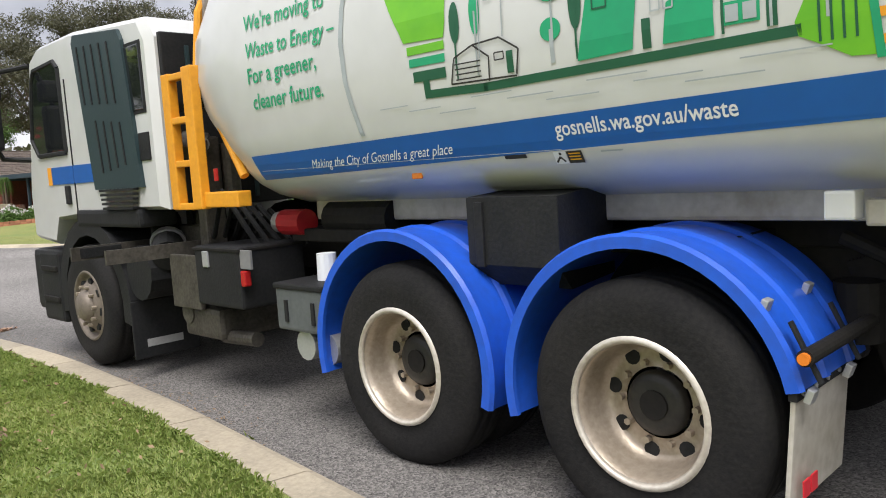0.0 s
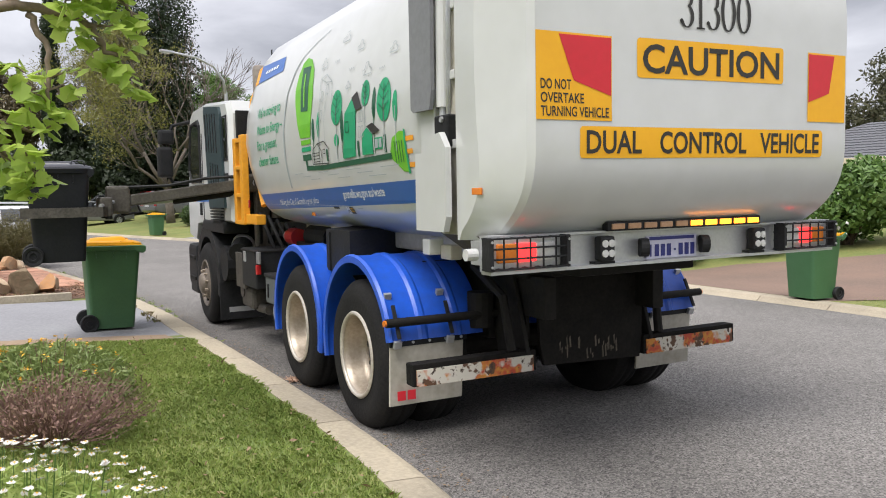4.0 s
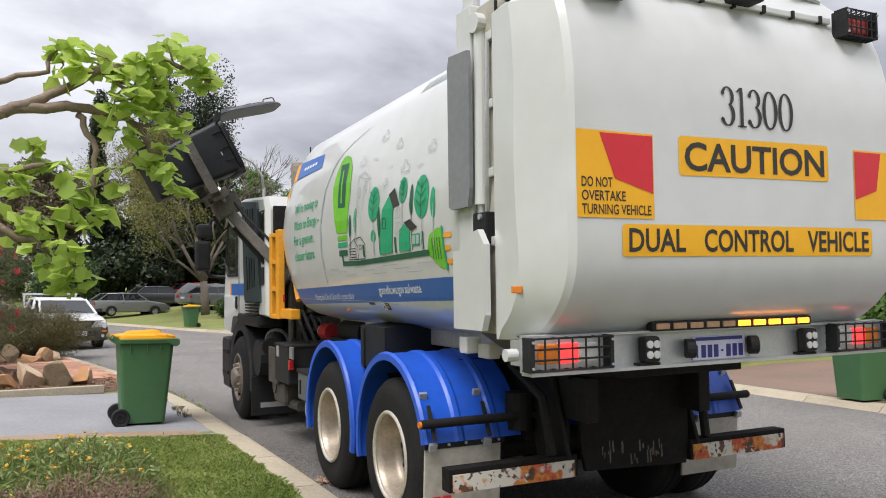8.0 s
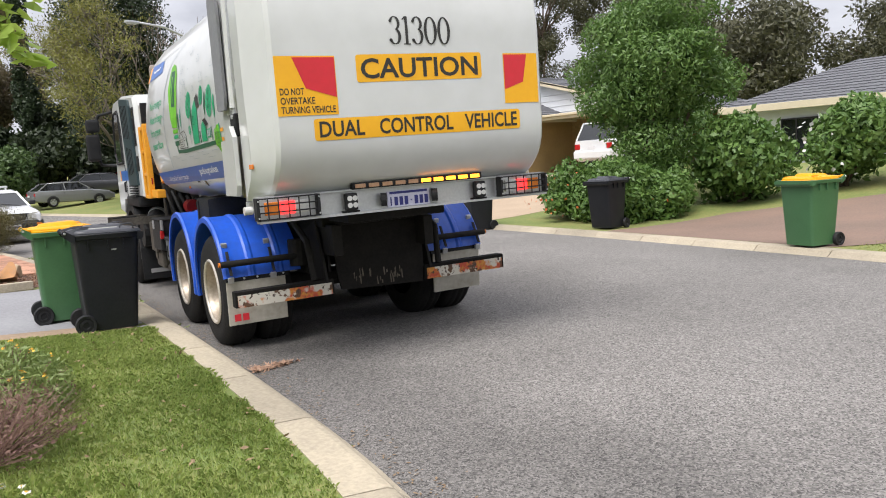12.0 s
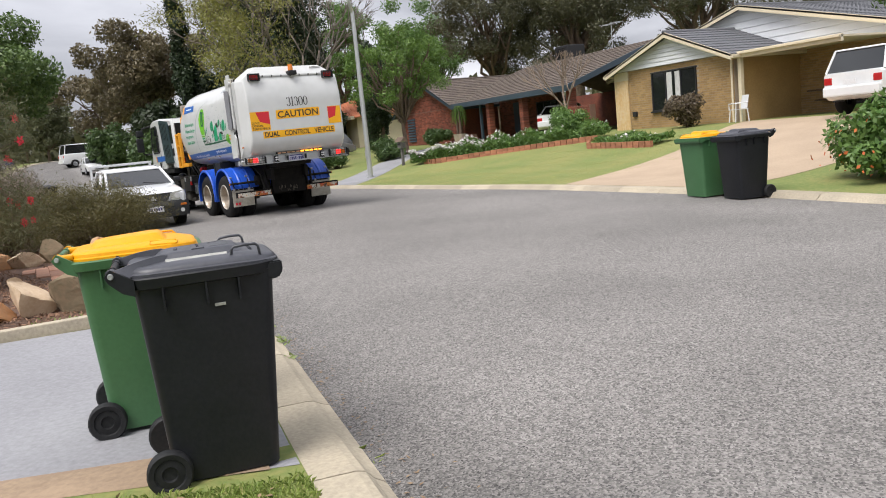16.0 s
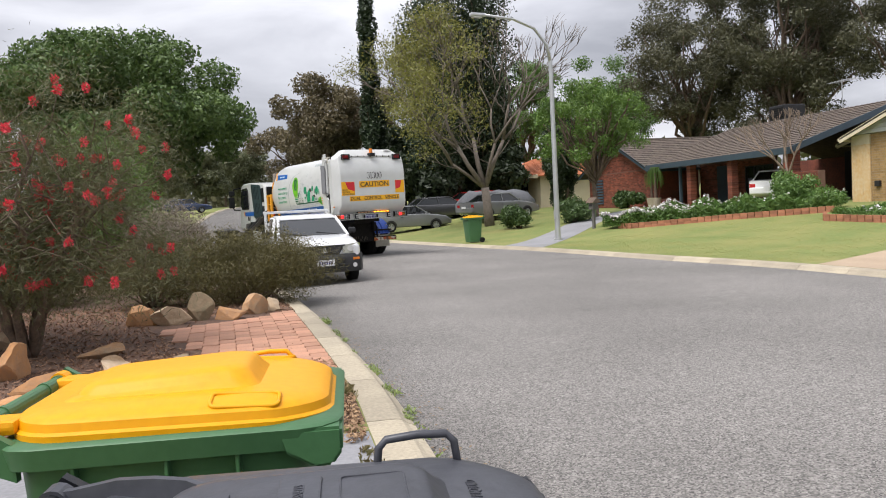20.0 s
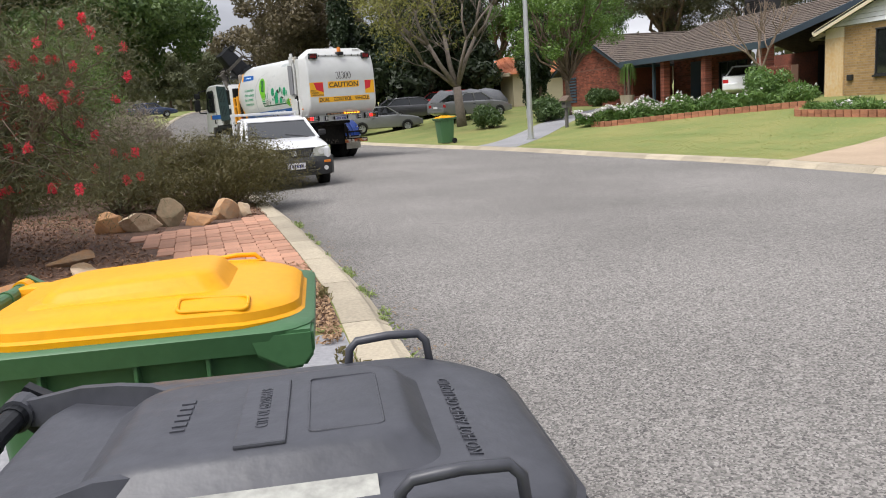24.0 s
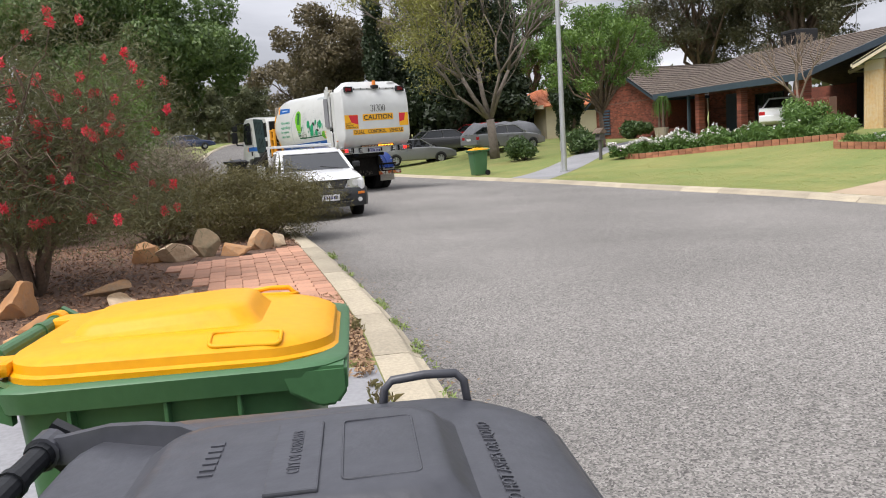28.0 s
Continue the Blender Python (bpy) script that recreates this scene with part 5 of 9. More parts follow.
    f("notice_mark", [stroke((0.445, 1.468), (0.42, 1.49), 0.008), stroke((0.42, 1.49), (0.40, 1.47), 0.008), disc(0.415, 1.503, 0.007, 0.006, 8)], INK, 0.006)
    f("notice", [rect(0.385, 1.462, 0.31, 1.512)], INK)
    f("notice_text", [rect(0.375, 1.475 + 0.012 * k, 0.32, 1.480 + 0.012 * k) for k in range(3)], SIGNY, 0.006)
    f("notice", [rect(0.22, 1.50, 0.12, 1.506)], LINEGREY)
    part("side_marker", box(bmesh.new(), -1.105, 1.31, 1.445, 0.012, 0.07, 0.032, bevel=0.004), AMBERLENS, body)


def build_truck():
    truck = thing("refuse_truck", "white side-loading refuse truck with blue mudguards and warning stickers", "truck")
    body = build_body(truck)
    build_graphics(body)
    build_tail(truck)
    build_bumper(truck)
    build_chassis(truck)
    build_ladder(truck)
    build_cab(truck)
    wheels = []
    for s in (-1, 1):
        for y, dual in ((0.04, True), (1.39, True), (5.28, False)):
            wheels.append(truck_wheel(truck, s * 1.25, y, s, dual))
        fender(truck, 0.04, s, True)
        fender(truck, 1.39, s, False)
    return truck, wheels


TRUCK, WHEELS = build_truck()


# ---- wheelie bins: x to the front (lid opens at the back hinge), from the ground under the middle ----
HINGE = (-0.398, 0.982)


def bin_section(z, k, bow=0.0):
    """Outline of the tapered body at height z."""
    t = z / 1.0
    x0, x1 = -0.265 - 0.06 * t, 0.20 + 0.085 * t
    w = 0.235 + 0.045 * t
    r = 0.05 + bow
    pts = []
    for cx, cy, a in ((x1 - r, w - r, 0), (x0 + r, w - r, 90), (x0 + r, -w + r, 180), (x1 - r, -w + r, 270)):
        pts += [(cx + (r + k) * math.cos(radians(a + 30 * j)), cy + (r + k) * math.sin(radians(a + 30 * j)), z) for j in range(4)]
    return [(x - bow * (y / 0.28) ** 2 * max(0.0, min(1.0, (x - 0.12) / 0.15)), y, z) for x, y, z in pts]


def lid_top(x):
    """Height of the lid's crown along its middle: rises from the hinge, falls to the front."""
    rows = [(-0.36, 0.982), (-0.26, 0.998), (-0.15, 1.004), (0.10, 1.006), (0.20, 1.000), (0.30, 0.984)]
    for (a, za), (b, zb) in zip(rows, rows[1:]):
        if x <= b:
            return za + (zb - za) * max(0.0, (x - a) / (b - a))
    return rows[-1][1]


def bowed(x0, y0, x1, y1, r):
    """Rounded outline whose front edge swells outwards and turns in at the corners."""
    return [(x - 0.045 * (y / 0.28) ** 2 * max(0.0, min(1.0, (x - 0.12) / 0.15)), y) for x, y in rounded(x0, y0, x1, y1, r, 6)]


def build_bin(name, label, body_mat, lid_mat, m, group="wheelie bins", marked=False):
    b = thing(name, label, "bin", m, group)
    bm = bmesh.new()
    loft(bm, [bin_section(z, 0.0) for z in (0.03, 0.06, 0.5, 0.84, 0.92)])
    part("body", bm, body_mat, b, smooth=True).data.set_sharp_from_angle(angle=radians(50))
    bm = bmesh.new()
    loft(bm, [[(x + 0.018 * max(0.0, min(1.0, (x - 0.1) / 0.15)), y, z) for x, y, z in bin_section(zz, k * (0.85 if marked else 1.0), 0.04 if marked else 0.0)] for zz, k in ((0.905, 0.012), (0.91, 0.032), (0.952, 0.038), (0.958, 0.030))])
    rim = part("rim", bm, body_mat, b, smooth=True)
    rim.data.set_sharp_from_angle(angle=radians(40))
    for s in (-1, 1):
        for x in (-0.20, -0.02, 0.12):
            part("rib", box(bmesh.new(), x, s * 0.287, 0.865, 0.008, 0.03, 0.11, bevel=0.002), body_mat, b)
    bm = bmesh.new()
    cw = 0.265 if marked else 0.3125
    prism(bm, [(0.275, 0.872), (0.312, 0.874), (0.334, 0.902), (0.334, 0.950), (0.20, 0.950), (0.215, 0.905)], 2 * cw, Matrix(((1, 0, 0, -0.012 if marked else 0), (0, 0, -1, cw), (0, 1, 0, 0), (0, 0, 0, 1))))
    bmesh.ops.bevel(bm, geom=bm.edges[:], offset=0.006, segments=2, affect="EDGES")
    part("front_comb", bm, body_mat, b)
    # hinge: cheeks, pins and the push bar
    hx, hz = HINGE
    for s in (-1, 1):
        bm = bmesh.new()
        prism(bm, [(-0.31, 0.885), (-0.31, 0.955), (hx, hz + 0.028), (hx - 0.026, hz), (hx - 0.012, hz - 0.03), (-0.36, 0.905)], 0.022, Matrix(((1, 0, 0, 0), (0, 0, 1, s * 0.275 - 0.011), (0, 1, 0, 0), (0, 0, 0, 1))))
        part("hinge_cheek", bm, body_mat, b)
        part("hinge_pin", cyl(bmesh.new(), (hx, s * 0.20, hz), (hx, s * 0.288, hz), 0.019), body_mat, b)
        part("pin_end", cyl(bmesh.new(), (hx, s * 0.288, hz), (hx, s * 0.296, hz), 0.013, 0.010), ALU, b)
        part("bar_collar", cyl(bmesh.new(), (hx, s * 0.11, hz), (hx, s * 0.125, hz), 0.020), body_mat, b)
    part("push_bar", cyl(bmesh.new(), (hx, -0.20, hz), (hx, 0.20, hz), 0.017), body_mat, b)
    if not marked:
        for s in (-1, 1):
            part("hinge_tongue", box(bmesh.new(), hx + 0.032, s * 0.205, hz - 0.001, 0.085, 0.08, 0.03, bevel=0.012), lid_mat, b)
    # wheels on an axle
    part("axle", cyl(bmesh.new(), (-0.265, -0.26, 0.10), (-0.265, 0.26, 0.10), 0.012), ALU, b)
    for s in (-1, 1):
        rows = [(0.0, 0.0), (0.0, 0.03), (0.012, 0.035), (0.008, 0.065), (0.018, 0.07), (0.022, 0.092), (0.012, 0.10), (-0.03, 0.10), (-0.04, 0.09), (-0.04, 0.0)]
        wh = part("wheel", ring_solid(bmesh.new(), rows, 24), BLACKP, b, "black plastic bin wheel", smooth=True)
        wh.data.set_sharp_from_angle(angle=radians(40))
        wh.matrix_local = pose(-0.285, s * 0.275, 0.10, 0, 0, 90 if s > 0 else -90)
    # the lid: a double skirt and a crown that rises from the hinge
    lift = 0.0 if marked else 0.006
    lid_secs = []
    for x0, x1, w, r, z in ((-0.352, 0.332, 0.292, 0.135, 0.957), (-0.352, 0.332, 0.292, 0.135, 0.970), (-0.346, 0.322, 0.284, 0.13, 0.975), (-0.344, 0.318, 0.280, 0.13, 0.985 + lift), (-0.338, 0.310, 0.272, 0.125, 0.991 + lift), (-0.325, 0.296, 0.258, 0.12, 0.997 + lift)):
        lid_secs.append([(x, y, z - 0.012 * max(0, x - 0.1) / 0.2) for x, y in bowed(x0, -w, x1, w, r)])
    for x0, x1, w, r in ((-0.27, 0.245, 0.225, 0.10), (-0.18, 0.17, 0.19, 0.05)):
        lid_secs.append([(x, y, lid_top(x) + lift) for x, y in bowed(x0, -w, x1, w, r)])
    bm = bmesh.new()
    loft(bm, lid_secs)
    lid = part("lid", bm, lid_mat, b, smooth=True)
    lid.data.set_sharp_from_angle(angle=radians(34))
    # raised centre with sloping sides
    secs = []
    for k, z in ((0.036, 0.996), (0.024, 1.004), (0.012, 1.014), (0.002, 1.026), (-0.006, 1.0315), (-0.018, 1.034)) if marked else ((0.040, 0.998), (0.026, 1.010), (0.012, 1.026), (0.002, 1.040), (-0.010, 1.047), (-0.03, 1.050)):
        x0, x1, w = (-0.195 if marked else -0.235) - k, (0.140 if marked else 0.125) + k, (0.130 if marked else 0.120) + k
        secs.append([(x, y, z - (0.02 if marked else 0.06) * max(0.0, -x) * (z > 1.02)) for x, y in rounded(x0, -w, x1, w, 0.045)])
    bm = bmesh.new()
    loft(bm, secs)
    rp = part("raised_panel", bm, lid_mat, lid, smooth=True)
    rp.data.set_sharp_from_angle(angle=radians(32))
    # two walls that run from the hinge pins up to the raised centre
    for s in (-1, 1):
        bm = bmesh.new()
        if marked:
            loft(bm, [[(x, s * (y - 0.012), 0.965), (x, s * (y + 0.040), 0.965), (x, s * (y + 0.008), z), (x, s * (y - 0.006), z)] for x, y, z in ((hx - 0.01, 0.235, hz + 0.016), (-0.37, 0.228, 1.002), (-0.30, 0.205, 1.018), (-0.24, 0.172, 1.026), (-0.19, 0.142, 1.029), (-0.15, 0.120, 1.020))])
        if marked:
            part("lid_arm", bm, lid_mat, lid, smooth=True).data.set_sharp_from_angle(angle=radians(35))
        part("hinge_eye", cyl(bmesh.new(), (hx, s * 0.215, hz), (hx, s * 0.255, hz), 0.024), lid_mat, lid)
        # a grip: a thin bent handle over the front corner
        pts = [(0.074, s * 0.235, 0.975), (0.080, s * 0.237, 1.020), (0.092, s * 0.238, 1.032), (0.14, s * 0.238, 1.036), (0.186, s * 0.238, 1.034), (0.198, s * 0.238, 1.022), (0.205, s * 0.236, 0.965)]
        if not marked:
            pts = [(x, y * 0.93, z - 0.014) for x, y, z in pts]
        if not marked and s < 0:
            continue
        pts = [(x + (0.03 if s < 0 else 0.0), y, z) for x, y, z in pts]
        part("grip", tube(bmesh.new(), pts, 0.0065, 8), lid_mat, lid, smooth=True)
    if marked:
        part("label_strip", box(bmesh.new(), -0.04, -0.198, 1.0035, 0.265, 0.062, 0.003, rx=9), LABELP, lid, "faded grey paper label")
        part("stamped_panel", box(bmesh.new(), -0.028, -0.018, 1.0335, 0.056, 0.200, 0.006, bevel=0.0025), lid_mat, lid)
        sq = rounded(0.024, -0.098, 0.108, 0.078, 0.008)
        part("stamped_square", tube(bmesh.new(), [(x, y, 1.0340) for x, y in sq + sq[:1]], 0.0012, 5), lid_mat, lid)
        for tx, x, y, h, wd, z in (("CITY OF GOSNELLS", -0.022, -0.075, 0.014, 0.125, 1.0363), ("NO HOT ASHES OR LIQUID", 0.212, -0.128, 0.016, 0.25, 0.9975), ("THIS SIDE TO ROAD", 0.250, -0.105, 0.016, 0.20, 0.9905)):
            bm = fit_width(lettering(tx, h, 0.0012), wd)
            for v in bm.verts:
                v.co = Vector((x - v.co.y, y + v.co.x, z + v.co.z + 0.15 * v.co.y * (x > 0.1)))
            part("moulded_text", bm, lid_mat, lid)
        for k in range(6):
            part("maker_stamp", box(bmesh.new(), -0.125, -0.045 + 0.018 * k, 1.0312, 0.016, 0.011 if k else 0.004, 0.004), lid_mat, lid)
        part("serial_label", box(bmesh.new(), 0.03, -0.277, 0.80, 0.045, 0.006, 0.012), LABELP, b, "small white serial label")
    else:
        for s in (-1, 1):
            loop = rounded(0.065, 0.208, 0.205, 0.268, 0.014)
            part("grip_recess", tube(bmesh.new(), [(x, s * y, float(np.interp(y, (0.19, 0.225, 0.258, 0.272, 0.280), (1.012, 1.011, 1.002, 0.996, 0.990))) - 0.06 * max(0.0, x - 0.1)) for x, y in loop + loop[:1]], 0.0045, 8), lid_mat, lid, smooth=True)
    return b


BIN_A = build_bin("wheelie_bin", "dark grey wheelie bin with a faded lid and paper label", BINGREY, LIDGREY, pose(-0.47, 0.47, 0.055, 0, 0, -7) @ Matrix.Diagonal((1, 1, 1.035, 1)), marked=True)
build_bin("wheelie_bin", "green wheelie bin with a yellow lid on the driveway", BINGREEN, LIDYELLOW, pose(-0.67, 1.445, 0.06, 0, 0, -7) @ Matrix.Diagonal((1, 1, 1.035, 1)))


# ---- the bin lifter: a boom and a gripper, both ride on the truck ----
PIVOT = Vector((-1.0, 3.69, 1.745))


def build_lifter(truck):
    post = part("lifter_post", box(bmesh.new(), -0.92, 3.68, 1.25, 0.16, 0.12, 1.1, bevel=0.02), GREASY, truck, "greasy black steel lifter post")
    for z in (0.85, 1.745):
        part("pin", cyl(bmesh.new(), (-0.98, 3.60, z), (-0.98, 3.76, z), 0.05), ALU, post)
    bm = bmesh.new()
    box(bm, -0.66, 0, 0.0, 1.40, 0.10, 0.12, bevel=0.015)
    box(bm, -0.05, 0, 0.0, 0.22, 0.18, 0.20, bevel=0.03)
    boom = part("lifter_boom", bm, GREASY, truck, "greasy steel lifting boom")
    part("boom_ram", cyl(bmesh.new(), (-0.15, 0.09, -0.08), (-0.9, 0.09, -0.07), 0.04), DARKSTEEL, boom)
    part("ram_rod", cyl(bmesh.new(), (-0.9, 0.09, -0.07), (-1.25, 0.09, -0.05), 0.022), ALU, boom)
    for k in (-1, 1):
        part("hose", tube(bmesh.new(), [(-0.1, k * 0.05, 0.09), (-0.5, k * 0.07, 0.12), (-0.9, k * 0.05, 0.1), (-1.3, k * 0.07, 0.14)], 0.016, 6), BLACKP, boom)
    bm = bmesh.new()
    box(bm, 0.42, 0, 0.05, 0.12, 0.62, 0.20, bevel=0.02)
    box(bm, 0.56, 0, 0.12, 0.24, 0.2, 0.3, bevel=0.03)
    grip = part("gripper", bm, GREASY, truck, "black steel bin gripper with two curved fingers")
    for s in (-1, 1):
        pts = [(0.45, s * 0.26, 0.0), (0.38, s * 0.36, 0.0), (0.15, s * 0.345, 0.0), (-0.15, s * 0.335, 0.0), (-0.38, s * 0.31, 0.0)]
        bm = bmesh.new()
        loft(bm, [[(x, y - s * 0.015, z - 0.05), (x, y + s * 0.015, z - 0.05), (x, y + s * 0.015, z + 0.05), (x, y - s * 0.015, z + 0.05)] for x, y, z in pts])
        fg = part("finger", bm, GREASY, grip)
        part("rubber_pad", box(bmesh.new(), -0.18, s * 0.312, 0.0, 0.36, 0.02, 0.08, bevel=0.006), BLACKP, fg)
    for s in (-1, 1):
        part("finger_ram", cyl(bmesh.new(), (0.50, s * 0.12, 0.10), (0.36, s * 0.33, 0.06), 0.022), ALU, grip)
        part("knuckle", cyl(bmesh.new(), (0.44, s * 0.27, -0.08), (0.44, s * 0.27, 0.10), 0.035), DARKSTEEL, grip)
    part("hose_loop", tube(bmesh.new(), [(0.5, 0.1, 0.2), (0.75, 0.15, 0.15), (0.8, 0.15, -0.02), (0.6, 0.12, -0.05)], 0.016, 6), BLACKP, grip)
    return boom, grip


BOOM, GRIP = build_lifter(TRUCK)


# ---- near garden, driveway and verge ----
RNG = np.random.default_rng(7)
BARK = surf("bark", (0.17, 0.12, 0.085), (0.09, 0.065, 0.05), 6, 40, 0.9, 0.6)
PALEBARK = surf("pale_bark", (0.28, 0.21, 0.16), (0.17, 0.13, 0.10), 5, 40, 0.85, 0.5)
ROCK = surf("sandstone_rock", (0.46, 0.255, 0.12), (0.33, 0.235, 0.15), 3, 25, 0.9, 0.8, rand=0.34)
LEAF_LIME = leafy("fresh_leaves", (0.275, 0.425, 0.062), (0.575, 0.700, 0.163), 0.45, 0.45)
LEAF_DARK = leafy("dark_leaves", (0.034, 0.072, 0.022), (0.10, 0.16, 0.045))
LEAF_MID = leafy("green_leaves", (0.055, 0.13, 0.025), (0.16, 0.26, 0.06))
LEAF_BROWN = leafy("olive_leaves", (0.085, 0.075, 0.04), (0.19, 0.15, 0.08))
LEAF_YELLOW = leafy("yellow_green_leaves", (0.12, 0.13, 0.03), (0.26, 0.25, 0.055))
LEAF_GREY = leafy("grey_twigs", (0.17, 0.14, 0.11), (0.28, 0.235, 0.18))
LEAF_OLIVE = leafy("shrub_leaves", (0.062, 0.060, 0.018), (0.155, 0.130, 0.042))
LEAF_GUM = leafy("grey_green_leaves", (0.048, 0.054, 0.030), (0.135, 0.130, 0.068))
LEAF_DOME = leafy("glossy_green_leaves", (0.038, 0.082, 0.022), (0.145, 0.215, 0.058))
LEAF_GARDEN = leafy("garden_tree_leaves", (0.05, 0.115, 0.02), (0.17, 0.27, 0.05))
LEAF_TAN = leafy("dry_weed_blades", (0.20, 0.22, 0.08), (0.36, 0.27, 0.15))
LEAF_MEADOW = leafy("meadow_leaves", (0.13, 0.20, 0.05), (0.30, 0.36, 0.12))
LEAF_BOTTLE = leafy("bottlebrush_leaves", (0.062, 0.076, 0.028), (0.16, 0.155, 0.066))
GRASS = leafy("grass_blades", (0.24, 0.37, 0.075), (0.50, 0.55, 0.19), 0.6, 0.4)
LAWN = leafy("dry_lawn_blades", (0.27, 0.34, 0.08), (0.48, 0.48, 0.19), 0.6, 0.4)
DRYGRASS = leafy("dry_stalks", (0.30, 0.20, 0.13), (0.17, 0.085, 0.085), 0.8, 0.1)
PETALW = leafy("white_petals", (0.62, 0.60, 0.58), (0.80, 0.78, 0.76), 0.6, 0.2)
PETALR = leafy("red_stamens", (0.75, 0.03, 0.06), (0.85, 0.10, 0.14), 0.6, 0.2)
PETALY = leafy("orange_petals", (0.70, 0.34, 0.03), (0.75, 0.48, 0.05), 0.6, 0.2)
PETALP = leafy("mauve_petals", (0.45, 0.25, 0.42), (0.66, 0.50, 0.62), 0.6, 0.2)


def scatter(name, centres, normals, size, aspect, material, parent=None, fold=0.0, label=""):
    """Many small leaves as one mesh: rhombs at the centres, turned along the normals."""
    c = np.asarray(centres, float)
    n = len(c)
    a = normals / (np.linalg.norm(normals, axis=1, keepdims=True) + 1e-9)
    r = RNG.normal(size=(n, 3))
    b = np.cross(a, r)
    b /= np.linalg.norm(b, axis=1, keepdims=True) + 1e-9
    s = (size * RNG.uniform(0.65, 1.35, n))[:, None]
    w = np.cross(a, b)
    v = np.stack([c - b * s, c + w * s * aspect + a * s * fold, c + b * s, c - w * s * aspect + a * s * fold], 1).reshape(-1, 3)
    me = bpy.data.meshes.new(name)
    me.vertices.add(4 * n)
    me.vertices.foreach_set("co", v.ravel())
    me.loops.add(4 * n)
    me.loops.foreach_set("vertex_index", np.arange(4 * n))
    me.polygons.add(n)
    me.polygons.foreach_set("loop_start", np.arange(0, 4 * n, 4))
    me.materials.append(material)
    me.update(calc_edges=True)
    ob = new(name, me)
    if parent:
        ob.parent = parent
    if label:
        ob["label"] = label
    return ob


def clumps(centres, radii, count, shell=0.55):
    """Leaf centres and outward normals over a set of clumps."""
    cs, rs = np.asarray(centres, float), np.asarray(radii, float)
    if rs.ndim == 1:
        rs = rs[:, None] * np.ones((1, 3))
    vol = rs.prod(1) ** (2 / 3)
    pick = RNG.choice(len(cs), count, p=vol / vol.sum())
    d = RNG.normal(size=(count, 3))
    d /= np.linalg.norm(d, axis=1, keepdims=True)
    k = shell + (1 - shell) * RNG.random(count) ** 0.6
    bump = 1 + 0.18 * np.sin(d[:, 0] * 5 + pick) * np.cos(d[:, 1] * 6 + d[:, 2] * 4)
    pos = cs[pick] + d * rs[pick] * (k * bump)[:, None]
    return pos, d + 0.8 * RNG.normal(size=(count, 3))


def crown_clumps(centre, radii, n, size, squash=0.75):
    """Uneven clumps that make up a crown."""
    c, r = np.asarray(centre, float), np.asarray(radii, float)
    d = RNG.normal(size=(n, 3))
    d /= np.linalg.norm(d, axis=1, keepdims=True)
    p = c + d * r * (0.35 + 0.6 * RNG.random((n, 1)))
    rr = size * RNG.uniform(0.6, 1.3, n)
    return p, np.stack([rr, rr, rr * squash], 1)


def limb(bm, p, q, r, r2, wob=0.12, n=6):
    p, q = np.array(p, float), np.array(q, float)
    L = np.linalg.norm(q - p)
    pts = [p + (q - p) * k / n + (RNG.normal(size=3) * wob * L / n if 0 < k < n else 0) for k in range(n + 1)]
    tube(bm, pts, r, 7, r2)


def tree(name, label, x, y, h, trunk_h, r, spread, leaf, n_leaf, leaf_size, bark=BARK, n_clump=26, clump=None, limbs=9, lean=(0, 0), aspect=0.5, squash=0.75, shell=0.5):
    z0 = height(x, y)
    t = thing(name, label, "tree", pose(x, y, z0 - 0.05))
    sx, sy, sz = spread
    cz = h - sz
    bm = bmesh.new()
    top = (lean[0], lean[1], trunk_h)
    limb(bm, (0, 0, 0), top, r, r * 0.7, 0.08)
    part("trunk", bm, bark, t, smooth=True)
    pc, pr = crown_clumps((lean[0] * 1.5, lean[1] * 1.5, cz), (sx, sy, sz), n_clump, clump or min(sx, sz) * 0.45, squash)
    bm = bmesh.new()
    for k in range(min(limbs, n_clump)):
        limb(bm, np.array(top) * (0.75 + 0.25 * RNG.random()), pc[k], r * 0.45, 0.03, 0.15)
        for _ in range(2):
            j = RNG.integers(n_clump)
            limb(bm, (np.array(top) + pc[k]) / 2, (pc[k] + pc[j]) / 2, r * 0.2, 0.015, 0.2, 4)
    part("branchwork", bm, bark, t, smooth=True)
    pos, nor = clumps(pc, pr, n_leaf, shell)
    scatter("crown", pos, nor, leaf_size, aspect, leaf, t)
    return t


def shrub(name, label, x, y, rx, ry, h, leaf, n, size, aspect=0.45, n_clump=14, category="shrub", lift=0.0, stems=LEAF_GREY, shell=0.35):
    z0 = height(x, y)
    t = thing(name, label, category, pose(x, y, z0 - 0.02))
    pc, pr = crown_clumps((0, 0, h * 0.52 + lift), (rx * 0.75, ry * 0.75, h * 0.42), n_clump, min(rx, h) * 0.42, 0.85)
    bm = bmesh.new()
    for k in range(n_clump):
        limb(bm, (RNG.normal() * 0.05, RNG.normal() * 0.05, 0), pc[k], 0.014 + 0.008 * h, 0.004, 0.2, 4)
    part("stem", bm, BARK, t, smooth=True)
    pos, nor = clumps(pc, pr, n, shell)
    pos[:, 2] = np.maximum(pos[:, 2], 0.03)
    scatter("foliage", pos, nor, size, aspect, leaf, t)
    return t


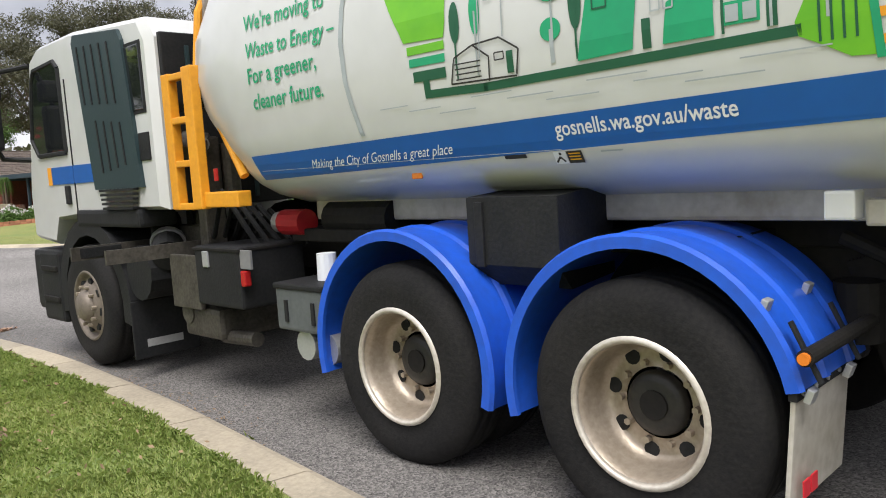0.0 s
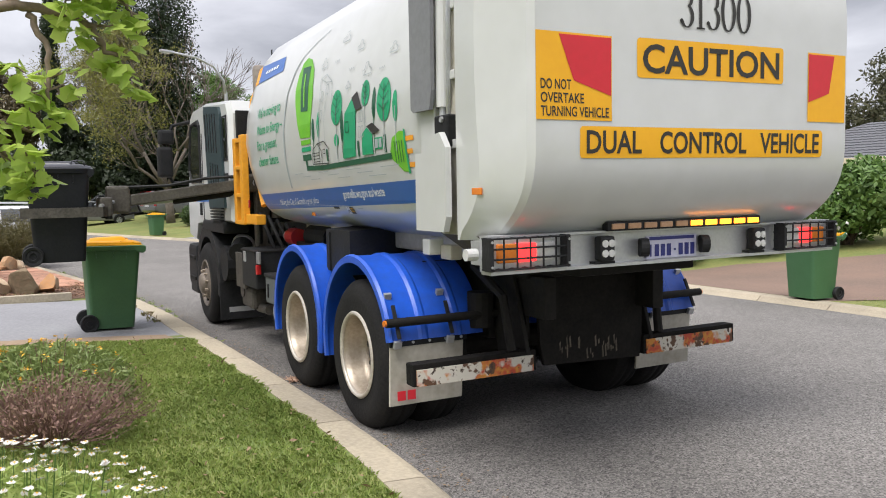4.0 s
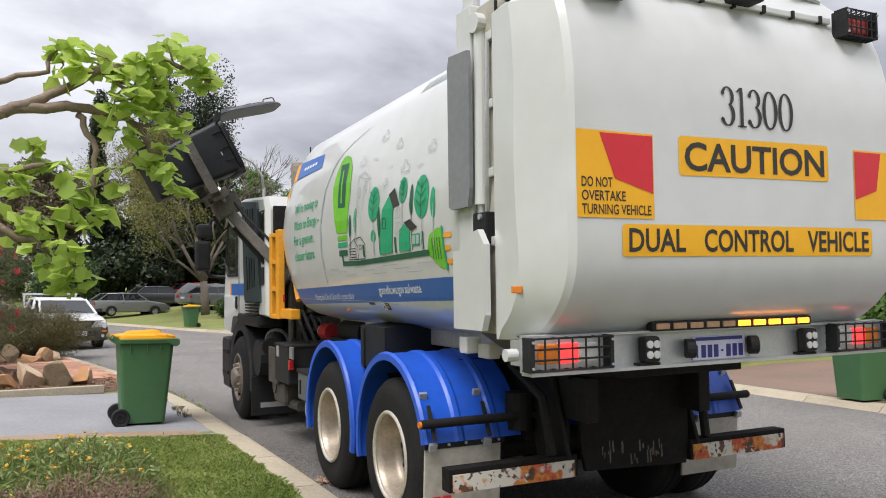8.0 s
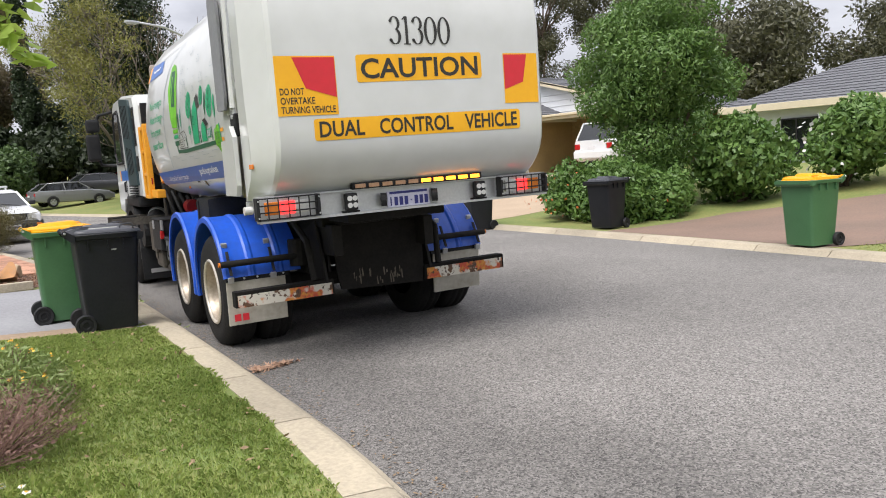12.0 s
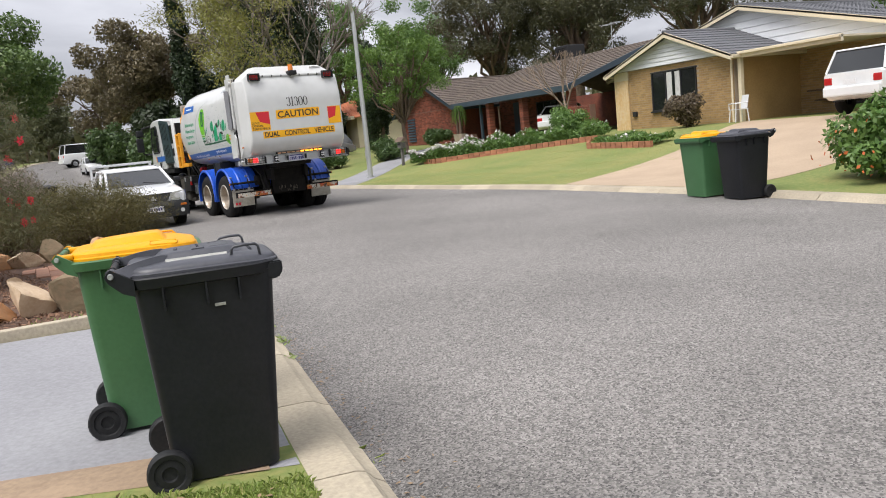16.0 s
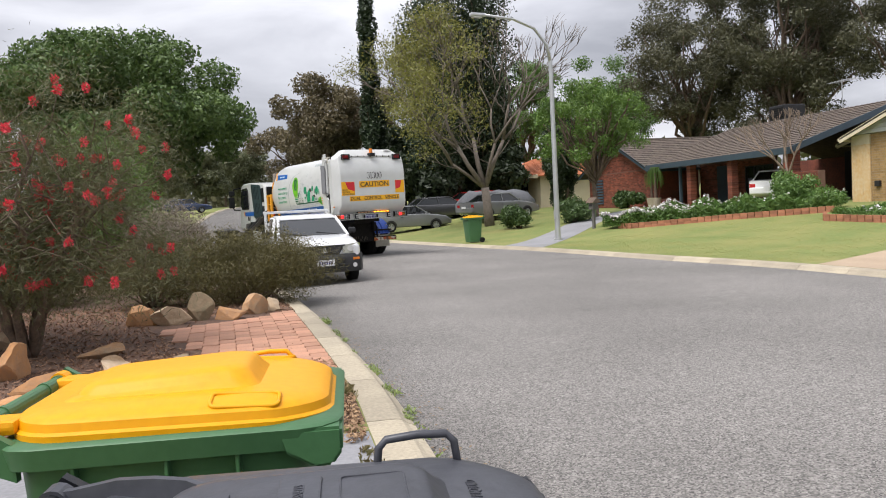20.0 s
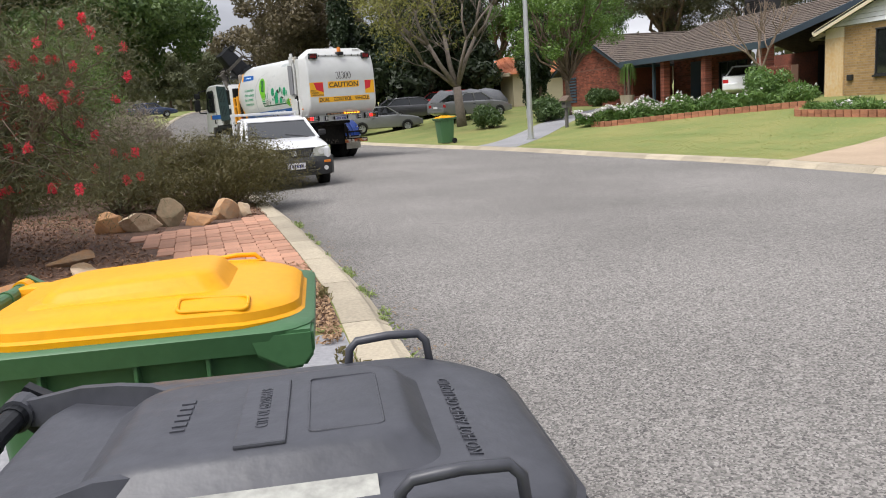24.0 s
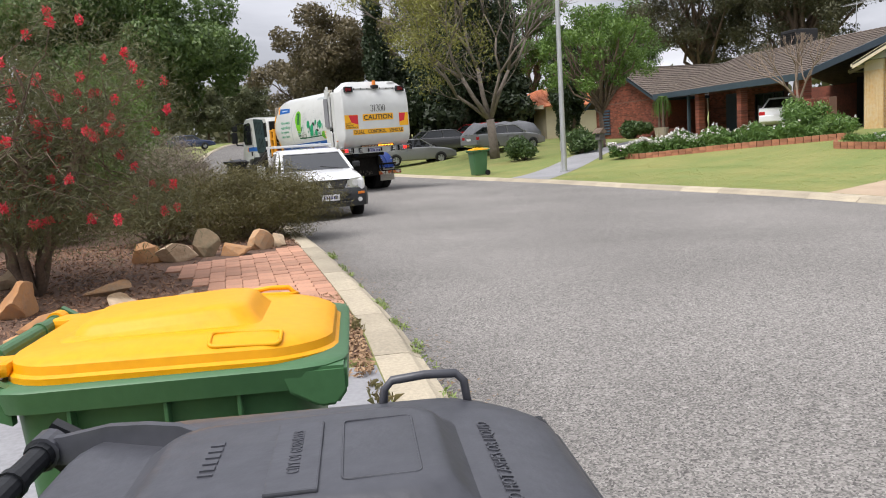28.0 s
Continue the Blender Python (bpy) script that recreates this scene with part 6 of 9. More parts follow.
def patch(name, label, category, outline, material, lift=0.006, steps=0.8):
    """A paved or planted area laid on the ground, cut so that it follows the slope."""
    bm = bmesh.new()
    bm.faces.new([bm.verts.new((x, y, 0)) for x, y in outline])
    for axis in (0, 1):
        lo, hi = min(v.co[axis] for v in bm.verts), max(v.co[axis] for v in bm.verts)
        p = lo + steps
        while p < hi:
            co, no = [0, 0, 0], [0, 0, 0]
            co[axis], no[axis] = p, 1
            bmesh.ops.bisect_plane(bm, geom=bm.verts[:] + bm.edges[:] + bm.faces[:], plane_co=co, plane_no=no)
            p += steps
    for v in bm.verts:
        v.co.z = height(v.co.x, v.co.y) + lift
    for f in bm.faces:
        if f.normal.z < 0:
            f.normal_flip()
    return tagged(part(name, bm, material), label, category, kind="structure")


def edge_line(rows, off, y0, y1, n):
    return [(along(rows, y0 + (y1 - y0) * k / n) + off, y0 + (y1 - y0) * k / n) for k in range(n + 1)]


# driveway slab, garden bed, brick strip
patch("driveway", "grey concrete driveway with a thin crack", "driveway", edge_line(NEAR_EDGE, -KERB_W - 0.01, 0.15, 4.55, 8) + [(-9, 4.4), (-9, 1.6), (-3.2, 0.9), (-1.6, 0.62)], DRIVE, 0.006)
patch("sandy_strip", "sandy stained strip between driveway and lawn", "driveway", [(-0.36, 0.17), (-1.6, 0.62), (-3.2, 0.9), (-9, 1.6), (-9, 1.95), (-3.2, 1.22), (-1.6, 0.93), (-0.75, 0.72), (-0.33, 0.6)], SANDSTRIP, 0.011)
patch("garden_bed", "brown mulched garden bed", "garden bed", edge_line(NEAR_EDGE, -KERB_W - 0.01, 4.72, 24, 20) + [(-12, 24), (-12, 4.72)], EARTH, 0.012)
bm = box(bmesh.new(), 0, 0, 0, 2.2, 0.12, 0.12, bevel=0.01)
for k in range(4):
    ek = part("garden_edging", bm.copy(), KERB)
    ek.matrix_world = pose(-1.62 - 2.22 * k, 4.60 - 0.05 * k, 0.13, 0, 0, 1)
    tagged(ek, "low concrete garden edging", "edging", "garden edging", "structure")
bm.free()

PAVED = patch("brick_strip", "red clay brick paving beside the kerb", "paving", edge_line(NEAR_EDGE, -KERB_W - 0.02, 6.3, 10.9, 8) + [(-1.75, 9.6), (-1.35, 8.2), (-0.7, 6.9)], EARTH, 0.016)


def paver_mesh():
    bm = box(bmesh.new(), 0, 0, 0, 0.1665, 0.2285, 0.05, bevel=0.004)
    me = bpy.data.meshes.new("paver")
    bm.to_mesh(me)
    bm.free()
    me.materials.append(BRICKPAVE)
    return me


# rocks
PALEROCK = surf("pale_stone", (0.52, 0.41, 0.29), (0.38, 0.27, 0.17), 4, 25, 0.9, 0.8, contrast=0.9, rand=0.2)
OCHREROCK = surf("ochre_stone", (0.50, 0.25, 0.10), (0.40, 0.235, 0.13), 4, 25, 0.9, 0.8, rand=0.2)
DARKROCK = surf("brown_stone", (0.26, 0.185, 0.115), (0.17, 0.14, 0.085), 4, 25, 0.9, 0.8, rand=0.2)


def rock(x, y, sx, sy, sz, rz, seed):
    rr = np.random.default_rng(seed)
    bm = bmesh.new()
    bmesh.ops.create_icosphere(bm, subdivisions=4, radius=1.0)
    cuts = [Vector(rr.normal(size=3) * (1, 1, 0.8)).normalized() for _ in range(15)]
    lim = rr.uniform(0.34, 0.66, 15)
    for v in bm.verts:
        for c, l in zip(cuts, lim):
            d = v.co.dot(c) - l
            if d > 0:
                v.co -= c * d
        v.co += v.normal * 0.05 * noise.noise(v.co * 2.2 + Vector((seed, 0, 0)))
        v.co = Vector((v.co.x * sx * 1.1, v.co.y * sy * 1.1, v.co.z * sz * 1.15))
    ob = part("rock", bm, (ROCK, PALEROCK, ROCK, OCHREROCK, PALEROCK, DARKROCK, OCHREROCK)[seed % 7])
    ob.matrix_world = pose(x, y, height(x, y) + sz * 0.42, 0, 0, rz)
    tagged(ob, "rough orange-brown sandstone garden rock", "rock", "garden rocks")


for k, (x, y, sx, sy, sz, rz) in enumerate([(-2.0, 10.4, 0.34, 0.26, 0.26, 20), (-1.6, 10.3, 0.26, 0.2, 0.22, -10), (-1.28, 10.6, 0.24, 0.18, 0.25, 40), (-0.92, 10.6, 0.28, 0.2, 0.18, 0), (-0.58, 11.0, 0.24, 0.2, 0.2, 30), (-0.28, 11.25, 0.18, 0.16, 0.18, -20), (-2.05, 8.0, 0.22, 0.18, 0.14, 10), (-1.9, 5.45, 0.40, 0.34, 0.2, 25), (-1.42, 5.55, 0.40, 0.32, 0.30, -15), (-1.0, 5.42, 0.34, 0.28, 0.28, 10), (-0.66, 5.6, 0.26, 0.22, 0.22, 50), (-0.95, 6.05, 0.3, 0.26, 0.26, 75), (-0.55, 6.1, 0.2, 0.16, 0.16, 20), (-2.5, 5.5, 0.3, 0.25, 0.2, 60), (-2.2, 6.3, 0.34, 0.28, 0.2, 5), (-3.1, 5.3, 0.3, 0.24, 0.18, 30), (-1.55, 6.4, 0.26, 0.2, 0.16, 70), (-2.7, 7.2, 0.3, 0.26, 0.22, 40), (-3.6, 6.0, 0.34, 0.3, 0.24, 0), (-3.3, 9.2, 0.3, 0.2, 0.2, 40)]):
    rock(x, y, sx, sy, sz, rz, k + 3)


def chips():
    """Bark chips over the bed and dead leaves along the gutter."""
    n = 17000
    x, y = RNG.uniform(-4.2, 0.1, n), RNG.uniform(4.8, 13, n)
    keep = (x < [along(NEAR_EDGE, v) - KERB_W for v in y]) & ~((x > -1.75 + (9.6 - y) * 0.3) & (y > 6.3) & (y < 10.9) & (RNG.random(n) > 0.06))
    x, y = x[keep], y[keep]
    z = np.array([height(a, b) for a, b in zip(x, y)]) + 0.022
    nor = RNG.normal(size=(len(x), 3)) * 0.5 + (0, 0, 1)
    ob = scatter("bark_chips", np.stack([x, y, z], 1), nor, 0.028, 0.3, leafy("chip_brown", (0.13, 0.07, 0.045), (0.34, 0.20, 0.125), 0.9, 0.05))
    tagged(ob, "brown bark chips and dead leaves on the bed", "mulch", kind="stuff")
    n = 1500
    y = RNG.uniform(4.3, 6.9, n)
    x = np.array([along(NEAR_EDGE, v) for v in y]) - KERB_W - 0.03 - np.abs(RNG.normal(size=n)) * 0.13
    ob = scatter("kerb_litter", np.stack([x, y, np.array([height(a, b) for a, b in zip(x, y)]) + 0.014 + 0.03 * RNG.random(n)], 1), RNG.normal(size=(n, 3)) * 0.6 + (0, 0, 1), 0.022, 0.35, leafy("kerb_leaf_brown", (0.20, 0.12, 0.07), (0.42, 0.28, 0.16), 0.9, 0.05))
    tagged(ob, "dry brown leaves heaped behind the kerb", "leaf litter", kind="stuff")
    n = 900
    y = RNG.uniform(-8, 12, n)
    x = np.array([along(NEAR_EDGE, v) for v in y]) + np.abs(RNG.normal(size=n)) * 0.12 + 0.02
    ob = scatter("gutter_litter", np.stack([x, y, np.full(n, 0.012)], 1), RNG.normal(size=(n, 3)) * 0.2 + (0, 0, 1), 0.014, 0.4, leafy("litter_brown", (0.16, 0.10, 0.06), (0.28, 0.20, 0.12), 0.9, 0.05))
    tagged(ob, "dry leaf litter along the gutter", "leaf litter", kind="stuff")


chips()


def bark_litter():
    """A swept drift of bark strips and dead leaves in the gutter."""
    n = 260
    u = RNG.random(n)
    p = np.stack([-0.12 + 0.32 * u + RNG.normal(size=n) * 0.035, -2.2 + RNG.normal(size=n) * 0.035 * (1.4 - u), np.full(n, 0.012) + RNG.random(n) * 0.02], 1)
    tagged(scatter("bark_litter", p, RNG.normal(size=(n, 3)) * 0.35 + (0, 0, 1), 0.035, 0.22, leafy("bark_strip", (0.30, 0.17, 0.11), (0.50, 0.34, 0.24), 0.9, 0.05)), "drift of pinkish bark strips in the gutter", "leaf litter", kind="stuff")


bark_litter()


def gutter_weeds():
    """Tufts of weed rooted between kerb and road, and along the garden edging."""
    t = thing("gutter_weeds", "small green weeds along the kerb joint", "weeds", kind="stuff")
    pos = []
    for _ in range(40):
        y = RNG.uniform(0.9, 10.5)
        if 1.4 < y < 2.2 or RNG.random() < 0.25:
            continue
        x = along(NEAR_EDGE, y) + RNG.uniform(-0.01, 0.05)
        k = RNG.integers(8, 40)
        pos.append(np.array((x, y, 0.01)) + np.abs(RNG.normal(size=(k, 3))) * (0.0, 0.0, 0.022) + RNG.normal(size=(k, 3)) * (0.022, 0.06, 0.0))
    for _ in range(36):
        x, y = RNG.uniform(-3.6, -0.7), 5.0 + RNG.normal() * 0.03
        k = RNG.integers(6, 30)
        pos.append(np.array((x, y - 0.10, height(x, y) + 0.005)) + np.abs(RNG.normal(size=(k, 3))) * (0, 0, 0.03) + RNG.normal(size=(k, 3)) * (0.06, 0.02, 0))
    p = np.concatenate(pos)
    scatter("foliage", p, RNG.normal(size=(len(p), 3)), 0.022, 0.28, LEAF_MEADOW, t)


gutter_weeds()


def verge_litter():
    """Dead leaves scattered over the lawn."""
    n = 700
    x, y = RNG.uniform(-4.2, -0.4, n), RNG.uniform(-8, 0.4, n)
    ok = np.array([a < along(NEAR_EDGE, b) - 0.15 for a, b in zip(x, y)])
    p = np.stack([x, y, np.array([height(a, b) for a, b in zip(x, y)]) + 0.03], 1)[ok]
    tagged(scatter("dead_leaves", p, RNG.normal(size=(len(p), 3)) * 0.5 + (0, 0, 1), 0.022, 0.4, leafy("dead_leaf_tan", (0.34, 0.24, 0.13), (0.20, 0.13, 0.08), 0.8, 0.1)), "dead tan leaves strewn over the lawn", "leaf litter", kind="stuff")


verge_litter()


def blades(name, label, x0, x1, y0, y1, n, length, keep, mat=GRASS, category="grass"):
    x, y = RNG.uniform(x0, x1, n), RNG.uniform(y0, y1, n)
    ok = np.array([keep(a, b) for a, b in zip(x, y)])
    x, y = x[ok], y[ok]
    z = np.array([height(a, b) for a, b in zip(x, y)])
    m = len(x)
    ang, lean_ = RNG.uniform(0, 6.28, m), RNG.uniform(0.1, 0.9, m)
    tuft = 0.75 + 0.5 * np.sin(x * 5.1 + np.sin(y * 3.3) * 2) * np.sin(y * 4.3)
    ln = length * RNG.uniform(0.5, 1.3, m) * (0.6 + 0.5 * tuft)
    dx, dy = np.cos(ang), np.sin(ang)
    w = 0.0021 if length < 0.06 else 0.0035
    base = np.stack([x, y, z - 0.005], 1)
    side = np.stack([-dy, dx, 0 * dx], 1) * w
    mid = base + np.stack([dx * ln * lean_ * 0.3, dy * ln * lean_ * 0.3, ln * 0.6], 1)
    tip = base + np.stack([dx * ln * lean_, dy * ln * lean_, ln * (1.05 - 0.5 * lean_)], 1)
    v = np.stack([base - side, base + side, mid + side * 0.8, tip, mid - side * 0.8], 1).reshape(-1, 3)
    me = bpy.data.meshes.new(name)
    me.vertices.add(5 * m)
    me.vertices.foreach_set("co", v.ravel())
    me.loops.add(5 * m)
    me.loops.foreach_set("vertex_index", np.arange(5 * m))
    me.polygons.add(m)
    me.polygons.foreach_set("loop_start", np.arange(0, 5 * m, 5))
    me.materials.append(mat)
    me.update(calc_edges=True)
    return tagged(new(name, me), label, category, kind="stuff")


def on_verge(x, y):
    return x < along(NEAR_EDGE, y) - KERB_W - 0.02 + 0.05 * math.sin(y * 9) * math.sin(y * 3.7) and y < 0.03 + max(0.0, (-0.45 - x)) * 0.42


blades("grass", "short green lawn of the verge", -4.9, -0.2, -11.0, 0.9, 275000, 0.042, lambda x, y: on_verge(x, y) and x > -4.4 + 0.28 * math.sin(y * 1.7) + 0.2 * math.sin(y * 4.3 + x * 3) and y > -10.4 + 0.3 * math.sin(x * 2.3) + 0.2 * math.sin(x * 7))
blades("grass", "lawn further along the verge", -9.5, -4.5, -9, 2.0, 30000, 0.045, on_verge)
blades("grass", "weeds in the gutter", -1.3, 0.75, -8, 11, 9000, 0.08, lambda x, y: abs(x - along(NEAR_EDGE, y) - 0.02) < 0.05 and math.sin(y * 2.9) + math.sin(y * 7.1) > 0.7)
blades("grass", "weeds along the back of the kerb", -0.6, 0.4, 1.6, 6.4, 5000, 0.08, lambda x, y: abs(x - along(NEAR_EDGE, y) + KERB_W + 0.06) < 0.07 and math.sin(y * 3.7) + math.sin(y * 8.3) > 0.4, LEAF_TAN)
blades("grass", "lawn before the brick houses", 8.3, 19, 12.4, 24, 60000, 0.022, lambda x, y: x > along(FAR_EDGE, y) + KERB_W + 0.02 and x < 17.5 - max(0, (y - 19)) * 0.5, LAWN)
blades("grass", "lawn by the brown driveway", 8.0, 14, -9, -2.6, 22000, 0.025, lambda x, y: x > along(FAR_EDGE, y) + KERB_W + 0.02, LAWN)


def daisy_bed():
    t = thing("daisy_plant", "low green plant covered with small white daisies", "flowers", pose(-2.68, -4.9, 0.1))
    n = 6500
    r, a = np.sqrt(RNG.random(n)), RNG.uniform(0, 6.28, n)
    x, y = r * np.cos(a) * 0.62, r * np.sin(a) * 1.0
    z = 0.02 + RNG.random(n) * 0.24 * (1 - r * r * 0.6)
    scatter("foliage", np.stack([x, y, z], 1), RNG.normal(size=(n, 3)), 0.045, 0.14, GRASS, t)
    n = 380
    r, a = np.sqrt(RNG.random(n)), RNG.uniform(0, 6.28, n)
    c = np.stack([r * np.cos(a) * 0.66, r * np.sin(a) * 1.05, 0.14 + 0.22 * (1 - r * r * 0.6) + RNG.random(n) * 0.04], 1)
    tilt = RNG.normal(size=(n, 3)) * 0.45 + (0, 0, 1)
    pet, nor = [], []
    for k in range(n):
        for j in range(6):
            q = 6.28 * j / 6
            pet.append(c[k] + np.array([math.cos(q), math.sin(q), 0]) * 0.010)
            nor.append(tilt[k])
    scatter("blossom", np.array(pet), np.array(nor), 0.0095, 0.55, PETALW, t)
    scatter("flower_eye", c + (0, 0, 0.004), tilt, 0.006, 1.0, PETALY, t)
    bm = bmesh.new()
    for k in range(0, n, 3):
        tube(bm, [(c[k][0] * 0.9, c[k][1] * 0.9, 0), tuple(c[k])], 0.0018, 4)
    part("stem", bm, LEAF_MID, t)


daisy_bed()


def flower_bush(x, y, rx, ry, h, n, label):
    t = thing("flower_bush", label, "bush", pose(x, y, height(x, y)))
    r, a = np.sqrt(RNG.random(n)), RNG.uniform(0, 6.28, n)
    px, py = r * np.cos(a) * rx, r * np.sin(a) * ry
    pz = RNG.random(n) ** 0.7 * h * (1 - 0.55 * r * r)
    scatter("foliage", np.stack([px, py, pz], 1), np.stack([px, py, pz * 0 + 0.2], 1) + RNG.normal(size=(n, 3)), 0.04, 0.16, LEAF_MEADOW, t)
    m = 40
    r, a = np.sqrt(RNG.random(m)), RNG.uniform(0, 6.28, m)
    c = np.stack([r * np.cos(a) * rx, r * np.sin(a) * ry, h * (1 - 0.5 * r * r) + 0.02], 1)
    c5 = np.repeat(c, 6, 0) + RNG.normal(size=(m * 6, 3)) * 0.008
    scatter("blossom", c5, RNG.normal(size=(m * 6, 3)) * 0.4 + (0, 0, 1), 0.013, 0.6, PETALY, t)
    bm = bmesh.new()
    for _ in range(60):
        q, s = RNG.uniform(0, 6.28), math.sqrt(RNG.random())
        e = (math.cos(q) * rx * s, math.sin(q) * ry * s, h * (1 - 0.55 * s * s))
        tube(bm, [(e[0] * 0.4, e[1] * 0.4, 0), (e[0] * 0.8, e[1] * 0.8, e[2] * 0.6), e], 0.003, 4)
    part("stem", bm, DRYGRASS, t)
    return t


flower_bush(-1.98, -2.15, 0.55, 0.72, 0.42, 5200, "green bush with small orange flowers on the verge")
flower_bush(-2.45, -2.1, 0.6, 0.7, 0.36, 4200, "green bush with orange flowers beside the path")
flower_bush(-3.5, -1.7, 0.7, 0.7, 0.4, 3600, "green bush with orange flowers behind the others")


def dry_bush(x, y, rx, h):
    t = thing("dry_bush", "spent brown and purple stalky bush", "bush", pose(x, y, height(x, y)))
    bm = bmesh.new()
    for _ in range(420):
        q, s = RNG.uniform(0, 6.28), math.sqrt(RNG.random())
        e = np.array((math.cos(q) * rx * s, math.sin(q) * rx * s, h * (1 - 0.5 * s * s) * RNG.uniform(0.6, 1.1)))
        tube(bm, [(e[0] * 0.3, e[1] * 0.3, 0), tuple(e * (0.75, 0.75, 0.6) + RNG.normal(size=3) * 0.01), tuple(e)], 0.003, 3, 0.0012)
    part("stalk", bm, DRYGRASS, t)
    n = 2600
    pos, nor = clumps([(0, 0, h * 0.45)], [(rx * 0.9, rx * 0.9, h * 0.45)], n, 0.2)
    scatter("foliage", pos, nor, 0.014, 0.4, DRYGRASS, t)


dry_bush(-2.15, -3.25, 0.62, 0.42)
dry_bush(-2.75, -6.9, 0.5, 0.3)


def overhang():
    """The pruned tree on the verge: bare thick limbs with tufts of fresh leaves at their ends."""
    t = thing("mulberry_tree", "pruned street tree with crooked limbs and fresh lime leaves", "tree", pose(-4.6, -3.2, height(-4.6, -3.2) - 0.03))
    bm = bmesh.new()
    limb(bm, (0, 0, 0), (0.1, -0.1, 1.25), 0.16, 0.13, 0.05)
    part("trunk", bm, PALEBARK, t, smooth=True)
    tips = []
    bm = bmesh.new()
    fork = (1.95, -0.40, 2.38)
    ways = [(((0.1, -0.1, 1.2), (1.1, -0.3, 1.95), fork, (2.25, -0.40, 2.47), (2.51, -0.42, 2.46), (2.65, -0.40, 2.41), (2.76, -0.38, 2.26), (2.86, -0.36, 2.14)), 0.042, 0.55),
            ((fork, (2.2, -0.42, 2.52), (2.45, -0.45, 2.69), (2.64, -0.42, 2.78), (2.80, -0.40, 2.82), (2.94, -0.38, 2.80), (3.06, -0.36, 2.74)), 0.030, 0.35),
            (((2.31, -0.40, 2.45), (2.40, -0.44, 2.28), (2.42, -0.46, 2.14), (2.41, -0.45, 1.96)), 0.020, 0.75),
            (((1.5, -0.35, 2.18), (1.9, -0.38, 2.55), (2.16, -0.40, 2.65), (2.20, -0.42, 2.76)), 0.022, 0.9),
            (((0.1, -0.1, 1.2), (1.2, -0.4, 1.62), (1.9, -0.45, 1.82), (2.12, -0.42, 1.86), (2.38, -0.40, 1.82)), 0.034, 0.62),
            (((1.9, -0.45, 1.82), (2.10, -0.50, 1.70), (2.28, -0.46, 1.64), (2.36, -0.44, 1.60)), 0.022, 0.3),
            (((1.2, -0.4, 1.62), (1.8, -0.40, 2.05), (2.11, -0.40, 2.12), (2.24, -0.40, 2.16)), 0.026, 0.5),
            (((2.64, -0.42, 2.78), (2.72, -0.36, 2.66), (2.80, -0.34, 2.58), (2.92, -0.33, 2.52)), 0.014, 0.1),
            (((2.45, -0.45, 2.69), (2.52, -0.50, 2.60), (2.60, -0.52, 2.55)), 0.014, 0.1),
            (((0.1, -0.1, 1.2), (-0.4, 0.4, 2.1), (-0.9, 0.7, 2.6), (-1.2, 1.0, 2.9)), 0.05, 0.6),
            (((0.1, -0.1, 1.2), (-0.2, -0.8, 2.1), (-0.5, -1.5, 2.5), (-0.7, -2.0, 2.7)), 0.05, 0.6)]
    for w, r, bare in ways:
        pts = []
        for a, b in zip(w, w[1:]):
            for k in range(4):
                pts.append(np.array(a) + (np.array(b) - np.array(a)) * k / 4 + RNG.normal(size=3) * 0.012)
        pts.append(np.array(w[-1]))
        tube(bm, pts, r, 8, 0.009)
        for j in range(int(bare * len(pts)), len(pts)):
            for _ in range(1):
                d = RNG.normal(size=3) * (0.8, 1.2, 0.9) + (0.1, 0, 0.05)
                e = pts[j] + d / np.linalg.norm(d) * RNG.uniform(0.05, 0.16)
                tube(bm, [pts[j], (pts[j] + e) / 2 + RNG.normal(size=3) * 0.015, e], 0.007, 5, 0.003)
                tips.append(e)
        tips.append(pts[-1])
    part("branchwork", bm, PALEBARK, t, smooth=True)
    tips = np.array(tips)
    # lobed leaves in tufts: each leaf a folded five-point blade
    vs, fs = [], []
    for tip in tips:
        for _ in range(RNG.integers(4, 8)):
            c = tip + RNG.normal(size=3) * 0.03
            if c[0] > 3.1:
                continue
            d = RNG.normal(size=3) * (1, 1, 0.4) + (0, 0, -0.55)
            d /= np.linalg.norm(d)
            s_ = np.cross(d, RNG.normal(size=3) * 0.5 + (0, 0, 1))
            s_ /= np.linalg.norm(s_)
            nn = np.cross(d, s_)
            L = RNG.uniform(0.06, 0.12)
            k = len(vs)
            for a, b, q in ((0, 0, 0), (0.25, 0.42, 0.10), (0.55, 0.33, 0.06), (0.62, 0.5, 0.10), (1.0, 0, -0.05), (0.62, -0.5, 0.10), (0.55, -0.33, 0.06), (0.25, -0.42, 0.10)):
                vs.append(tuple(c + d * a * L * 1.15 + s_ * b * L * 1.1 + nn * q * L))
            fs += [(k, k + 1, k + 2, k + 4), (k + 2, k + 3, k + 4), (k, k + 4, k + 6, k + 7), (k + 4, k + 5, k + 6)]
    me = bpy.data.meshes.new("foliage")
    me.from_pydata(vs, [], fs)
    me.materials.append(LEAF_LIME)
    ob = new("foliage", me)
    ob.parent = t


overhang()


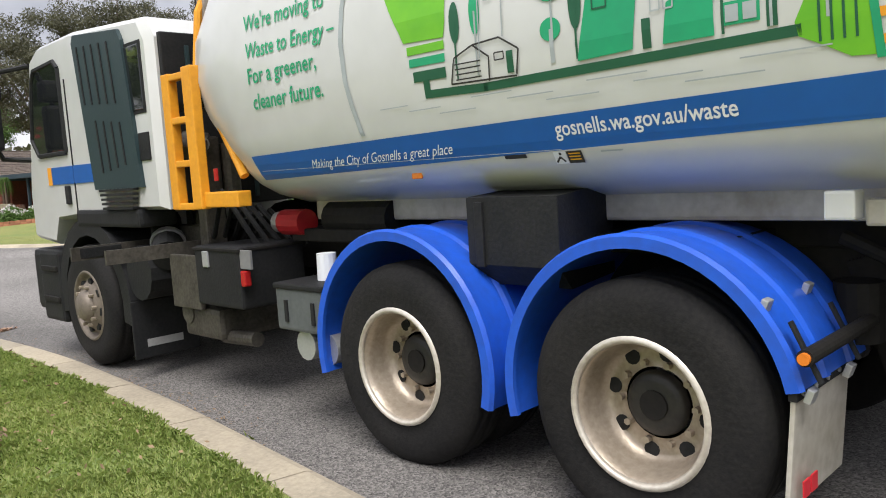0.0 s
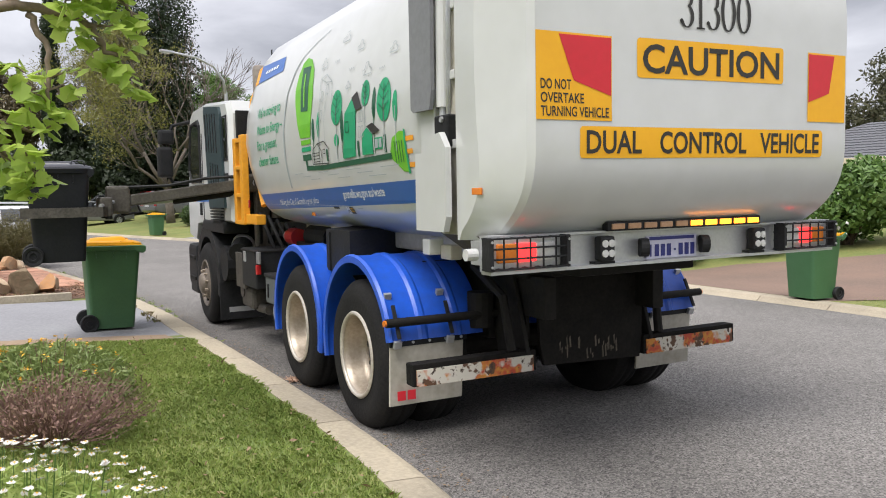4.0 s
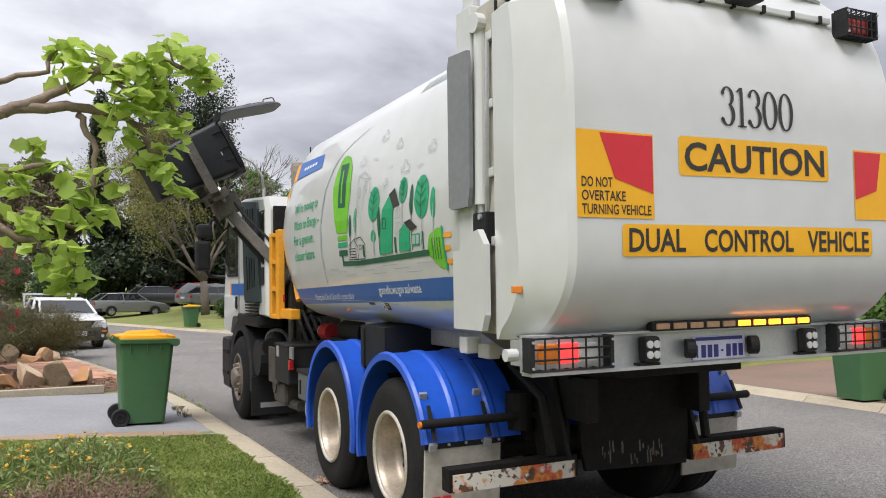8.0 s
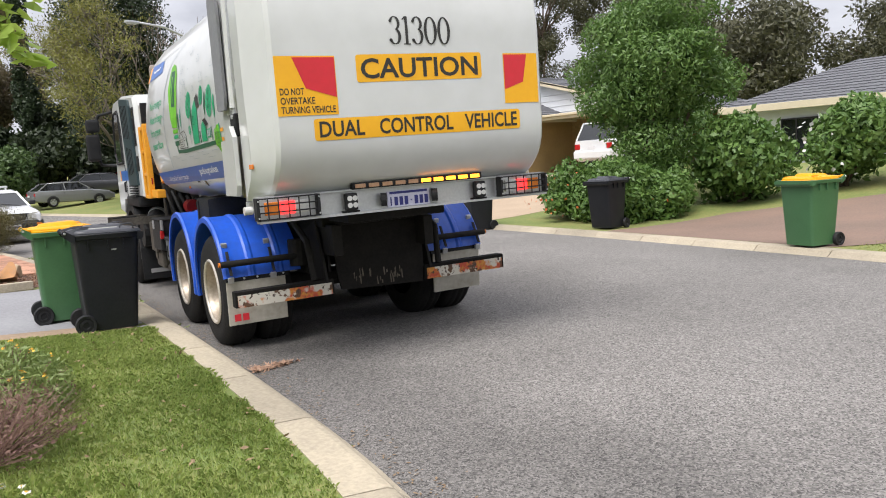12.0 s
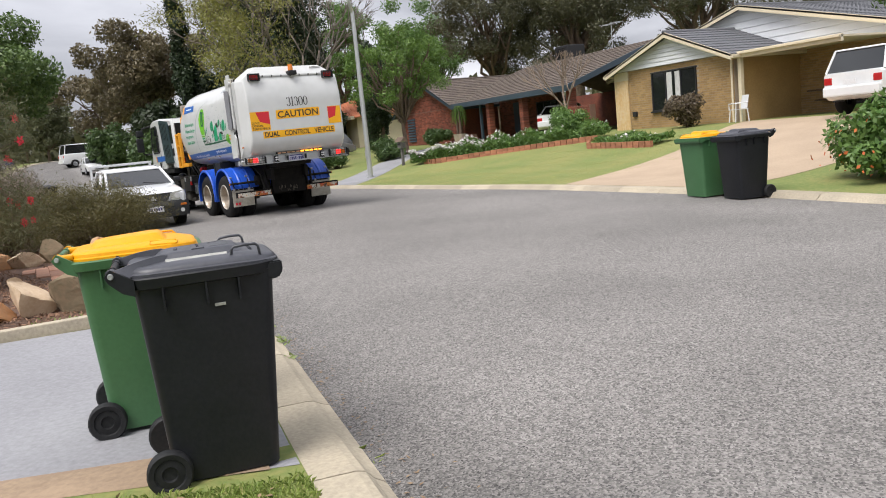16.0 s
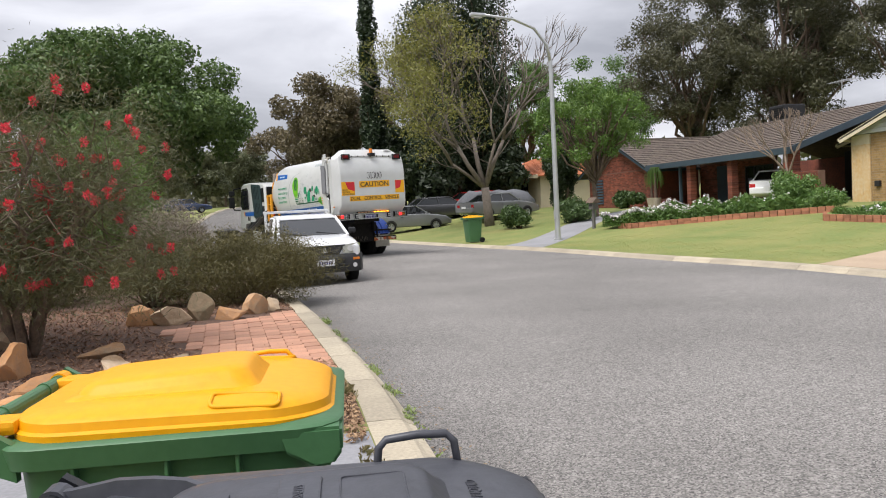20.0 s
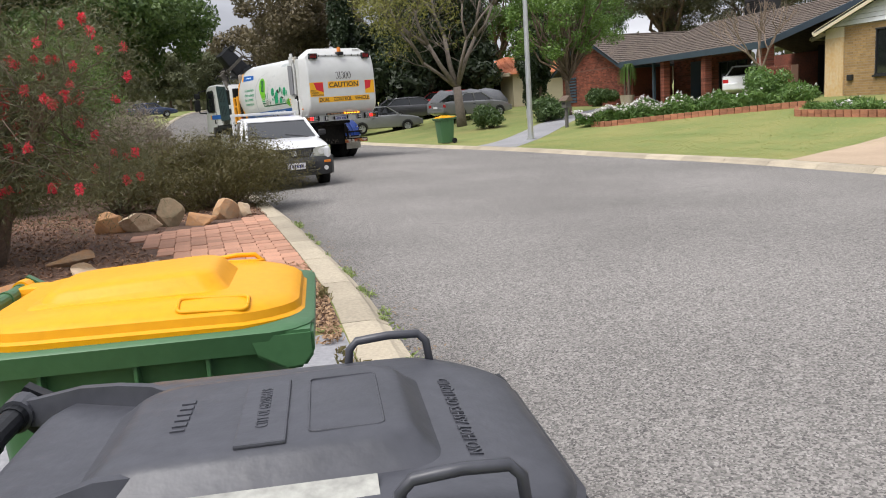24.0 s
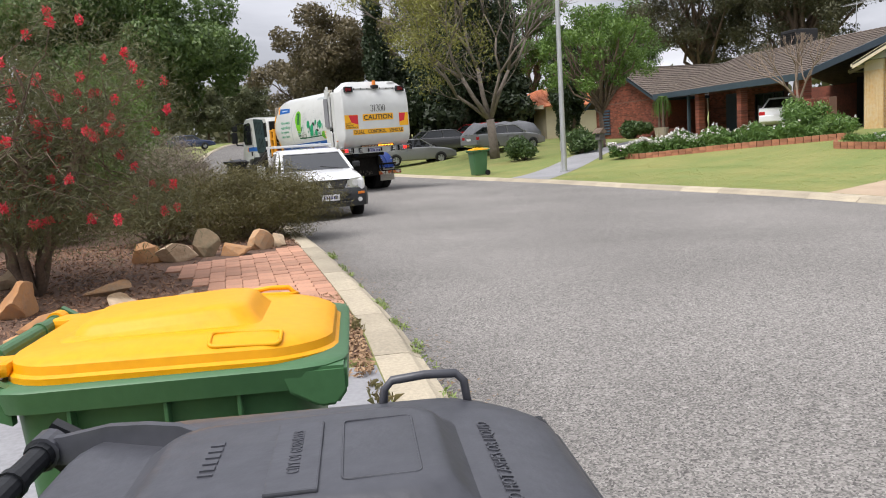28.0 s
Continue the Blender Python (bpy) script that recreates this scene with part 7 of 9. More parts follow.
def bottlebrush(x, y, h, spread, n_tip, label):
    t = thing("bottlebrush_tree", label, "tree", pose(x, y, height(x, y)))
    bm = bmesh.new()
    tips = []
    for k in range(9):
        q = 6.28 * k / 9 + RNG.normal() * 0.2
        e = np.array((math.cos(q) * spread * 0.6, math.sin(q) * spread * 0.6, h * RNG.uniform(0.55, 0.8)))
        mid = e * (0.35, 0.35, 0.45)
        limb(bm, (math.cos(q) * 0.04, math.sin(q) * 0.04, 0), mid, 0.05, 0.03, 0.2, 5)
        limb(bm, mid, e, 0.03, 0.012, 0.2, 5)
        for _ in range(n_tip):
            d = RNG.normal(size=3) * (spread * 0.42, spread * 0.42, h * 0.2)
            p = mid + (e - mid) * RNG.uniform(0.1, 1.0)
            tip = p + d
            tip[:2] *= min(1.0, spread / max(0.01, math.hypot(tip[0], tip[1])))
            tip[2] = max(0.8, min(h - 0.5 * (math.hypot(tip[0], tip[1]) / spread) ** 2, tip[2]))
            limb(bm, p, tip, 0.009, 0.003, 0.25, 4)
            tips.append(tip)
    part("stem", bm, BARK, t, smooth=True)
    tips = np.array(tips)
    n = 2300 * 9 * n_tip // 6
    pick = RNG.integers(len(tips), size=n)
    pos = tips[pick] + RNG.normal(size=(n, 3)) * (0.15, 0.15, 0.17)
    scatter("foliage", pos, RNG.normal(size=(n, 3)), 0.038, 0.085, LEAF_BOTTLE, t)
    fl = tips[np.argsort(-tips[:, 2] - RNG.random(len(tips)) * h * 0.8)[:190]]
    m = 64
    c = np.repeat(fl, m, 0)
    d = RNG.normal(size=(len(c), 3))
    d /= np.linalg.norm(d, axis=1, keepdims=True)
    scatter("blossom", c + d * (0.042, 0.042, 0.055) * RNG.random((len(c), 1)) ** 0.4, np.cross(d, RNG.normal(size=(len(c), 3))), 0.024, 0.3, PETALR, t, label="red brush flowers")


bottlebrush(-2.85, 8.4, 2.9, 1.5, 24, "bottlebrush with grey-green leaves and red brush flowers")
bottlebrush(-4.4, 9.3, 2.9, 1.5, 20, "second bottlebrush with red flowers further in")
shrub("shrub", "olive-green low spreading shrub beside the kerb", -0.62, 12.7, 1.72, 1.3, 1.08, LEAF_OLIVE, 56000, 0.032, 0.14, 44)
shrub("shrub", "olive-green shrub behind the rocks", -2.1, 12.6, 1.2, 1.0, 1.05, LEAF_OLIVE, 24000, 0.034, 0.13, 26)
shrub("shrub", "grey-green feathery shrub with dry tips", -1.95, 14.2, 1.0, 1.0, 1.75, LEAF_GREY, 20000, 0.045, 0.12, 30)
shrub("shrub", "dense green shrub along the verge", -3.9, 20, 1.7, 1.9, 3.7, LEAF_GARDEN, 42000, 0.055, 0.22, 60)
shrub("shrub", "olive shrub further down the verge", -4.5, 14.5, 1.8, 1.6, 1.7, LEAF_OLIVE, 9000, 0.06, 0.3, 18)


# ---- other bins ----
build_bin("wheelie_bin", "green wheelie bin with a yellow lid by the paved drive", BINGREEN, LIDYELLOW, pose(9.02, 6.93, 0.0, 0, 0, 176) @ Matrix.Diagonal((1.04, 1.04, 1.09, 1)))
build_bin("wheelie_bin", "dark grey wheelie bin beside the green one", BINGREY, LIDGREY, pose(8.95, 6.02, 0.0, 0, 0, 170) @ Matrix.Diagonal((1.04, 1.04, 1.09, 1)))
build_bin("wheelie_bin", "dark grey wheelie bin before the hedge", BINGREY, LIDGREY, pose(9.55, 2.65, 0.09, 0, 0, 184))
build_bin("wheelie_bin", "green wheelie bin with a yellow lid by the brown drive", BINGREEN, LIDYELLOW, pose(8.45, -2.1, 0.09, 0, 0, 168))
build_bin("wheelie_bin", "green wheelie bin with a yellow lid near the lamp post", BINGREEN, LIDYELLOW, pose(7.75, 28.6, 0.09, 0, 0, 190))
BIN_C = build_bin("wheelie_bin", "dark grey wheelie bin at the second stop", BINGREY, LIDGREY, pose(0, 28, 0.09))


# ---- vehicles: y ahead, from the ground under the middle ----
PLATEW = surf("plate_white", (0.7, 0.7, 0.72), None, 6, 40, 0.5, 0.0)
CARBLACK = surf("trim_black", (0.018, 0.018, 0.02), None, 6, 40, 0.5, 0.1)
ALLOY = surf("alloy", (0.45, 0.46, 0.48), None, 6, 40, 0.35, 0.0, metal=0.7)


def paint(name, c):
    return surf(name, c, tuple(v * 0.93 for v in c), 1.5, 8, 0.25, 0.0, coat=0.7)


SILVER = paint("grey_metallic", (0.20, 0.205, 0.21))
CARWHITE = paint("car_white", (0.74, 0.75, 0.76))
DARKCAR = paint("dark_metallic", (0.05, 0.05, 0.055))
COVER = surf("car_cover", (0.10, 0.105, 0.115), (0.15, 0.155, 0.165), 2, 12, 0.7, 0.4)
REDCAR = paint("car_red", (0.35, 0.02, 0.02))


def ring_box(y, w, z0, z1, r=0.08):
    """A rounded cross-section at y."""
    pts = []
    for cx, cz, a in ((w - r, z1 - r, 0), (-w + r, z1 - r, 90), (-w + r, z0 + r, 180), (w - r, z0 + r, 270)):
        pts += [(cx + r * math.cos(radians(a + 30 * k)), y, cz + r * math.sin(radians(a + 30 * k))) for k in range(4)]
    return pts


def ute_nose(c, nose):
    """Slanted grille, corner headlights and a black wrap-round bumper."""
    for s in (-1, 1):
        bm = bmesh.new()
        loft(bm, [[(s * x, y, a), (s * x, y - 0.012, b), (s * x, y - 0.12, b), (s * x, y - 0.12, a)] for x, y, a, b in ((0.385, nose + 0.035, 0.665, 0.79), (0.45, nose + 0.03, 0.645, 0.825), (0.62, nose + 0.0, 0.64, 0.845), (0.74, nose - 0.06, 0.645, 0.85), (0.80, nose - 0.20, 0.68, 0.84))])
        hl = part("headlight", bm, HEADLENS, c, "clear wrap-round headlight", smooth=True)
        hl.data.set_sharp_from_angle(angle=radians(40))
        part("reflector", cyl(bmesh.new(), (s * 0.55, nose + 0.012, 0.74), (s * 0.55, nose + 0.025, 0.74), 0.065, seg=16), CLEARLENS, hl)
    bm = bmesh.new()
    loft(bm, [[(s * 0.42, nose + 0.01, 0.805), (s * 0.36, nose + 0.045, 0.80), (s * 0.30, nose + 0.055, 0.645), (s * 0.32, nose + 0.0, 0.64)] for s in (-1, 1)])
    gr = part("grille", bm, CARBLACK, c)
    for k in range(17):
        x = -0.32 + 0.04 * k
        part("grille_bar", tube(bmesh.new(), [(x * 1.06, nose + 0.052, 0.785), (x * 0.92, nose + 0.060, 0.66)], 0.008, 5), DARKCAR, gr)
    part("grille_frame", tube(bmesh.new(), [(-0.43, nose + 0.03, 0.815), (0, nose + 0.055, 0.815), (0.43, nose + 0.03, 0.815)], 0.014, 6), CARBLACK, gr)
    bm = bmesh.new()
    prism(bm, [(-0.065, -0.05), (0.065, -0.05), (0.012, 0.055), (-0.012, 0.055)], 0.014, pose(0, nose + 0.078, 0.725, 90))
    part("badge", bm, ALU, gr, "plain chrome badge")
    bm = bmesh.new()
    loft(bm, [[(x, y - 0.02, 0.27), (x, y + 0.01, 0.36), (x, y + 0.02, 0.56), (x, y - 0.02, 0.635), (x, y - 0.20, 0.635), (x, y - 0.20, 0.27)] for x, y in ((-0.845, nose - 0.42), (-0.84, nose - 0.20), (-0.76, nose - 0.04), (-0.55, nose + 0.06), (0, nose + 0.10), (0.55, nose + 0.06), (0.76, nose - 0.04), (0.84, nose - 0.20), (0.845, nose - 0.42))])
    bp = part("front_bumper", bm, BUMPER, c, "black plastic wrap-round bumper", smooth=True)
    bp.data.set_sharp_from_angle(angle=radians(30))
    for z in (0.37, 0.43, 0.53):
        part("intake_slot", box(bmesh.new(), 0, nose + 0.108, z, 0.86, 0.03, 0.03, bevel=0.004), CARBLACK, bp)
    part("number_plate", box(bmesh.new(), 0.0, nose + 0.135, 0.475, 0.37, 0.012, 0.125, bevel=0.003), PLATEW, bp)
    for k in range(6):
        part("plate_bar", box(bmesh.new(), -0.125 + 0.05 * k, nose + 0.1425, 0.475, 0.03, 0.003, 0.06), PLATEINK, bp)
    for s in (-1, 1):
        part("indicator", box(bmesh.new(), s * 0.66, nose + 0.028, 0.53, 0.16, 0.03, 0.05, rz=-s * 24, bevel=0.008), AMBERLENS, bp)
        part("fog_light", cyl(bmesh.new(), (s * 0.62, nose + 0.03, 0.40), (s * 0.62, nose + 0.068, 0.40), 0.045), CLEARLENS, bp)


HEADLENS = surf("headlight_lens", (0.50, 0.50, 0.43), (0.38, 0.38, 0.33), 14, 50, 0.12, 0.0, coat=0.8)
BUMPER = surf("bumper_plastic", (0.022, 0.023, 0.025), (0.03, 0.031, 0.033), 6, 50, 0.6, 0.1)


def car(name, label, m, col, L, W, body, cabin, wheel_y, wr=0.31, tray=None, front="grille", category="car", group="parked cars"):
    """body: rows of (y, half width, bottom, belt); cabin: (y, z) of screen foot, screen head, roof back, rear foot."""
    c = thing(name, label, category, m, group)
    bm = bmesh.new()
    loft(bm, [ring_box(*row) for row in body])
    shell = part("shell", bm, col, c, smooth=True)
    shell.data.set_sharp_from_angle(angle=radians(35))
    w = W / 2
    (fy, fz), (hy, hz), (ry, rz), (by, bz) = cabin
    bm = bmesh.new()
    loft(bm, [[(s * (w - 0.07), fy, fz), (s * (w - 0.20), hy, hz - 0.03), (s * (w - 0.20), ry, rz - 0.03), (s * (w - 0.07), by, bz)] for s in (-1, 1)])
    part("glasshouse", bm, GLASS, c)
    bm = bmesh.new()
    loft(bm, [[(s * k, y, z) for y, z in ((hy + 0.05, hz - 0.05), (hy - 0.05, hz), ((hy + ry) / 2, max(hz, rz) + 0.03), (ry + 0.05, rz), (ry - 0.05, rz - 0.05))] for s, k in ((-1, w - 0.18), (-1, w - 0.26), (1, w - 0.26), (1, w - 0.18))])
    part("roof", bm, col, c, smooth=True)
    for s in (-1, 1):
        for a, b in (((s * (w - 0.07), fy, fz), (s * (w - 0.19), hy, hz - 0.02)), ((s * (w - 0.07), by, bz), (s * (w - 0.19), ry, rz - 0.02)), ((s * (w - 0.06), (fy + by) / 2, fz), (s * (w - 0.19), (hy + ry) / 2, hz - 0.02))):
            part("pillar", tube(bmesh.new(), [a, b], 0.035, 6), col, c)
        mr = part("mirror", box(bmesh.new(), s * (w + 0.08), fy - 0.25, fz + 0.10, 0.16, 0.09, 0.12, bevel=0.03), CARBLACK if tray else col, c)
        part("door_handle", box(bmesh.new(), s * (w + 0.005), (fy + by) / 2 - 0.1, fz - 0.12, 0.03, 0.14, 0.025, bevel=0.006), CARBLACK, c)
        for y in wheel_y:
            wh = part("wheel", ring_solid(bmesh.new(), [(s * a, r) for a, r in ((0.0, wr * 0.6), (0.012, wr * 0.75), (0.0, wr * 0.95), (-0.04, wr), (-0.16, wr), (-0.2, wr * 0.9), (-0.2, 0.1))], 24), RUBBER, c, smooth=True)
            wh.matrix_local = pose(s * (w + 0.005), y, wr)
            bm = ring_solid(bmesh.new(), [(s * 0.006, wr * 0.62), (s * -0.03, wr * 0.55), (s * -0.02, 0.05), (s * 0.0, 0.0)], 20)
            for k in range(5):
                q = 6.283 * k / 5
                cyl(bm, (s * -0.015, 0.03 * math.cos(q), 0.03 * math.sin(q)), (s * -0.005, wr * 0.6 * math.cos(q), wr * 0.6 * math.sin(q)), 0.022, seg=6)
            part("rim", bm, ALLOY, wh)
            arch = bmesh.new()
            secs = [[(s * (w - 0.3), y - (wr + 0.05) * math.cos(t_), wr + (wr + 0.05) * math.sin(t_)), (s * (w + 0.004), y - (wr + 0.05) * math.cos(t_), wr + (wr + 0.05) * math.sin(t_)), (s * (w + 0.004), y - wr * 0.9 * math.cos(t_), wr + wr * 0.9 * math.sin(t_)), (s * (w - 0.3), y - wr * 0.9 * math.cos(t_), wr + wr * 0.9 * math.sin(t_))] for t_ in [math.pi * k / 8 for k in range(9)]]
            loft(arch, secs)
            part("wheel_arch", arch, CARBLACK, c)
    nose, nw, nb, nt = body[-1][:4]
    tail, tw, tb, tt = body[0][:4]
    for s in (-1, 1):
        part("tail_light", box(bmesh.new(), s * (tw - 0.12), tail + 0.03, tt - 0.2, 0.24, 0.10, 0.2, bevel=0.03), REDLENS, c)
        part("wiper", tube(bmesh.new(), [(s * 0.35 - 0.2, fy + 0.02, fz + 0.03), (s * 0.35 + 0.28, fy - 0.06, fz + 0.10)], 0.012, 5), CARBLACK, c)
    part("rear_bumper", box(bmesh.new(), 0, tail - 0.02, tb + 0.16, tw * 1.96, 0.2, 0.28, bevel=0.05), CARBLACK if tray else col, c)
    part("number_plate", box(bmesh.new(), 0.0, tail - 0.125, tt - 0.25, 0.37, 0.012, 0.11, bevel=0.003), PLATEW, c)
    if tray:
        ute_nose(c, nose)
    else:
        for s in (-1, 1):
            part("headlight", box(bmesh.new(), s * (nw - 0.20), nose - 0.02, nt - 0.16, 0.36, 0.12, 0.17, bevel=0.03), HEADLAMP, c)
        gr = part("grille", box(bmesh.new(), 0, nose + 0.005, nt - 0.17, nw * 1.2, 0.05, 0.16, bevel=0.02), CARBLACK, c)
        part("badge", box(bmesh.new(), 0, nose + 0.05, nt - 0.15, 0.11, 0.015, 0.08, bevel=0.01), ALLOY, gr)
        fbp = part("front_bumper", box(bmesh.new(), 0, nose + 0.02, nb + 0.16, nw * 2.0, 0.22, 0.30, bevel=0.05), col, c)
        part("air_intake", box(bmesh.new(), 0, nose + 0.125, nb + 0.12, nw * 1.0, 0.03, 0.10, bevel=0.01), CARBLACK, fbp)
        part("number_plate", box(bmesh.new(), 0.0, nose + 0.145, nb + 0.20, 0.37, 0.012, 0.13, bevel=0.003), PLATEW, fbp)
    if tray:
        y0, y1 = tray
        part("tray", box(bmesh.new(), 0, (y0 + y1) / 2, 0.85, W + 0.06, y1 - y0, 0.08, bevel=0.01), ALU, c)
        for s in (-1, 1):
            part("tray_side", box(bmesh.new(), s * (W / 2 + 0.03), (y0 + y1) / 2, 1.0, 0.03, y1 - y0, 0.26, bevel=0.008), ALU, c)
            part("rack_post", box(bmesh.new(), s * (W / 2 - 0.10), y1 - 0.05, 1.2, 0.06, 0.06, 0.72, bevel=0.01), CARWHITE, c)
        part("rack_top", box(bmesh.new(), 0, y1 - 0.05, 1.56, W - 0.1, 0.06, 0.06, bevel=0.01), CARWHITE, c)
        part("rack_mesh", box(bmesh.new(), 0, y1 - 0.05, 1.3, W - 0.2, 0.02, 0.03), CARWHITE, c)
        part("chassis", box(bmesh.new(), 0, (y0 + y1) / 2, 0.6, 0.7, y1 - y0 + 0.6, 0.16), CARBLACK, c)
    return c


UTE_BODY = [(-0.75, 0.78, 0.40, 0.98), (-0.55, 0.81, 0.34, 1.0), (0.9, 0.82, 0.32, 1.02, 0.1), (1.2, 0.82, 0.33, 1.02, 0.12), (1.5, 0.82, 0.36, 1.0, 0.16), (1.8, 0.815, 0.40, 0.965, 0.17), (2.05, 0.80, 0.45, 0.925, 0.16), (2.2, 0.78, 0.5, 0.885, 0.13), (2.29, 0.75, 0.54, 0.845, 0.10), (2.335, 0.70, 0.58, 0.80, 0.07)]
car("pickup_truck", "white single-cab pickup with steel tray parked at the kerb", pose(0.66, 17.95, 0.01, 0, 0, 186), CARWHITE, 4.7, 1.66, UTE_BODY, ((1.28, 0.99), (0.60, 1.42), (-0.45, 1.45), (-0.66, 1.0)), (-1.6, 1.52), 0.32, tray=(-2.3, -0.8), category="pickup")
WAGON = [(-2.25, 0.78, 0.40, 0.95), (-2.0, 0.86, 0.30, 1.0), (-1.0, 0.88, 0.26, 0.98), (0.8, 0.88, 0.26, 0.97), (1.5, 0.86, 0.28, 0.90), (2.05, 0.80, 0.30, 0.80), (2.28, 0.70, 0.34, 0.68)]


def parked(x, y, rz, label, col, cab=((1.0, 0.93), (0.25, 1.44), (-1.5, 1.42), (-2.1, 0.96)), body=WAGON, name="car"):
    return car(name, label, pose(x, y, (height(x, y) if not along(NEAR_EDGE, y) < x < along(FAR_EDGE, y) else rise(y) + 0.03) + 0.01, 0, 0, rz), col, 4.6, 1.76, body, cab, (-1.32, 1.36))


parked(8.3, 43.8, -82, "silver-grey station wagon parked across the verge", SILVER)
parked(13.0, 41.5, -70, "dark grey sedan parked under the tree", SILVER, ((1.0, 0.93), (0.25, 1.42), (-0.9, 1.40), (-1.6, 0.97)))
parked(22.0, 29.3, -49, "white sedan nosed into the brick carport", CARWHITE, ((1.0, 0.93), (0.25, 1.42), (-0.9, 1.40), (-1.6, 0.97)))
parked(-6.6, 84, -82, "dark blue hatchback far down the street", paint("car_blue", (0.03, 0.045, 0.10)))
parked(2.2, 68, 185, "small white car parked far down the street", CARWHITE)
parked(14.5, 49, -80, "red car in the shade of the trees", REDCAR)
parked(11.5, 48.5, -80, "dark car in the shade of the trees", DARKCAR)
SUV = [(-2.3, 0.84, 0.5, 1.15), (-2.1, 0.90, 0.42, 1.2), (0.9, 0.91, 0.40, 1.18), (1.6, 0.90, 0.42, 1.12), (2.1, 0.86, 0.46, 1.02), (2.3, 0.78, 0.50, 0.92)]
car("four_wheel_drive", "white four wheel drive with a roof rack on the paved drive", pose(20.9, 11.2, height(20.9, 11.2) + 0.01, 0, 0, -88), CARWHITE, 4.7, 1.84, SUV, ((1.1, 1.13), (0.5, 1.80), (-1.9, 1.80), (-2.2, 1.16)), (-1.4, 1.45), 0.37)
VAN = [(-2.5, 0.86, 0.40, 1.25), (-2.35, 0.90, 0.34, 1.3), (1.5, 0.90, 0.34, 1.3), (2.2, 0.86, 0.36, 1.15), (2.45, 0.76, 0.40, 0.95)]
car("van", "white high-roof van far down the street", pose(2.4, 80, rise(80) + 0.03, 0, 0, -75), CARWHITE, 5.0, 1.82, VAN, ((2.0, 1.25), (1.2, 2.15), (-2.2, 2.15), (-2.4, 1.28)), (-1.6, 1.6), 0.34, category="van")
# the sheet over the car under the tree
bm = bmesh.new()
loft(bm, [[(x, y, z + 0.04 * math.sin(6 * y + 3 * x)) for x, z in ((-1.0, 0.25), (-0.98, 0.9), (-0.75, 1.35), (0, 1.55), (0.75, 1.35), (0.98, 0.9), (1.0, 0.25))] if 0 < k < 9 else [(x * 0.8, y, min(z, 0.85)) for x, z in ((-1.0, 0.25), (-0.98, 0.9), (-0.75, 1.35), (0, 1.55), (0.75, 1.35), (0.98, 0.9), (1.0, 0.25))] for k, y in enumerate([-2.3 + 0.51 * j for j in range(10)])])
cv = part("covered_car", bm, COVER, smooth=True)
cv.matrix_world = pose(13.6, 43.8, height(13.6, 43.8), 0, 0, -75)
tagged(cv, "car under a grey fabric cover", "covered car")


# ---- houses ----
TANBRICK = surf("tan_brick", (0.42, 0.28, 0.125), (0.32, 0.205, 0.095), 1.2, 20, 0.9, 0.3, rand=0.16, island=True)
REDBRICK = surf("red_brick", (0.27, 0.078, 0.044), (0.13, 0.045, 0.032), 1.5, 12, 0.9, 0.3, rand=0.3)
REDWORK = surf("red_brick_courses", (0.27, 0.078, 0.044), (0.15, 0.05, 0.034), 1.5, 12, 0.9, 0.3, rand=0.42, island=True)
EDGEBRICK = surf("edging_brick", (0.43, 0.19, 0.10), (0.30, 0.125, 0.075), 3, 25, 0.9, 0.3, rand=0.25)
MORTAR = surf("mortar", (0.40, 0.33, 0.26), None, 3, 40, 0.95, 0.3)
DARKMORTAR = surf("brown_mortar", (0.20, 0.115, 0.085), None, 3, 40, 0.95, 0.3)
TILEGREY = surf("grey_tile", (0.13, 0.135, 0.145), (0.10, 0.10, 0.11), 2, 25, 0.8, 0.2, rand=0.12)
TILEBROWN = surf("brown_tile", (0.16, 0.125, 0.10), (0.05, 0.040, 0.035), 2.5, 9, 0.9, 0.4, contrast=0.9, rand=0.3)
TILEORANGE = surf("orange_tile", (0.50, 0.17, 0.07), (0.40, 0.13, 0.06), 2, 25, 0.8, 0.3)
CREAM = surf("cream_paint", (0.66, 0.58, 0.42), (0.60, 0.52, 0.38), 2, 20, 0.6, 0.05)
BOARDW = surf("white_boards", (0.72, 0.74, 0.76), (0.66, 0.68, 0.70), 2, 20, 0.6, 0.05)
SLATE = surf("slate_blue_paint", (0.05, 0.075, 0.095), (0.04, 0.06, 0.08), 2, 20, 0.5, 0.05)
CURTAIN = surf("curtain", (0.60, 0.60, 0.58), (0.42, 0.42, 0.42), 6, 30, 0.9, 0.1)
ROLLER = surf("stained_cream_door", (0.66, 0.55, 0.36), (0.58, 0.36, 0.14), 1.4, 9, 0.6, 0.1, contrast=0.9)


def quad_mesh(name, sx, sy, sz, mat, bevel=0.004):
    bm = box(bmesh.new(), 0, 0, 0, sx, sy, sz, bevel=bevel)
    me = bpy.data.meshes.new(name)
    bm.to_mesh(me)
    bm.free()
    me.materials.append(mat)
    return me


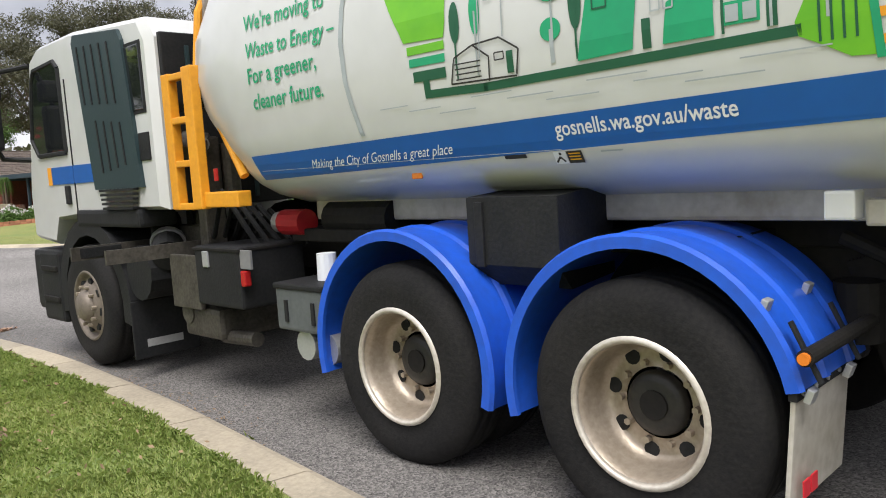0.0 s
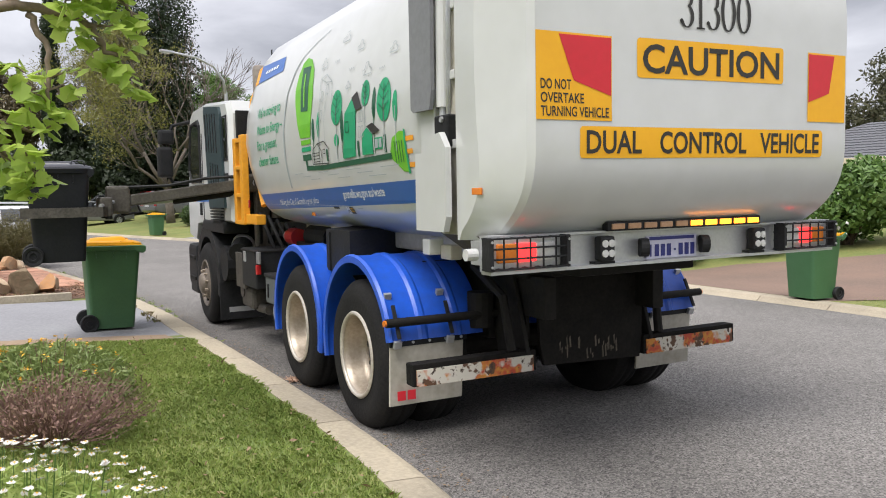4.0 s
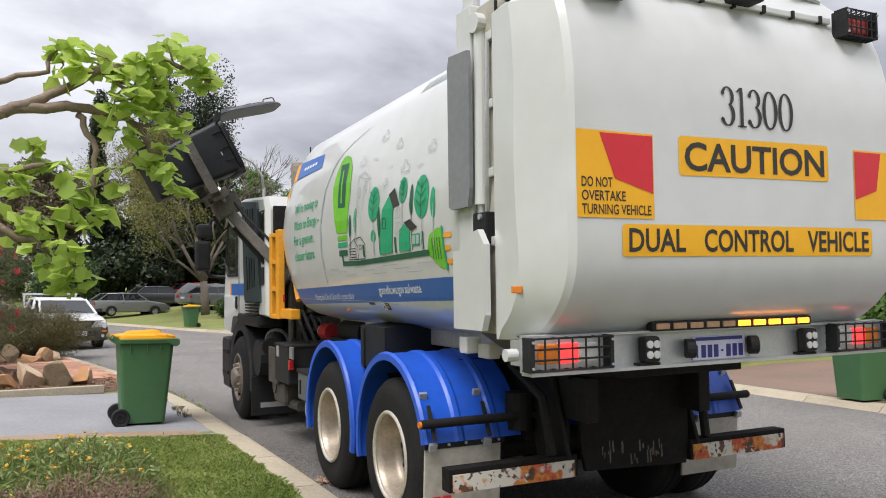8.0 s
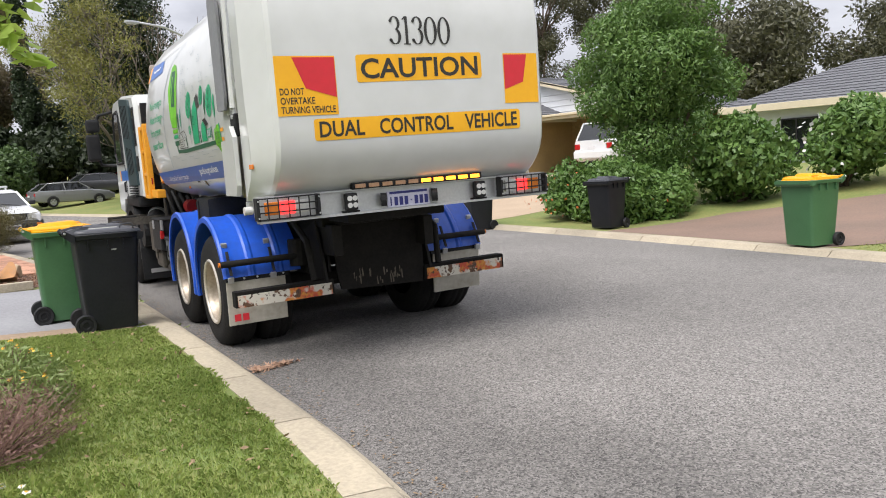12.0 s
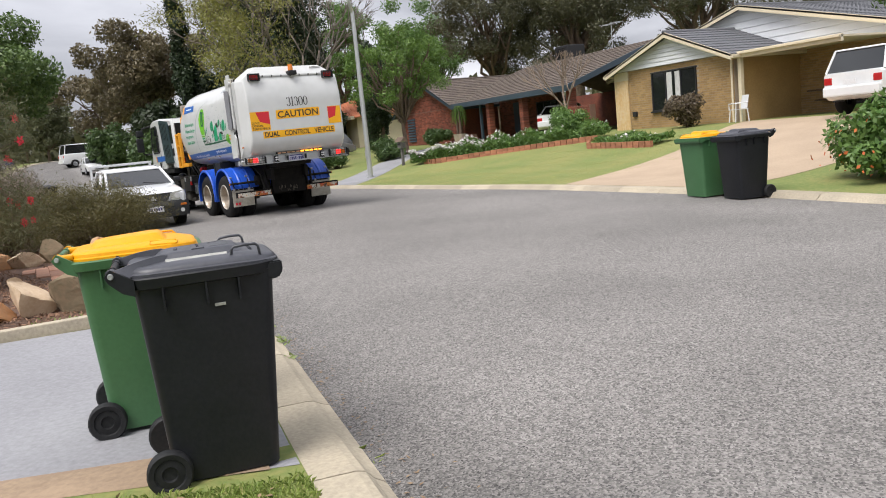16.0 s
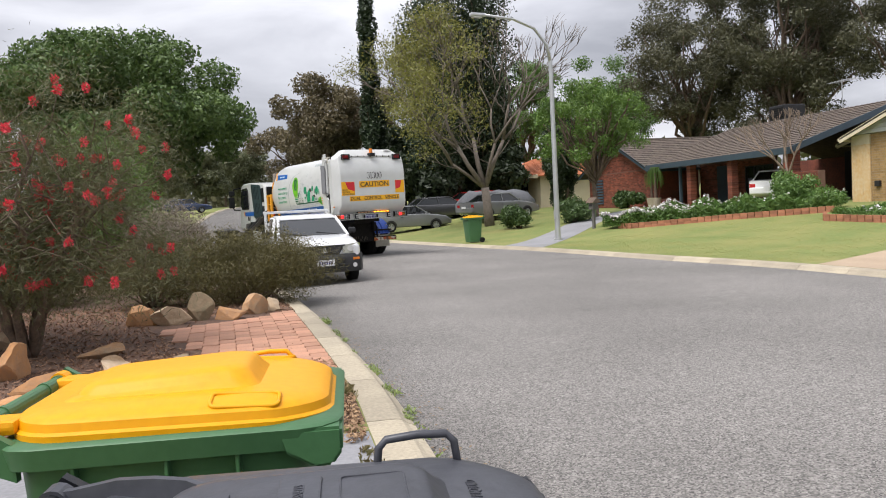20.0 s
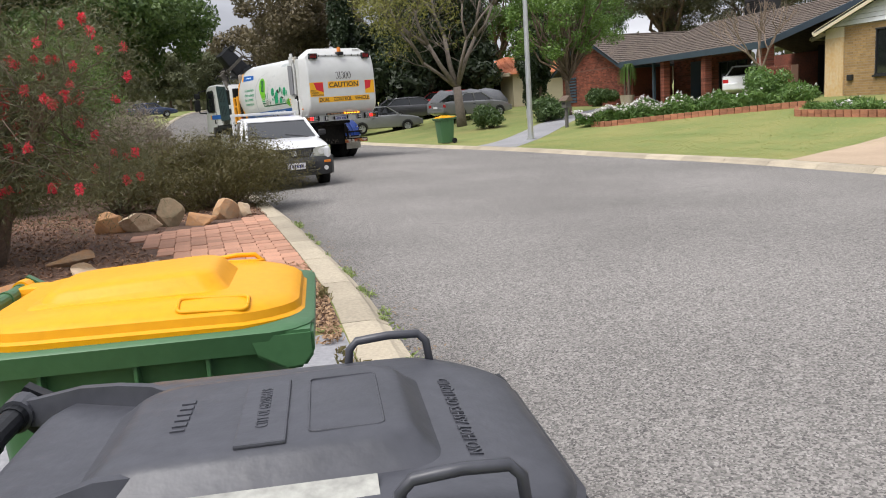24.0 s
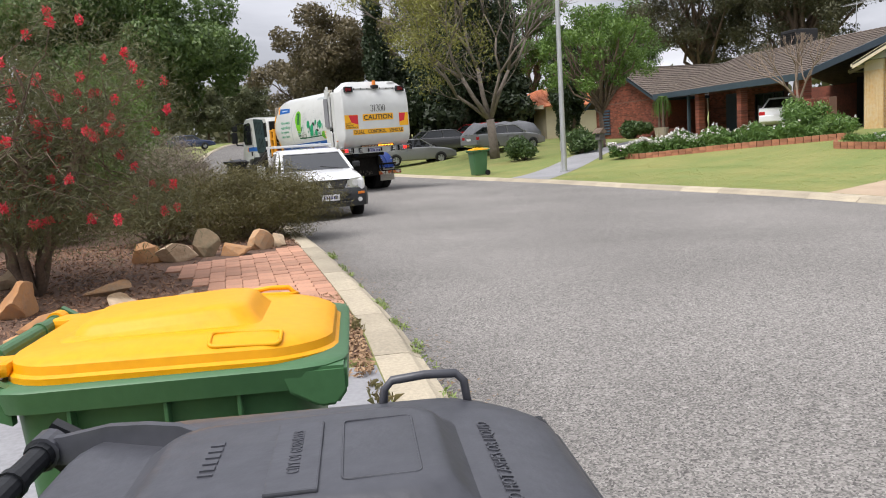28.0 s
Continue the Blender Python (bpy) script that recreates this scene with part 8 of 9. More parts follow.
def tile_courses(parent, corners, mat, n_rows, n_cols, lift=0.03):
    """Roof tiles: overlapping courses over a sloping four-corner plane (eave a-b, ridge d-c), each course stepped and scalloped."""
    a, b, c, d = (Vector(v) for v in corners)
    nrm = (b - a).cross(d - a).normalized()
    if nrm.z < 0:
        nrm = -nrm
    bm = bmesh.new()
    for i in range(n_rows):
        u0, u1 = i / n_rows, min(1.0, (i + 1.12) / n_rows)
        rows = []
        for u, h in ((u0, lift), (u1, 0.0)):
            l, r = a + (d - a) * u, b + (c - b) * u
            rows.append([l + (r - l) * (k / (n_cols * 2)) + nrm * (h + (0.022 if k % 2 else 0.0)) for k in range(n_cols * 2 + 1)])
        lo = [bm.verts.new(v) for v in rows[0]]
        hi = [bm.verts.new(v) for v in rows[1]]
        un = [bm.verts.new(v - nrm * (lift + 0.01)) for v in rows[0]]
        for k in range(n_cols * 2):
            bm.faces.new((lo[k], lo[k + 1], hi[k + 1], hi[k]))
            bm.faces.new((un[k], un[k + 1], lo[k + 1], lo[k]))
    ob = part("roof_tiles", bm, mat, parent)
    ob["kind"] = "stuff"
    return ob


def slab(parent, name, corners, thick, mat):
    """A flat plate through four corners, thickened downwards."""
    bm = bmesh.new()
    v = [bm.verts.new(c) for c in corners]
    w = [bm.verts.new(Vector(c) - Vector((0, 0, thick))) for c in corners]
    bm.faces.new(v)
    bm.faces.new(list(reversed(w)))
    for k in range(4):
        bm.faces.new((v[k], w[k], w[(k + 1) % 4], v[(k + 1) % 4]))
    bmesh.ops.recalc_face_normals(bm, faces=bm.faces[:])
    return part(name, bm, mat, parent)


def brick_face(parent, x, y0, y1, z0, z1, mat, skip=None, lb=0.235, hb=0.086, limit=300):
    """Joined courses of bricks on a wall that faces -x, each brick proud of the joint."""
    bm = bmesh.new()
    i, z = 0, z0
    while z < z1 - 0.02:
        y = y0 - (lb / 2 if i % 2 else 0)
        while y < y1:
            a, b = max(y, y0), min(y + lb - 0.012, y1)
            if b - a > 0.04 and not (skip and skip((a + b) / 2, z + hb / 2)):
                zz = min(z + hb - 0.012, z1)
                vs = [bm.verts.new(q) for q in ((x, a, z), (x, b, z), (x, b, zz), (x, a, zz))]
                ws = [bm.verts.new((x - 0.009, q.co.y, q.co.z)) for q in vs]
                bm.faces.new(list(reversed(ws)))
                for k in range(4):
                    bm.faces.new((vs[k], vs[(k + 1) % 4], ws[(k + 1) % 4], ws[k]))
            y += lb
        z += hb
        i += 1
    ob = part("brickwork", bm, mat, parent)
    ob["kind"] = "stuff"
    return ob


def window(parent, x, y, z, w, h, curtain=True, mat=CREAM):
    win = part("window", box(bmesh.new(), x, y, z, 0.05, w, h), GLASS, parent)
    for dz in (-h / 2, h / 2):
        part("frame", box(bmesh.new(), x - 0.03, y, z + dz, 0.06, w + 0.1, 0.05, bevel=0.008), SLATE if mat is SLATE else CARBLACK, win)
    for k in (-0.5, -0.17, 0.17, 0.5):
        part("frame", box(bmesh.new(), x - 0.03, y + w * k, z, 0.06, 0.05, h, bevel=0.008), CARBLACK, win)
    if curtain:
        for s in (-1, 1):
            folds = [(x - 0.028 - 0.014 * (k % 2), y + s * w * (0.035 + 0.115 * k / 7)) for k in range(8)]
            bm = bmesh.new()
            loft(bm, [[(a, b, zz) for a, b in folds] + [(a + 0.01, b, zz) for a, b in reversed(folds)] for zz in (z - h / 2 + 0.05, z + h / 2 - 0.05)])
            part("curtain", bm, CURTAIN, win)
    part("sill", box(bmesh.new(), x - 0.05, y, z - h / 2 - 0.05, 0.14, w + 0.16, 0.07, bevel=0.01), CARBLACK, win)
    return win


def gable(parent, x, y0, y1, ze, yr, zr, depth, tile, rows, cols, boards=True, over=0.35):
    """A gable that faces -x: boarded front, barges, two tiled slopes."""
    if boards:
        n = 7
        for k in range(n):
            za, zb = ze + (zr - ze) * k / n, ze + (zr - ze) * (k + 1) / n - 0.008
            fa, fb = k / n, (k + 1) / n
            pts = [(y0 + (yr - y0) * fa + 0.1, za), (y1 + (yr - y1) * fa - 0.1, za), (y1 + (yr - y1) * fb - 0.1, zb), (y0 + (yr - y0) * fb + 0.1, zb)]
            bm = bmesh.new()
            loft(bm, [[(x - 0.035 if j < 2 else x - 0.012, y, z) for j, (y, z) in enumerate(pts)], [(x + 0.08, y, z) for y, z in pts]])
            part("weatherboard", bm, BOARDW, parent)
    for ya in (y0, y1):
        s = -1 if ya == y0 else 1
        ea, er = (x - over, ya + s * over * 0.6, ze - 0.10), (x - over, yr, zr + 0.06)
        bm = bmesh.new()
        loft(bm, [[(ea[0] + dx, ea[1], ea[2] + dz) for dx, dz in ((0, -0.16), (0.04, -0.16), (0.04, 0.04), (0, 0.04))], [(er[0] + dx, er[1], er[2] + dz) for dx, dz in ((0, -0.16), (0.04, -0.16), (0.04, 0.04), (0, 0.04))]])
        part("barge_board", bm, CREAM if tile is TILEGREY else SLATE, parent)
        cs = [(x - over, ya + s * over * 0.6, ze - 0.08), (x + depth, ya + s * over * 0.6, ze - 0.08), (x + depth, yr, zr + 0.08), (x - over, yr, zr + 0.08)]
        slab(parent, "roof", cs, 0.06, tile)
        tile_courses(parent, cs, tile, rows, cols)
        part("gutter", box(bmesh.new(), x + depth / 2 - over / 2, ya + s * (over * 0.6 + 0.04), ze - 0.14, depth + over, 0.10, 0.12, bevel=0.02), CREAM if tile is TILEGREY else SLATE, parent)
    cyl_bm = cyl(bmesh.new(), (x - over, yr, zr + 0.10), (x + depth, yr, zr + 0.10), 0.07, seg=8)
    part("ridge", cyl_bm, tile, parent)


def tan_house():
    h = thing("brick_house", "tan brick bungalow with white boarded gables and grey tiled roof", "house")
    z0 = 0.75
    gable(h, 20.4, 16.9, 23.3, 3.30, 19.9, 4.36, 5.0, TILEGREY, 10, 26)
    gable(h, 23.7, 11.5, 27.3, 3.35, 19.4, 5.20, 8.0, TILEGREY, 16, 36)
    part("wall", box(bmesh.new(), 20.62, 20.1, (z0 + 3.3) / 2, 0.24, 6.2, 3.3 - z0), MORTAR, h)
    brick_face(h, 20.498, 17.0, 22.55, z0 + 0.2, 3.28, TANBRICK, lambda y, z: 18.75 < y < 21.15 and 1.60 < z < 3.06)
    window(h, 20.5, 19.95, 2.33, 2.35, 1.45)
    dr = part("side_door", box(bmesh.new(), 20.46, 22.95, 1.9, 0.06, 0.85, 2.1, bevel=0.01), ROLLER, h, "rust-stained cream panel door")
    for k in range(6):
        part("door_rib", box(bmesh.new(), 20.425, 22.58 + 0.14 * k, 1.85, 0.012, 0.03, 1.9), ROLLER, dr)
    part("fascia_block", box(bmesh.new(), 20.46, 22.95, 3.1, 0.06, 0.85, 0.36, bevel=0.01), CREAM, h)
    part("wall", box(bmesh.new(), 22.2, 17.02, (z0 + 3.3) / 2, 3.0, 0.22, 3.3 - z0), TANBRICK, h)
    part("wall", box(bmesh.new(), 23.8, 19.4, (z0 + 3.4) / 2, 0.24, 15.4, 3.4 - z0), MORTAR, h)
    brick_face(h, 23.678, 11.8, 17.0, z0 + 0.2, 3.3, TANBRICK, lambda y, z: 13.2 < y < 14.9 and 1.2 < z < 3.0)
    window(h, 23.68, 14.05, 2.1, 1.7, 1.75, False)
    part("back_wall", box(bmesh.new(), 31.6, 19.4, (z0 + 3.4) / 2, 0.24, 15.4, 3.4 - z0), TANBRICK, h)
    part("porch_post", box(bmesh.new(), 20.55, 16.75, (z0 + 3.2) / 2, 0.14, 0.14, 3.2 - z0, bevel=0.01), CREAM, h)
    part("porch_ceiling", box(bmesh.new(), 22.0, 14.9, 3.25, 3.3, 4.2, 0.06), CREAM, h)
    part("porch_beam", box(bmesh.new(), 20.5, 14.9, 3.2, 0.1, 4.2, 0.22, bevel=0.01), CREAM, h)
    part("paving", box(bmesh.new(), 22.0, 14.5, z0 + 0.06, 3.4, 5.0, 0.12), DRIVEPINK, h)
    part("downpipe", cyl(bmesh.new(), (20.44, 17.05, 0.8), (20.44, 17.05, 3.2), 0.04), CREAM, h)
    for k in range(2):
        part("shelf", box(bmesh.new(), 23.5, 15.8 - 0.3 * k, 1.75 - 0.35 * k, 0.3, 1.2, 0.05, bevel=0.008), BARK, h)
    part("meter_box", box(bmesh.new(), 20.45, 22.2, 1.55, 0.12, 0.22, 0.2, bevel=0.02), CARBLACK, h)
    return h


tan_house()


def red_house():
    h = thing("brick_house", "low red brick house with brown tiled roof and deep veranda", "house")
    z0 = 0.75
    xe, ze, zr = 19.7, 3.10, 4.95
    xr = 25.2
    y0, y1 = 25.6, 37.0
    cs = [(xe, y0, ze), (xe, y1, ze), (xr, y1 + 0.5, zr), (xr, y0, zr)]
    slab(h, "roof", cs, 0.07, TILEBROWN)
    tile_courses(h, cs, TILEBROWN, 18, 40, 0.035)
    cs = [(xr + 5.5, y0, ze), (xr + 5.5, y1, ze), (xr, y1, zr), (xr, y0, zr)]
    slab(h, "roof", cs, 0.07, TILEBROWN)
    # the wing that comes forward with its own gable
    gable(h, 20.35, 37.3, 45.7, 3.0, 41.5, 4.75, 7.5, TILEBROWN, 16, 30, boards=False, over=0.5)
    bm = bmesh.new()
    prism(bm, [(37.5, 2.9), (45.5, 2.9), (41.5, 4.62)], 0.2, Matrix(((0, 0, 1, 20.42), (1, 0, 0, 0), (0, 1, 0, 0), (0, 0, 0, 1))))
    part("gable_wall", bm, DARKMORTAR, h)
    brick_face(h, 20.418, 37.6, 45.4, 2.95, 4.5, REDWORK, lambda y, z: z > 4.52 - abs(y - 41.5) * 0.43)
    bm = bmesh.new()
    for k in range(9):
        box(bm, 20.36, 44.1, 1.25 + 0.17 * k, 0.05, 1.1, 0.11, ry=25)
    part("louvre_screen", bm, SLATE, h)
    part("fascia", box(bmesh.new(), xe, (y0 + y1) / 2, ze - 0.10, 0.06, y1 - y0, 0.26, bevel=0.01), SLATE, h)
    bm = bmesh.new()
    loft(bm, [[(xe - 0.03, y0 - 0.02, ze - 0.2), (xe - 0.03, y0 - 0.02, ze + 0.05), (xe - 0.03, y0 + 0.04, ze + 0.05), (xe - 0.03, y0 + 0.04, ze - 0.2)], [(xr, y0 - 0.02, zr - 0.2), (xr, y0 - 0.02, zr + 0.08), (xr, y0 + 0.04, zr + 0.08), (xr, y0 + 0.04, zr - 0.2)]])
    part("barge_board", bm, SLATE, h)
    part("wall", box(bmesh.new(), 23.0, 34.0, (z0 + 3.1) / 2, 0.24, 6.0, 3.1 - z0), DARKMORTAR, h)
    brick_face(h, 22.878, 31.05, 37.0, z0 + 0.15, 3.0, REDWORK, lambda y, z: (31.0 < y < 33.0 and 1.3 < z < 2.7) or (34.4 < y < 35.4 and z < 2.85))
    window(h, 22.88, 32.0, 2.0, 2.0, 1.4, False)
    part("front_door", box(bmesh.new(), 22.86, 34.9, 1.85, 0.06, 0.95, 2.05, bevel=0.01), SLATE, h)
    part("wall", box(bmesh.new(), 20.52, 41.5, (z0 + 3.0) / 2, 0.24, 8.1, 3.0 - z0), DARKMORTAR, h)
    brick_face(h, 20.398, 37.45, 45.5, z0 + 0.1, 2.95, REDWORK)
    part("wall", box(bmesh.new(), 21.75, 37.35, (z0 + 3.0) / 2, 2.3, 0.24, 3.0 - z0), REDBRICK, h)
    part("back_wall", box(bmesh.new(), 30.4, 33, (z0 + 3.1) / 2, 0.24, 14, 3.1 - z0), REDBRICK, h)
    part("end_wall", box(bmesh.new(), 27.2, 26.2, (z0 + 3.4) / 2, 6.2, 0.24, 3.4 - z0), REDBRICK, h)
    part("carport_back", box(bmesh.new(), 26.0, 28.0, (z0 + 3.1) / 2, 0.24, 4.0, 3.1 - z0), CARBLACK, h)
    for y in (26.0, 30.0, 33.3):
        pil = part("pillar", box(bmesh.new(), 20.1, y, (z0 + 3.0) / 2, 0.30, 0.30, 3.0 - z0), DARKMORTAR, h)
        for k in range(25):
            part("brick_course", box(bmesh.new(), 20.1, y, z0 + 0.14 + 0.086 * k, 0.32, 0.32, 0.074), REDBRICK, pil)
    part("steel_post", box(bmesh.new(), 20.1, 34.3, (z0 + 3.0) / 2, 0.12, 0.12, 3.0 - z0), SLATE, h)
    part("low_wall", box(bmesh.new(), 20.0, 35.9, 1.05, 0.3, 1.8, 0.6, bevel=0.01), DARKMORTAR, h)
    brick_face(h, 19.85, 35.02, 36.78, 0.76, 1.34, REDWORK)
    part("low_wall", box(bmesh.new(), 19.9, 25.2, 1.45, 0.3, 1.9, 1.4, bevel=0.01), DARKMORTAR, h)
    brick_face(h, 19.75, 24.27, 26.13, 0.80, 2.14, REDWORK)
    part("veranda_floor", box(bmesh.new(), 21.4, 32, z0 + 0.1, 3.2, 10, 0.16), DRIVEBROWN, h)
    ac = part("roof_cooler", box(bmesh.new(), 26.0, 34.0, 5.35, 1.2, 1.2, 0.75, bevel=0.05), CARBLACK, h, "black evaporative cooler on the ridge")
    bm = bmesh.new()
    for k in range(5):
        box(bm, 25.38, 34.0, 5.12 + 0.11 * k, 0.03, 1.0, 0.03)
    part("louvre", bm, DARKSTEEL, ac)
    an = part("aerial", cyl(bmesh.new(), (25.4, 29.5, 4.9), (25.4, 29.5, 6.3), 0.02, seg=6), ALU, h)
    for k in range(6):
        part("aerial_rod", cyl(bmesh.new(), (25.1, 28.9 + 0.24 * k, 6.2), (25.7, 28.9 + 0.24 * k, 6.2), 0.01, seg=5), ALU, an)
    part("aerial_boom", cyl(bmesh.new(), (25.4, 28.8, 6.2), (25.4, 30.3, 6.2), 0.015, seg=6), ALU, an)
    return h


red_house()


def plain_house(x, y, rz, L, D, label, tile, wall, z0):
    h = thing("house", label, "house", pose(x, y, z0, 0, 0, rz))
    part("wall", box(bmesh.new(), 0, 0, 1.2, D, L, 2.8), wall, h)
    for s in (-1, 1):
        cs = [(s * (D / 2 + 0.5), -L / 2 - 0.5, 2.5), (s * (D / 2 + 0.5), L / 2 + 0.5, 2.5), (0, L / 2 - D * 0.3, 4.1), (0, -L / 2 + D * 0.3, 4.1)]
        slab(h, "roof", cs, 0.06, tile)
        tile_courses(h, cs, tile, 14, 30)
        part("fascia", box(bmesh.new(), s * (D / 2 + 0.5), 0, 2.45, 0.06, L + 1, 0.24, bevel=0.01), CREAM, h)
        tri = [(-D / 2 - 0.5, s * (L / 2 + 0.5), 2.5), (D / 2 + 0.5, s * (L / 2 + 0.5), 2.5), (0.01, s * (L / 2 - D * 0.3), 4.1), (-0.01, s * (L / 2 - D * 0.3), 4.1)]
        slab(h, "roof", tri, 0.06, tile)
    for k in (-0.25, 0.25):
        window(h, -D / 2 - 0.03, L * k, 1.4, 1.6, 1.2, False)
    return h


plain_house(27.6, 3.6, 0, 10, 8, "white walled house with grey tiled roof behind the hedge", TILEGREY, BOARDW, 0.45)
plain_house(22.6, 57.5, 10, 10, 8, "house with an orange tiled roof between the trees", TILEORANGE, CREAM, 0.9)
plain_house(60.0, 14.0, 0, 12, 9, "house with an orange tiled roof far behind the trees", TILEORANGE, CREAM, 1.2)

# ---- front gardens across the road ----
patch("paved_drive", "pinkish block-paved driveway of the tan house", "driveway", edge_line(FAR_EDGE, KERB_W + 0.01, 7.0, 11.9, 6)[::-1] + [(13.0, 7.2), (20.3, 8.6), (20.3, 16.4), (14.5, 13.6), (11, 12.6)], DRIVEPINK, 0.008)
patch("brown_drive", "old brown paved driveway beside the hedge", "driveway", edge_line(FAR_EDGE, KERB_W + 0.01, -2.4, 2.3, 6)[::-1] + [(12, -4.6), (19, -8.5), (22, -5.5), (14.4, -0.6), (12.2, 1.6)], DRIVEBROWN, 0.008)
patch("garden_path", "grey concrete path to the veranda", "path", edge_line(FAR_EDGE, KERB_W + 0.01, 22.6, 25.0, 4)[::-1] + [(9.5, 24.4), (13.5, 29.5), (19.5, 33.8), (19.5, 35.4), (12.6, 31.0)], DRIVE, 0.008)


def brick_bed(name, label, pts, wide, mat):
    """A raised bed: brick edging, one brick a part, and the planting behind it."""
    t = thing(name, label, "flower bed")
    me = quad_mesh("edging_brick", 0.22, 0.11, 0.10, mat)
    for (ax, ay), (bx, by) in zip(pts, pts[1:]):
        L = math.hypot(bx - ax, by - ay)
        n = int(L / 0.232)
        rz = math.degrees(math.atan2(by - ay, bx - ax))
        for k in range(n):
            x, y = ax + (bx - ax) * (k + 0.5) / n, ay + (by - ay) * (k + 0.5) / n
            for c in range(2):
                if len(t.children) < 290:
                    ob = new("brick", me)
                    ob.parent = t
                    ob.matrix_local = pose(x, y, height(x, y) + 0.03 + 0.105 * c, 0, 0, rz + RNG.normal() * 1.2)
    return t


brick_bed("flower_bed", "long raised flower bed with red brick edging", [(12.7, 26.2), (12.85, 25.4), (15.0, 22.9), (16.9, 20.1)], 1.2, EDGEBRICK)
brick_bed("flower_bed", "small raised bed with red brick edging", [(15.9, 19.3), (15.3, 18.6), (15.25, 17.0), (15.3, 15.4)], 1.0, EDGEBRICK)


def planting(pts, wide, n, h, leaf, flowers, label, fade=0.0):
    t = thing("flowering_plants", label, "flowers")
    pos, fl = [], []
    for _ in range(n):
        k = RNG.integers(len(pts) - 1)
        u = RNG.random()
        a, b = np.array(pts[k]), np.array(pts[k + 1])
        p = a + (b - a) * u
        d = np.array([b[1] - a[1], -(b[0] - a[0])]) / np.linalg.norm(b - a)
        q = p - d * RNG.random() * wide
        hh = h * (0.6 + 0.4 * math.sin(q[0] * 4) * math.sin(q[1] * 3))
        z = height(q[0], q[1]) + 0.12 + RNG.random() * hh
        pos.append((q[0], q[1], z))
        if RNG.random() < flowers * max(0.05, 1 - fade * np.linalg.norm(q - np.array(pts[0]))):
            fl.append((q[0], q[1], height(q[0], q[1]) + 0.12 + hh + 0.05 * RNG.random()))
    scatter("foliage", np.array(pos), RNG.normal(size=(len(pos), 3)), 0.09, 0.22, leaf, t)
    c = np.repeat(np.array(fl), 5, 0) + RNG.normal(size=(len(fl) * 5, 3)) * 0.03
    scatter("blossom", c, RNG.normal(size=(len(c), 3)) * 0.5 + (0, 0, 1), 0.045, 0.6, PETALW, t)
    scatter("mauve_blossom", np.array(fl[::4]) + RNG.normal(size=(len(fl[::4]), 3)) * 0.05, RNG.normal(size=(len(fl[::4]), 3)), 0.04, 0.6, PETALP, t)


planting([(13.0, 25.6), (15.2, 23.1), (17.1, 20.3)], 1.5, 15000, 0.62, LEAF_MID, 0.075, "green clumps with white and mauve daisies in the brick bed", 0.34)
planting([(12.2, 26.6), (12.9, 25.4)], 0.9, 2600, 0.5, LEAF_MID, 0.10, "white daisies and strappy leaves at the end of the bed")
planting([(15.45, 18.6), (15.4, 17.0), (15.45, 15.5)], 0.9, 3200, 0.26, LEAF_MID, 0.004, "low flowering plants in the small bed")
shrub("shrub", "brownish round shrub before the tan house", 19.4, 18.2, 0.8, 0.8, 1.15, leafy("purple_brown_leaves", (0.085, 0.062, 0.045), (0.18, 0.14, 0.085)), 6000, 0.06, 0.4)
shrub("shrub", "dark green shrub before the brick wing", 19.3, 38.6, 1.0, 1.5, 0.85, LEAF_DARK, 5000, 0.08, 0.4)
shrub("shrub", "dark green shrub by the veranda", 17.4, 22.6, 1.0, 0.8, 1.2, LEAF_MID, 8000, 0.06, 0.4)
shrub("shrub", "dark green shrub beside the path", 13.2, 31.5, 1.1, 1.0, 1.1, LEAF_DARK, 5000, 0.07, 0.4)
shrub("shrub", "dark green shrub near the concrete path", 11.4, 33.5, 0.9, 0.9, 1.0, LEAF_DARK, 4000, 0.07, 0.4)


def yucca(x, y, h):
    t = thing("ponytail_palm", "potted palm with drooping leaves by the veranda", "plant", pose(x, y, height(x, y)))
    bm = cyl(bmesh.new(), (0, 0, 0), (0, 0, 0.5), 0.2, 0.28)
    part("pot", bm, KERB, t)
    part("stem", cyl(bmesh.new(), (0, 0, 0.5), (0, 0, h), 0.07, 0.05), BARK, t)
    bm = bmesh.new()
    for k in range(60):
        q, r = RNG.uniform(0, 6.28), RNG.uniform(0.15, 0.36)
        c, s = math.cos(q), math.sin(q)
        tube(bm, [(0, 0, h), (c * r * 0.6, s * r * 0.6, h + 0.28), (c * r, s * r, h), (c * r * 1.2, s * r * 1.2, h - RNG.uniform(0.4, 0.8))], 0.012, 4, 0.004)
    part("fronds", bm, LEAF_GARDEN, t)


yucca(19.45, 35.6, 1.75)
yucca(20.0, 37.0, 1.7)


def bare_shrub(x, y, h):
    t = thing("frangipani", "leafless frangipani with forked pale branches", "shrub", pose(x, y, height(x, y)))
    bm = bmesh.new()

    def fork(p, d, L, r, depth):
        q = p + d * L
        tube(bm, [p, p + d * L * 0.5 + RNG.normal(size=3) * 0.03, q], r, 6, r * 0.75)
        if depth:
            for _ in range(3 if depth > 2 else 2):
                e = d + RNG.normal(size=3) * (0.42, 0.42, 0.25) + (0, 0, 0.22)
                fork(q, e / np.linalg.norm(e), L * 0.78, r * 0.66, depth - 1)
    fork(np.zeros(3), np.array((0, 0, 1.0)), h * 0.23, 0.07, 5)
    part("branchwork", bm, PALEBARK, t)


bare_shrub(19.2, 25.2, 4.6)


GREYWOOD = surf("weathered_timber", (0.15, 0.14, 0.13), (0.09, 0.085, 0.08), 8, 50, 0.9, 0.4)


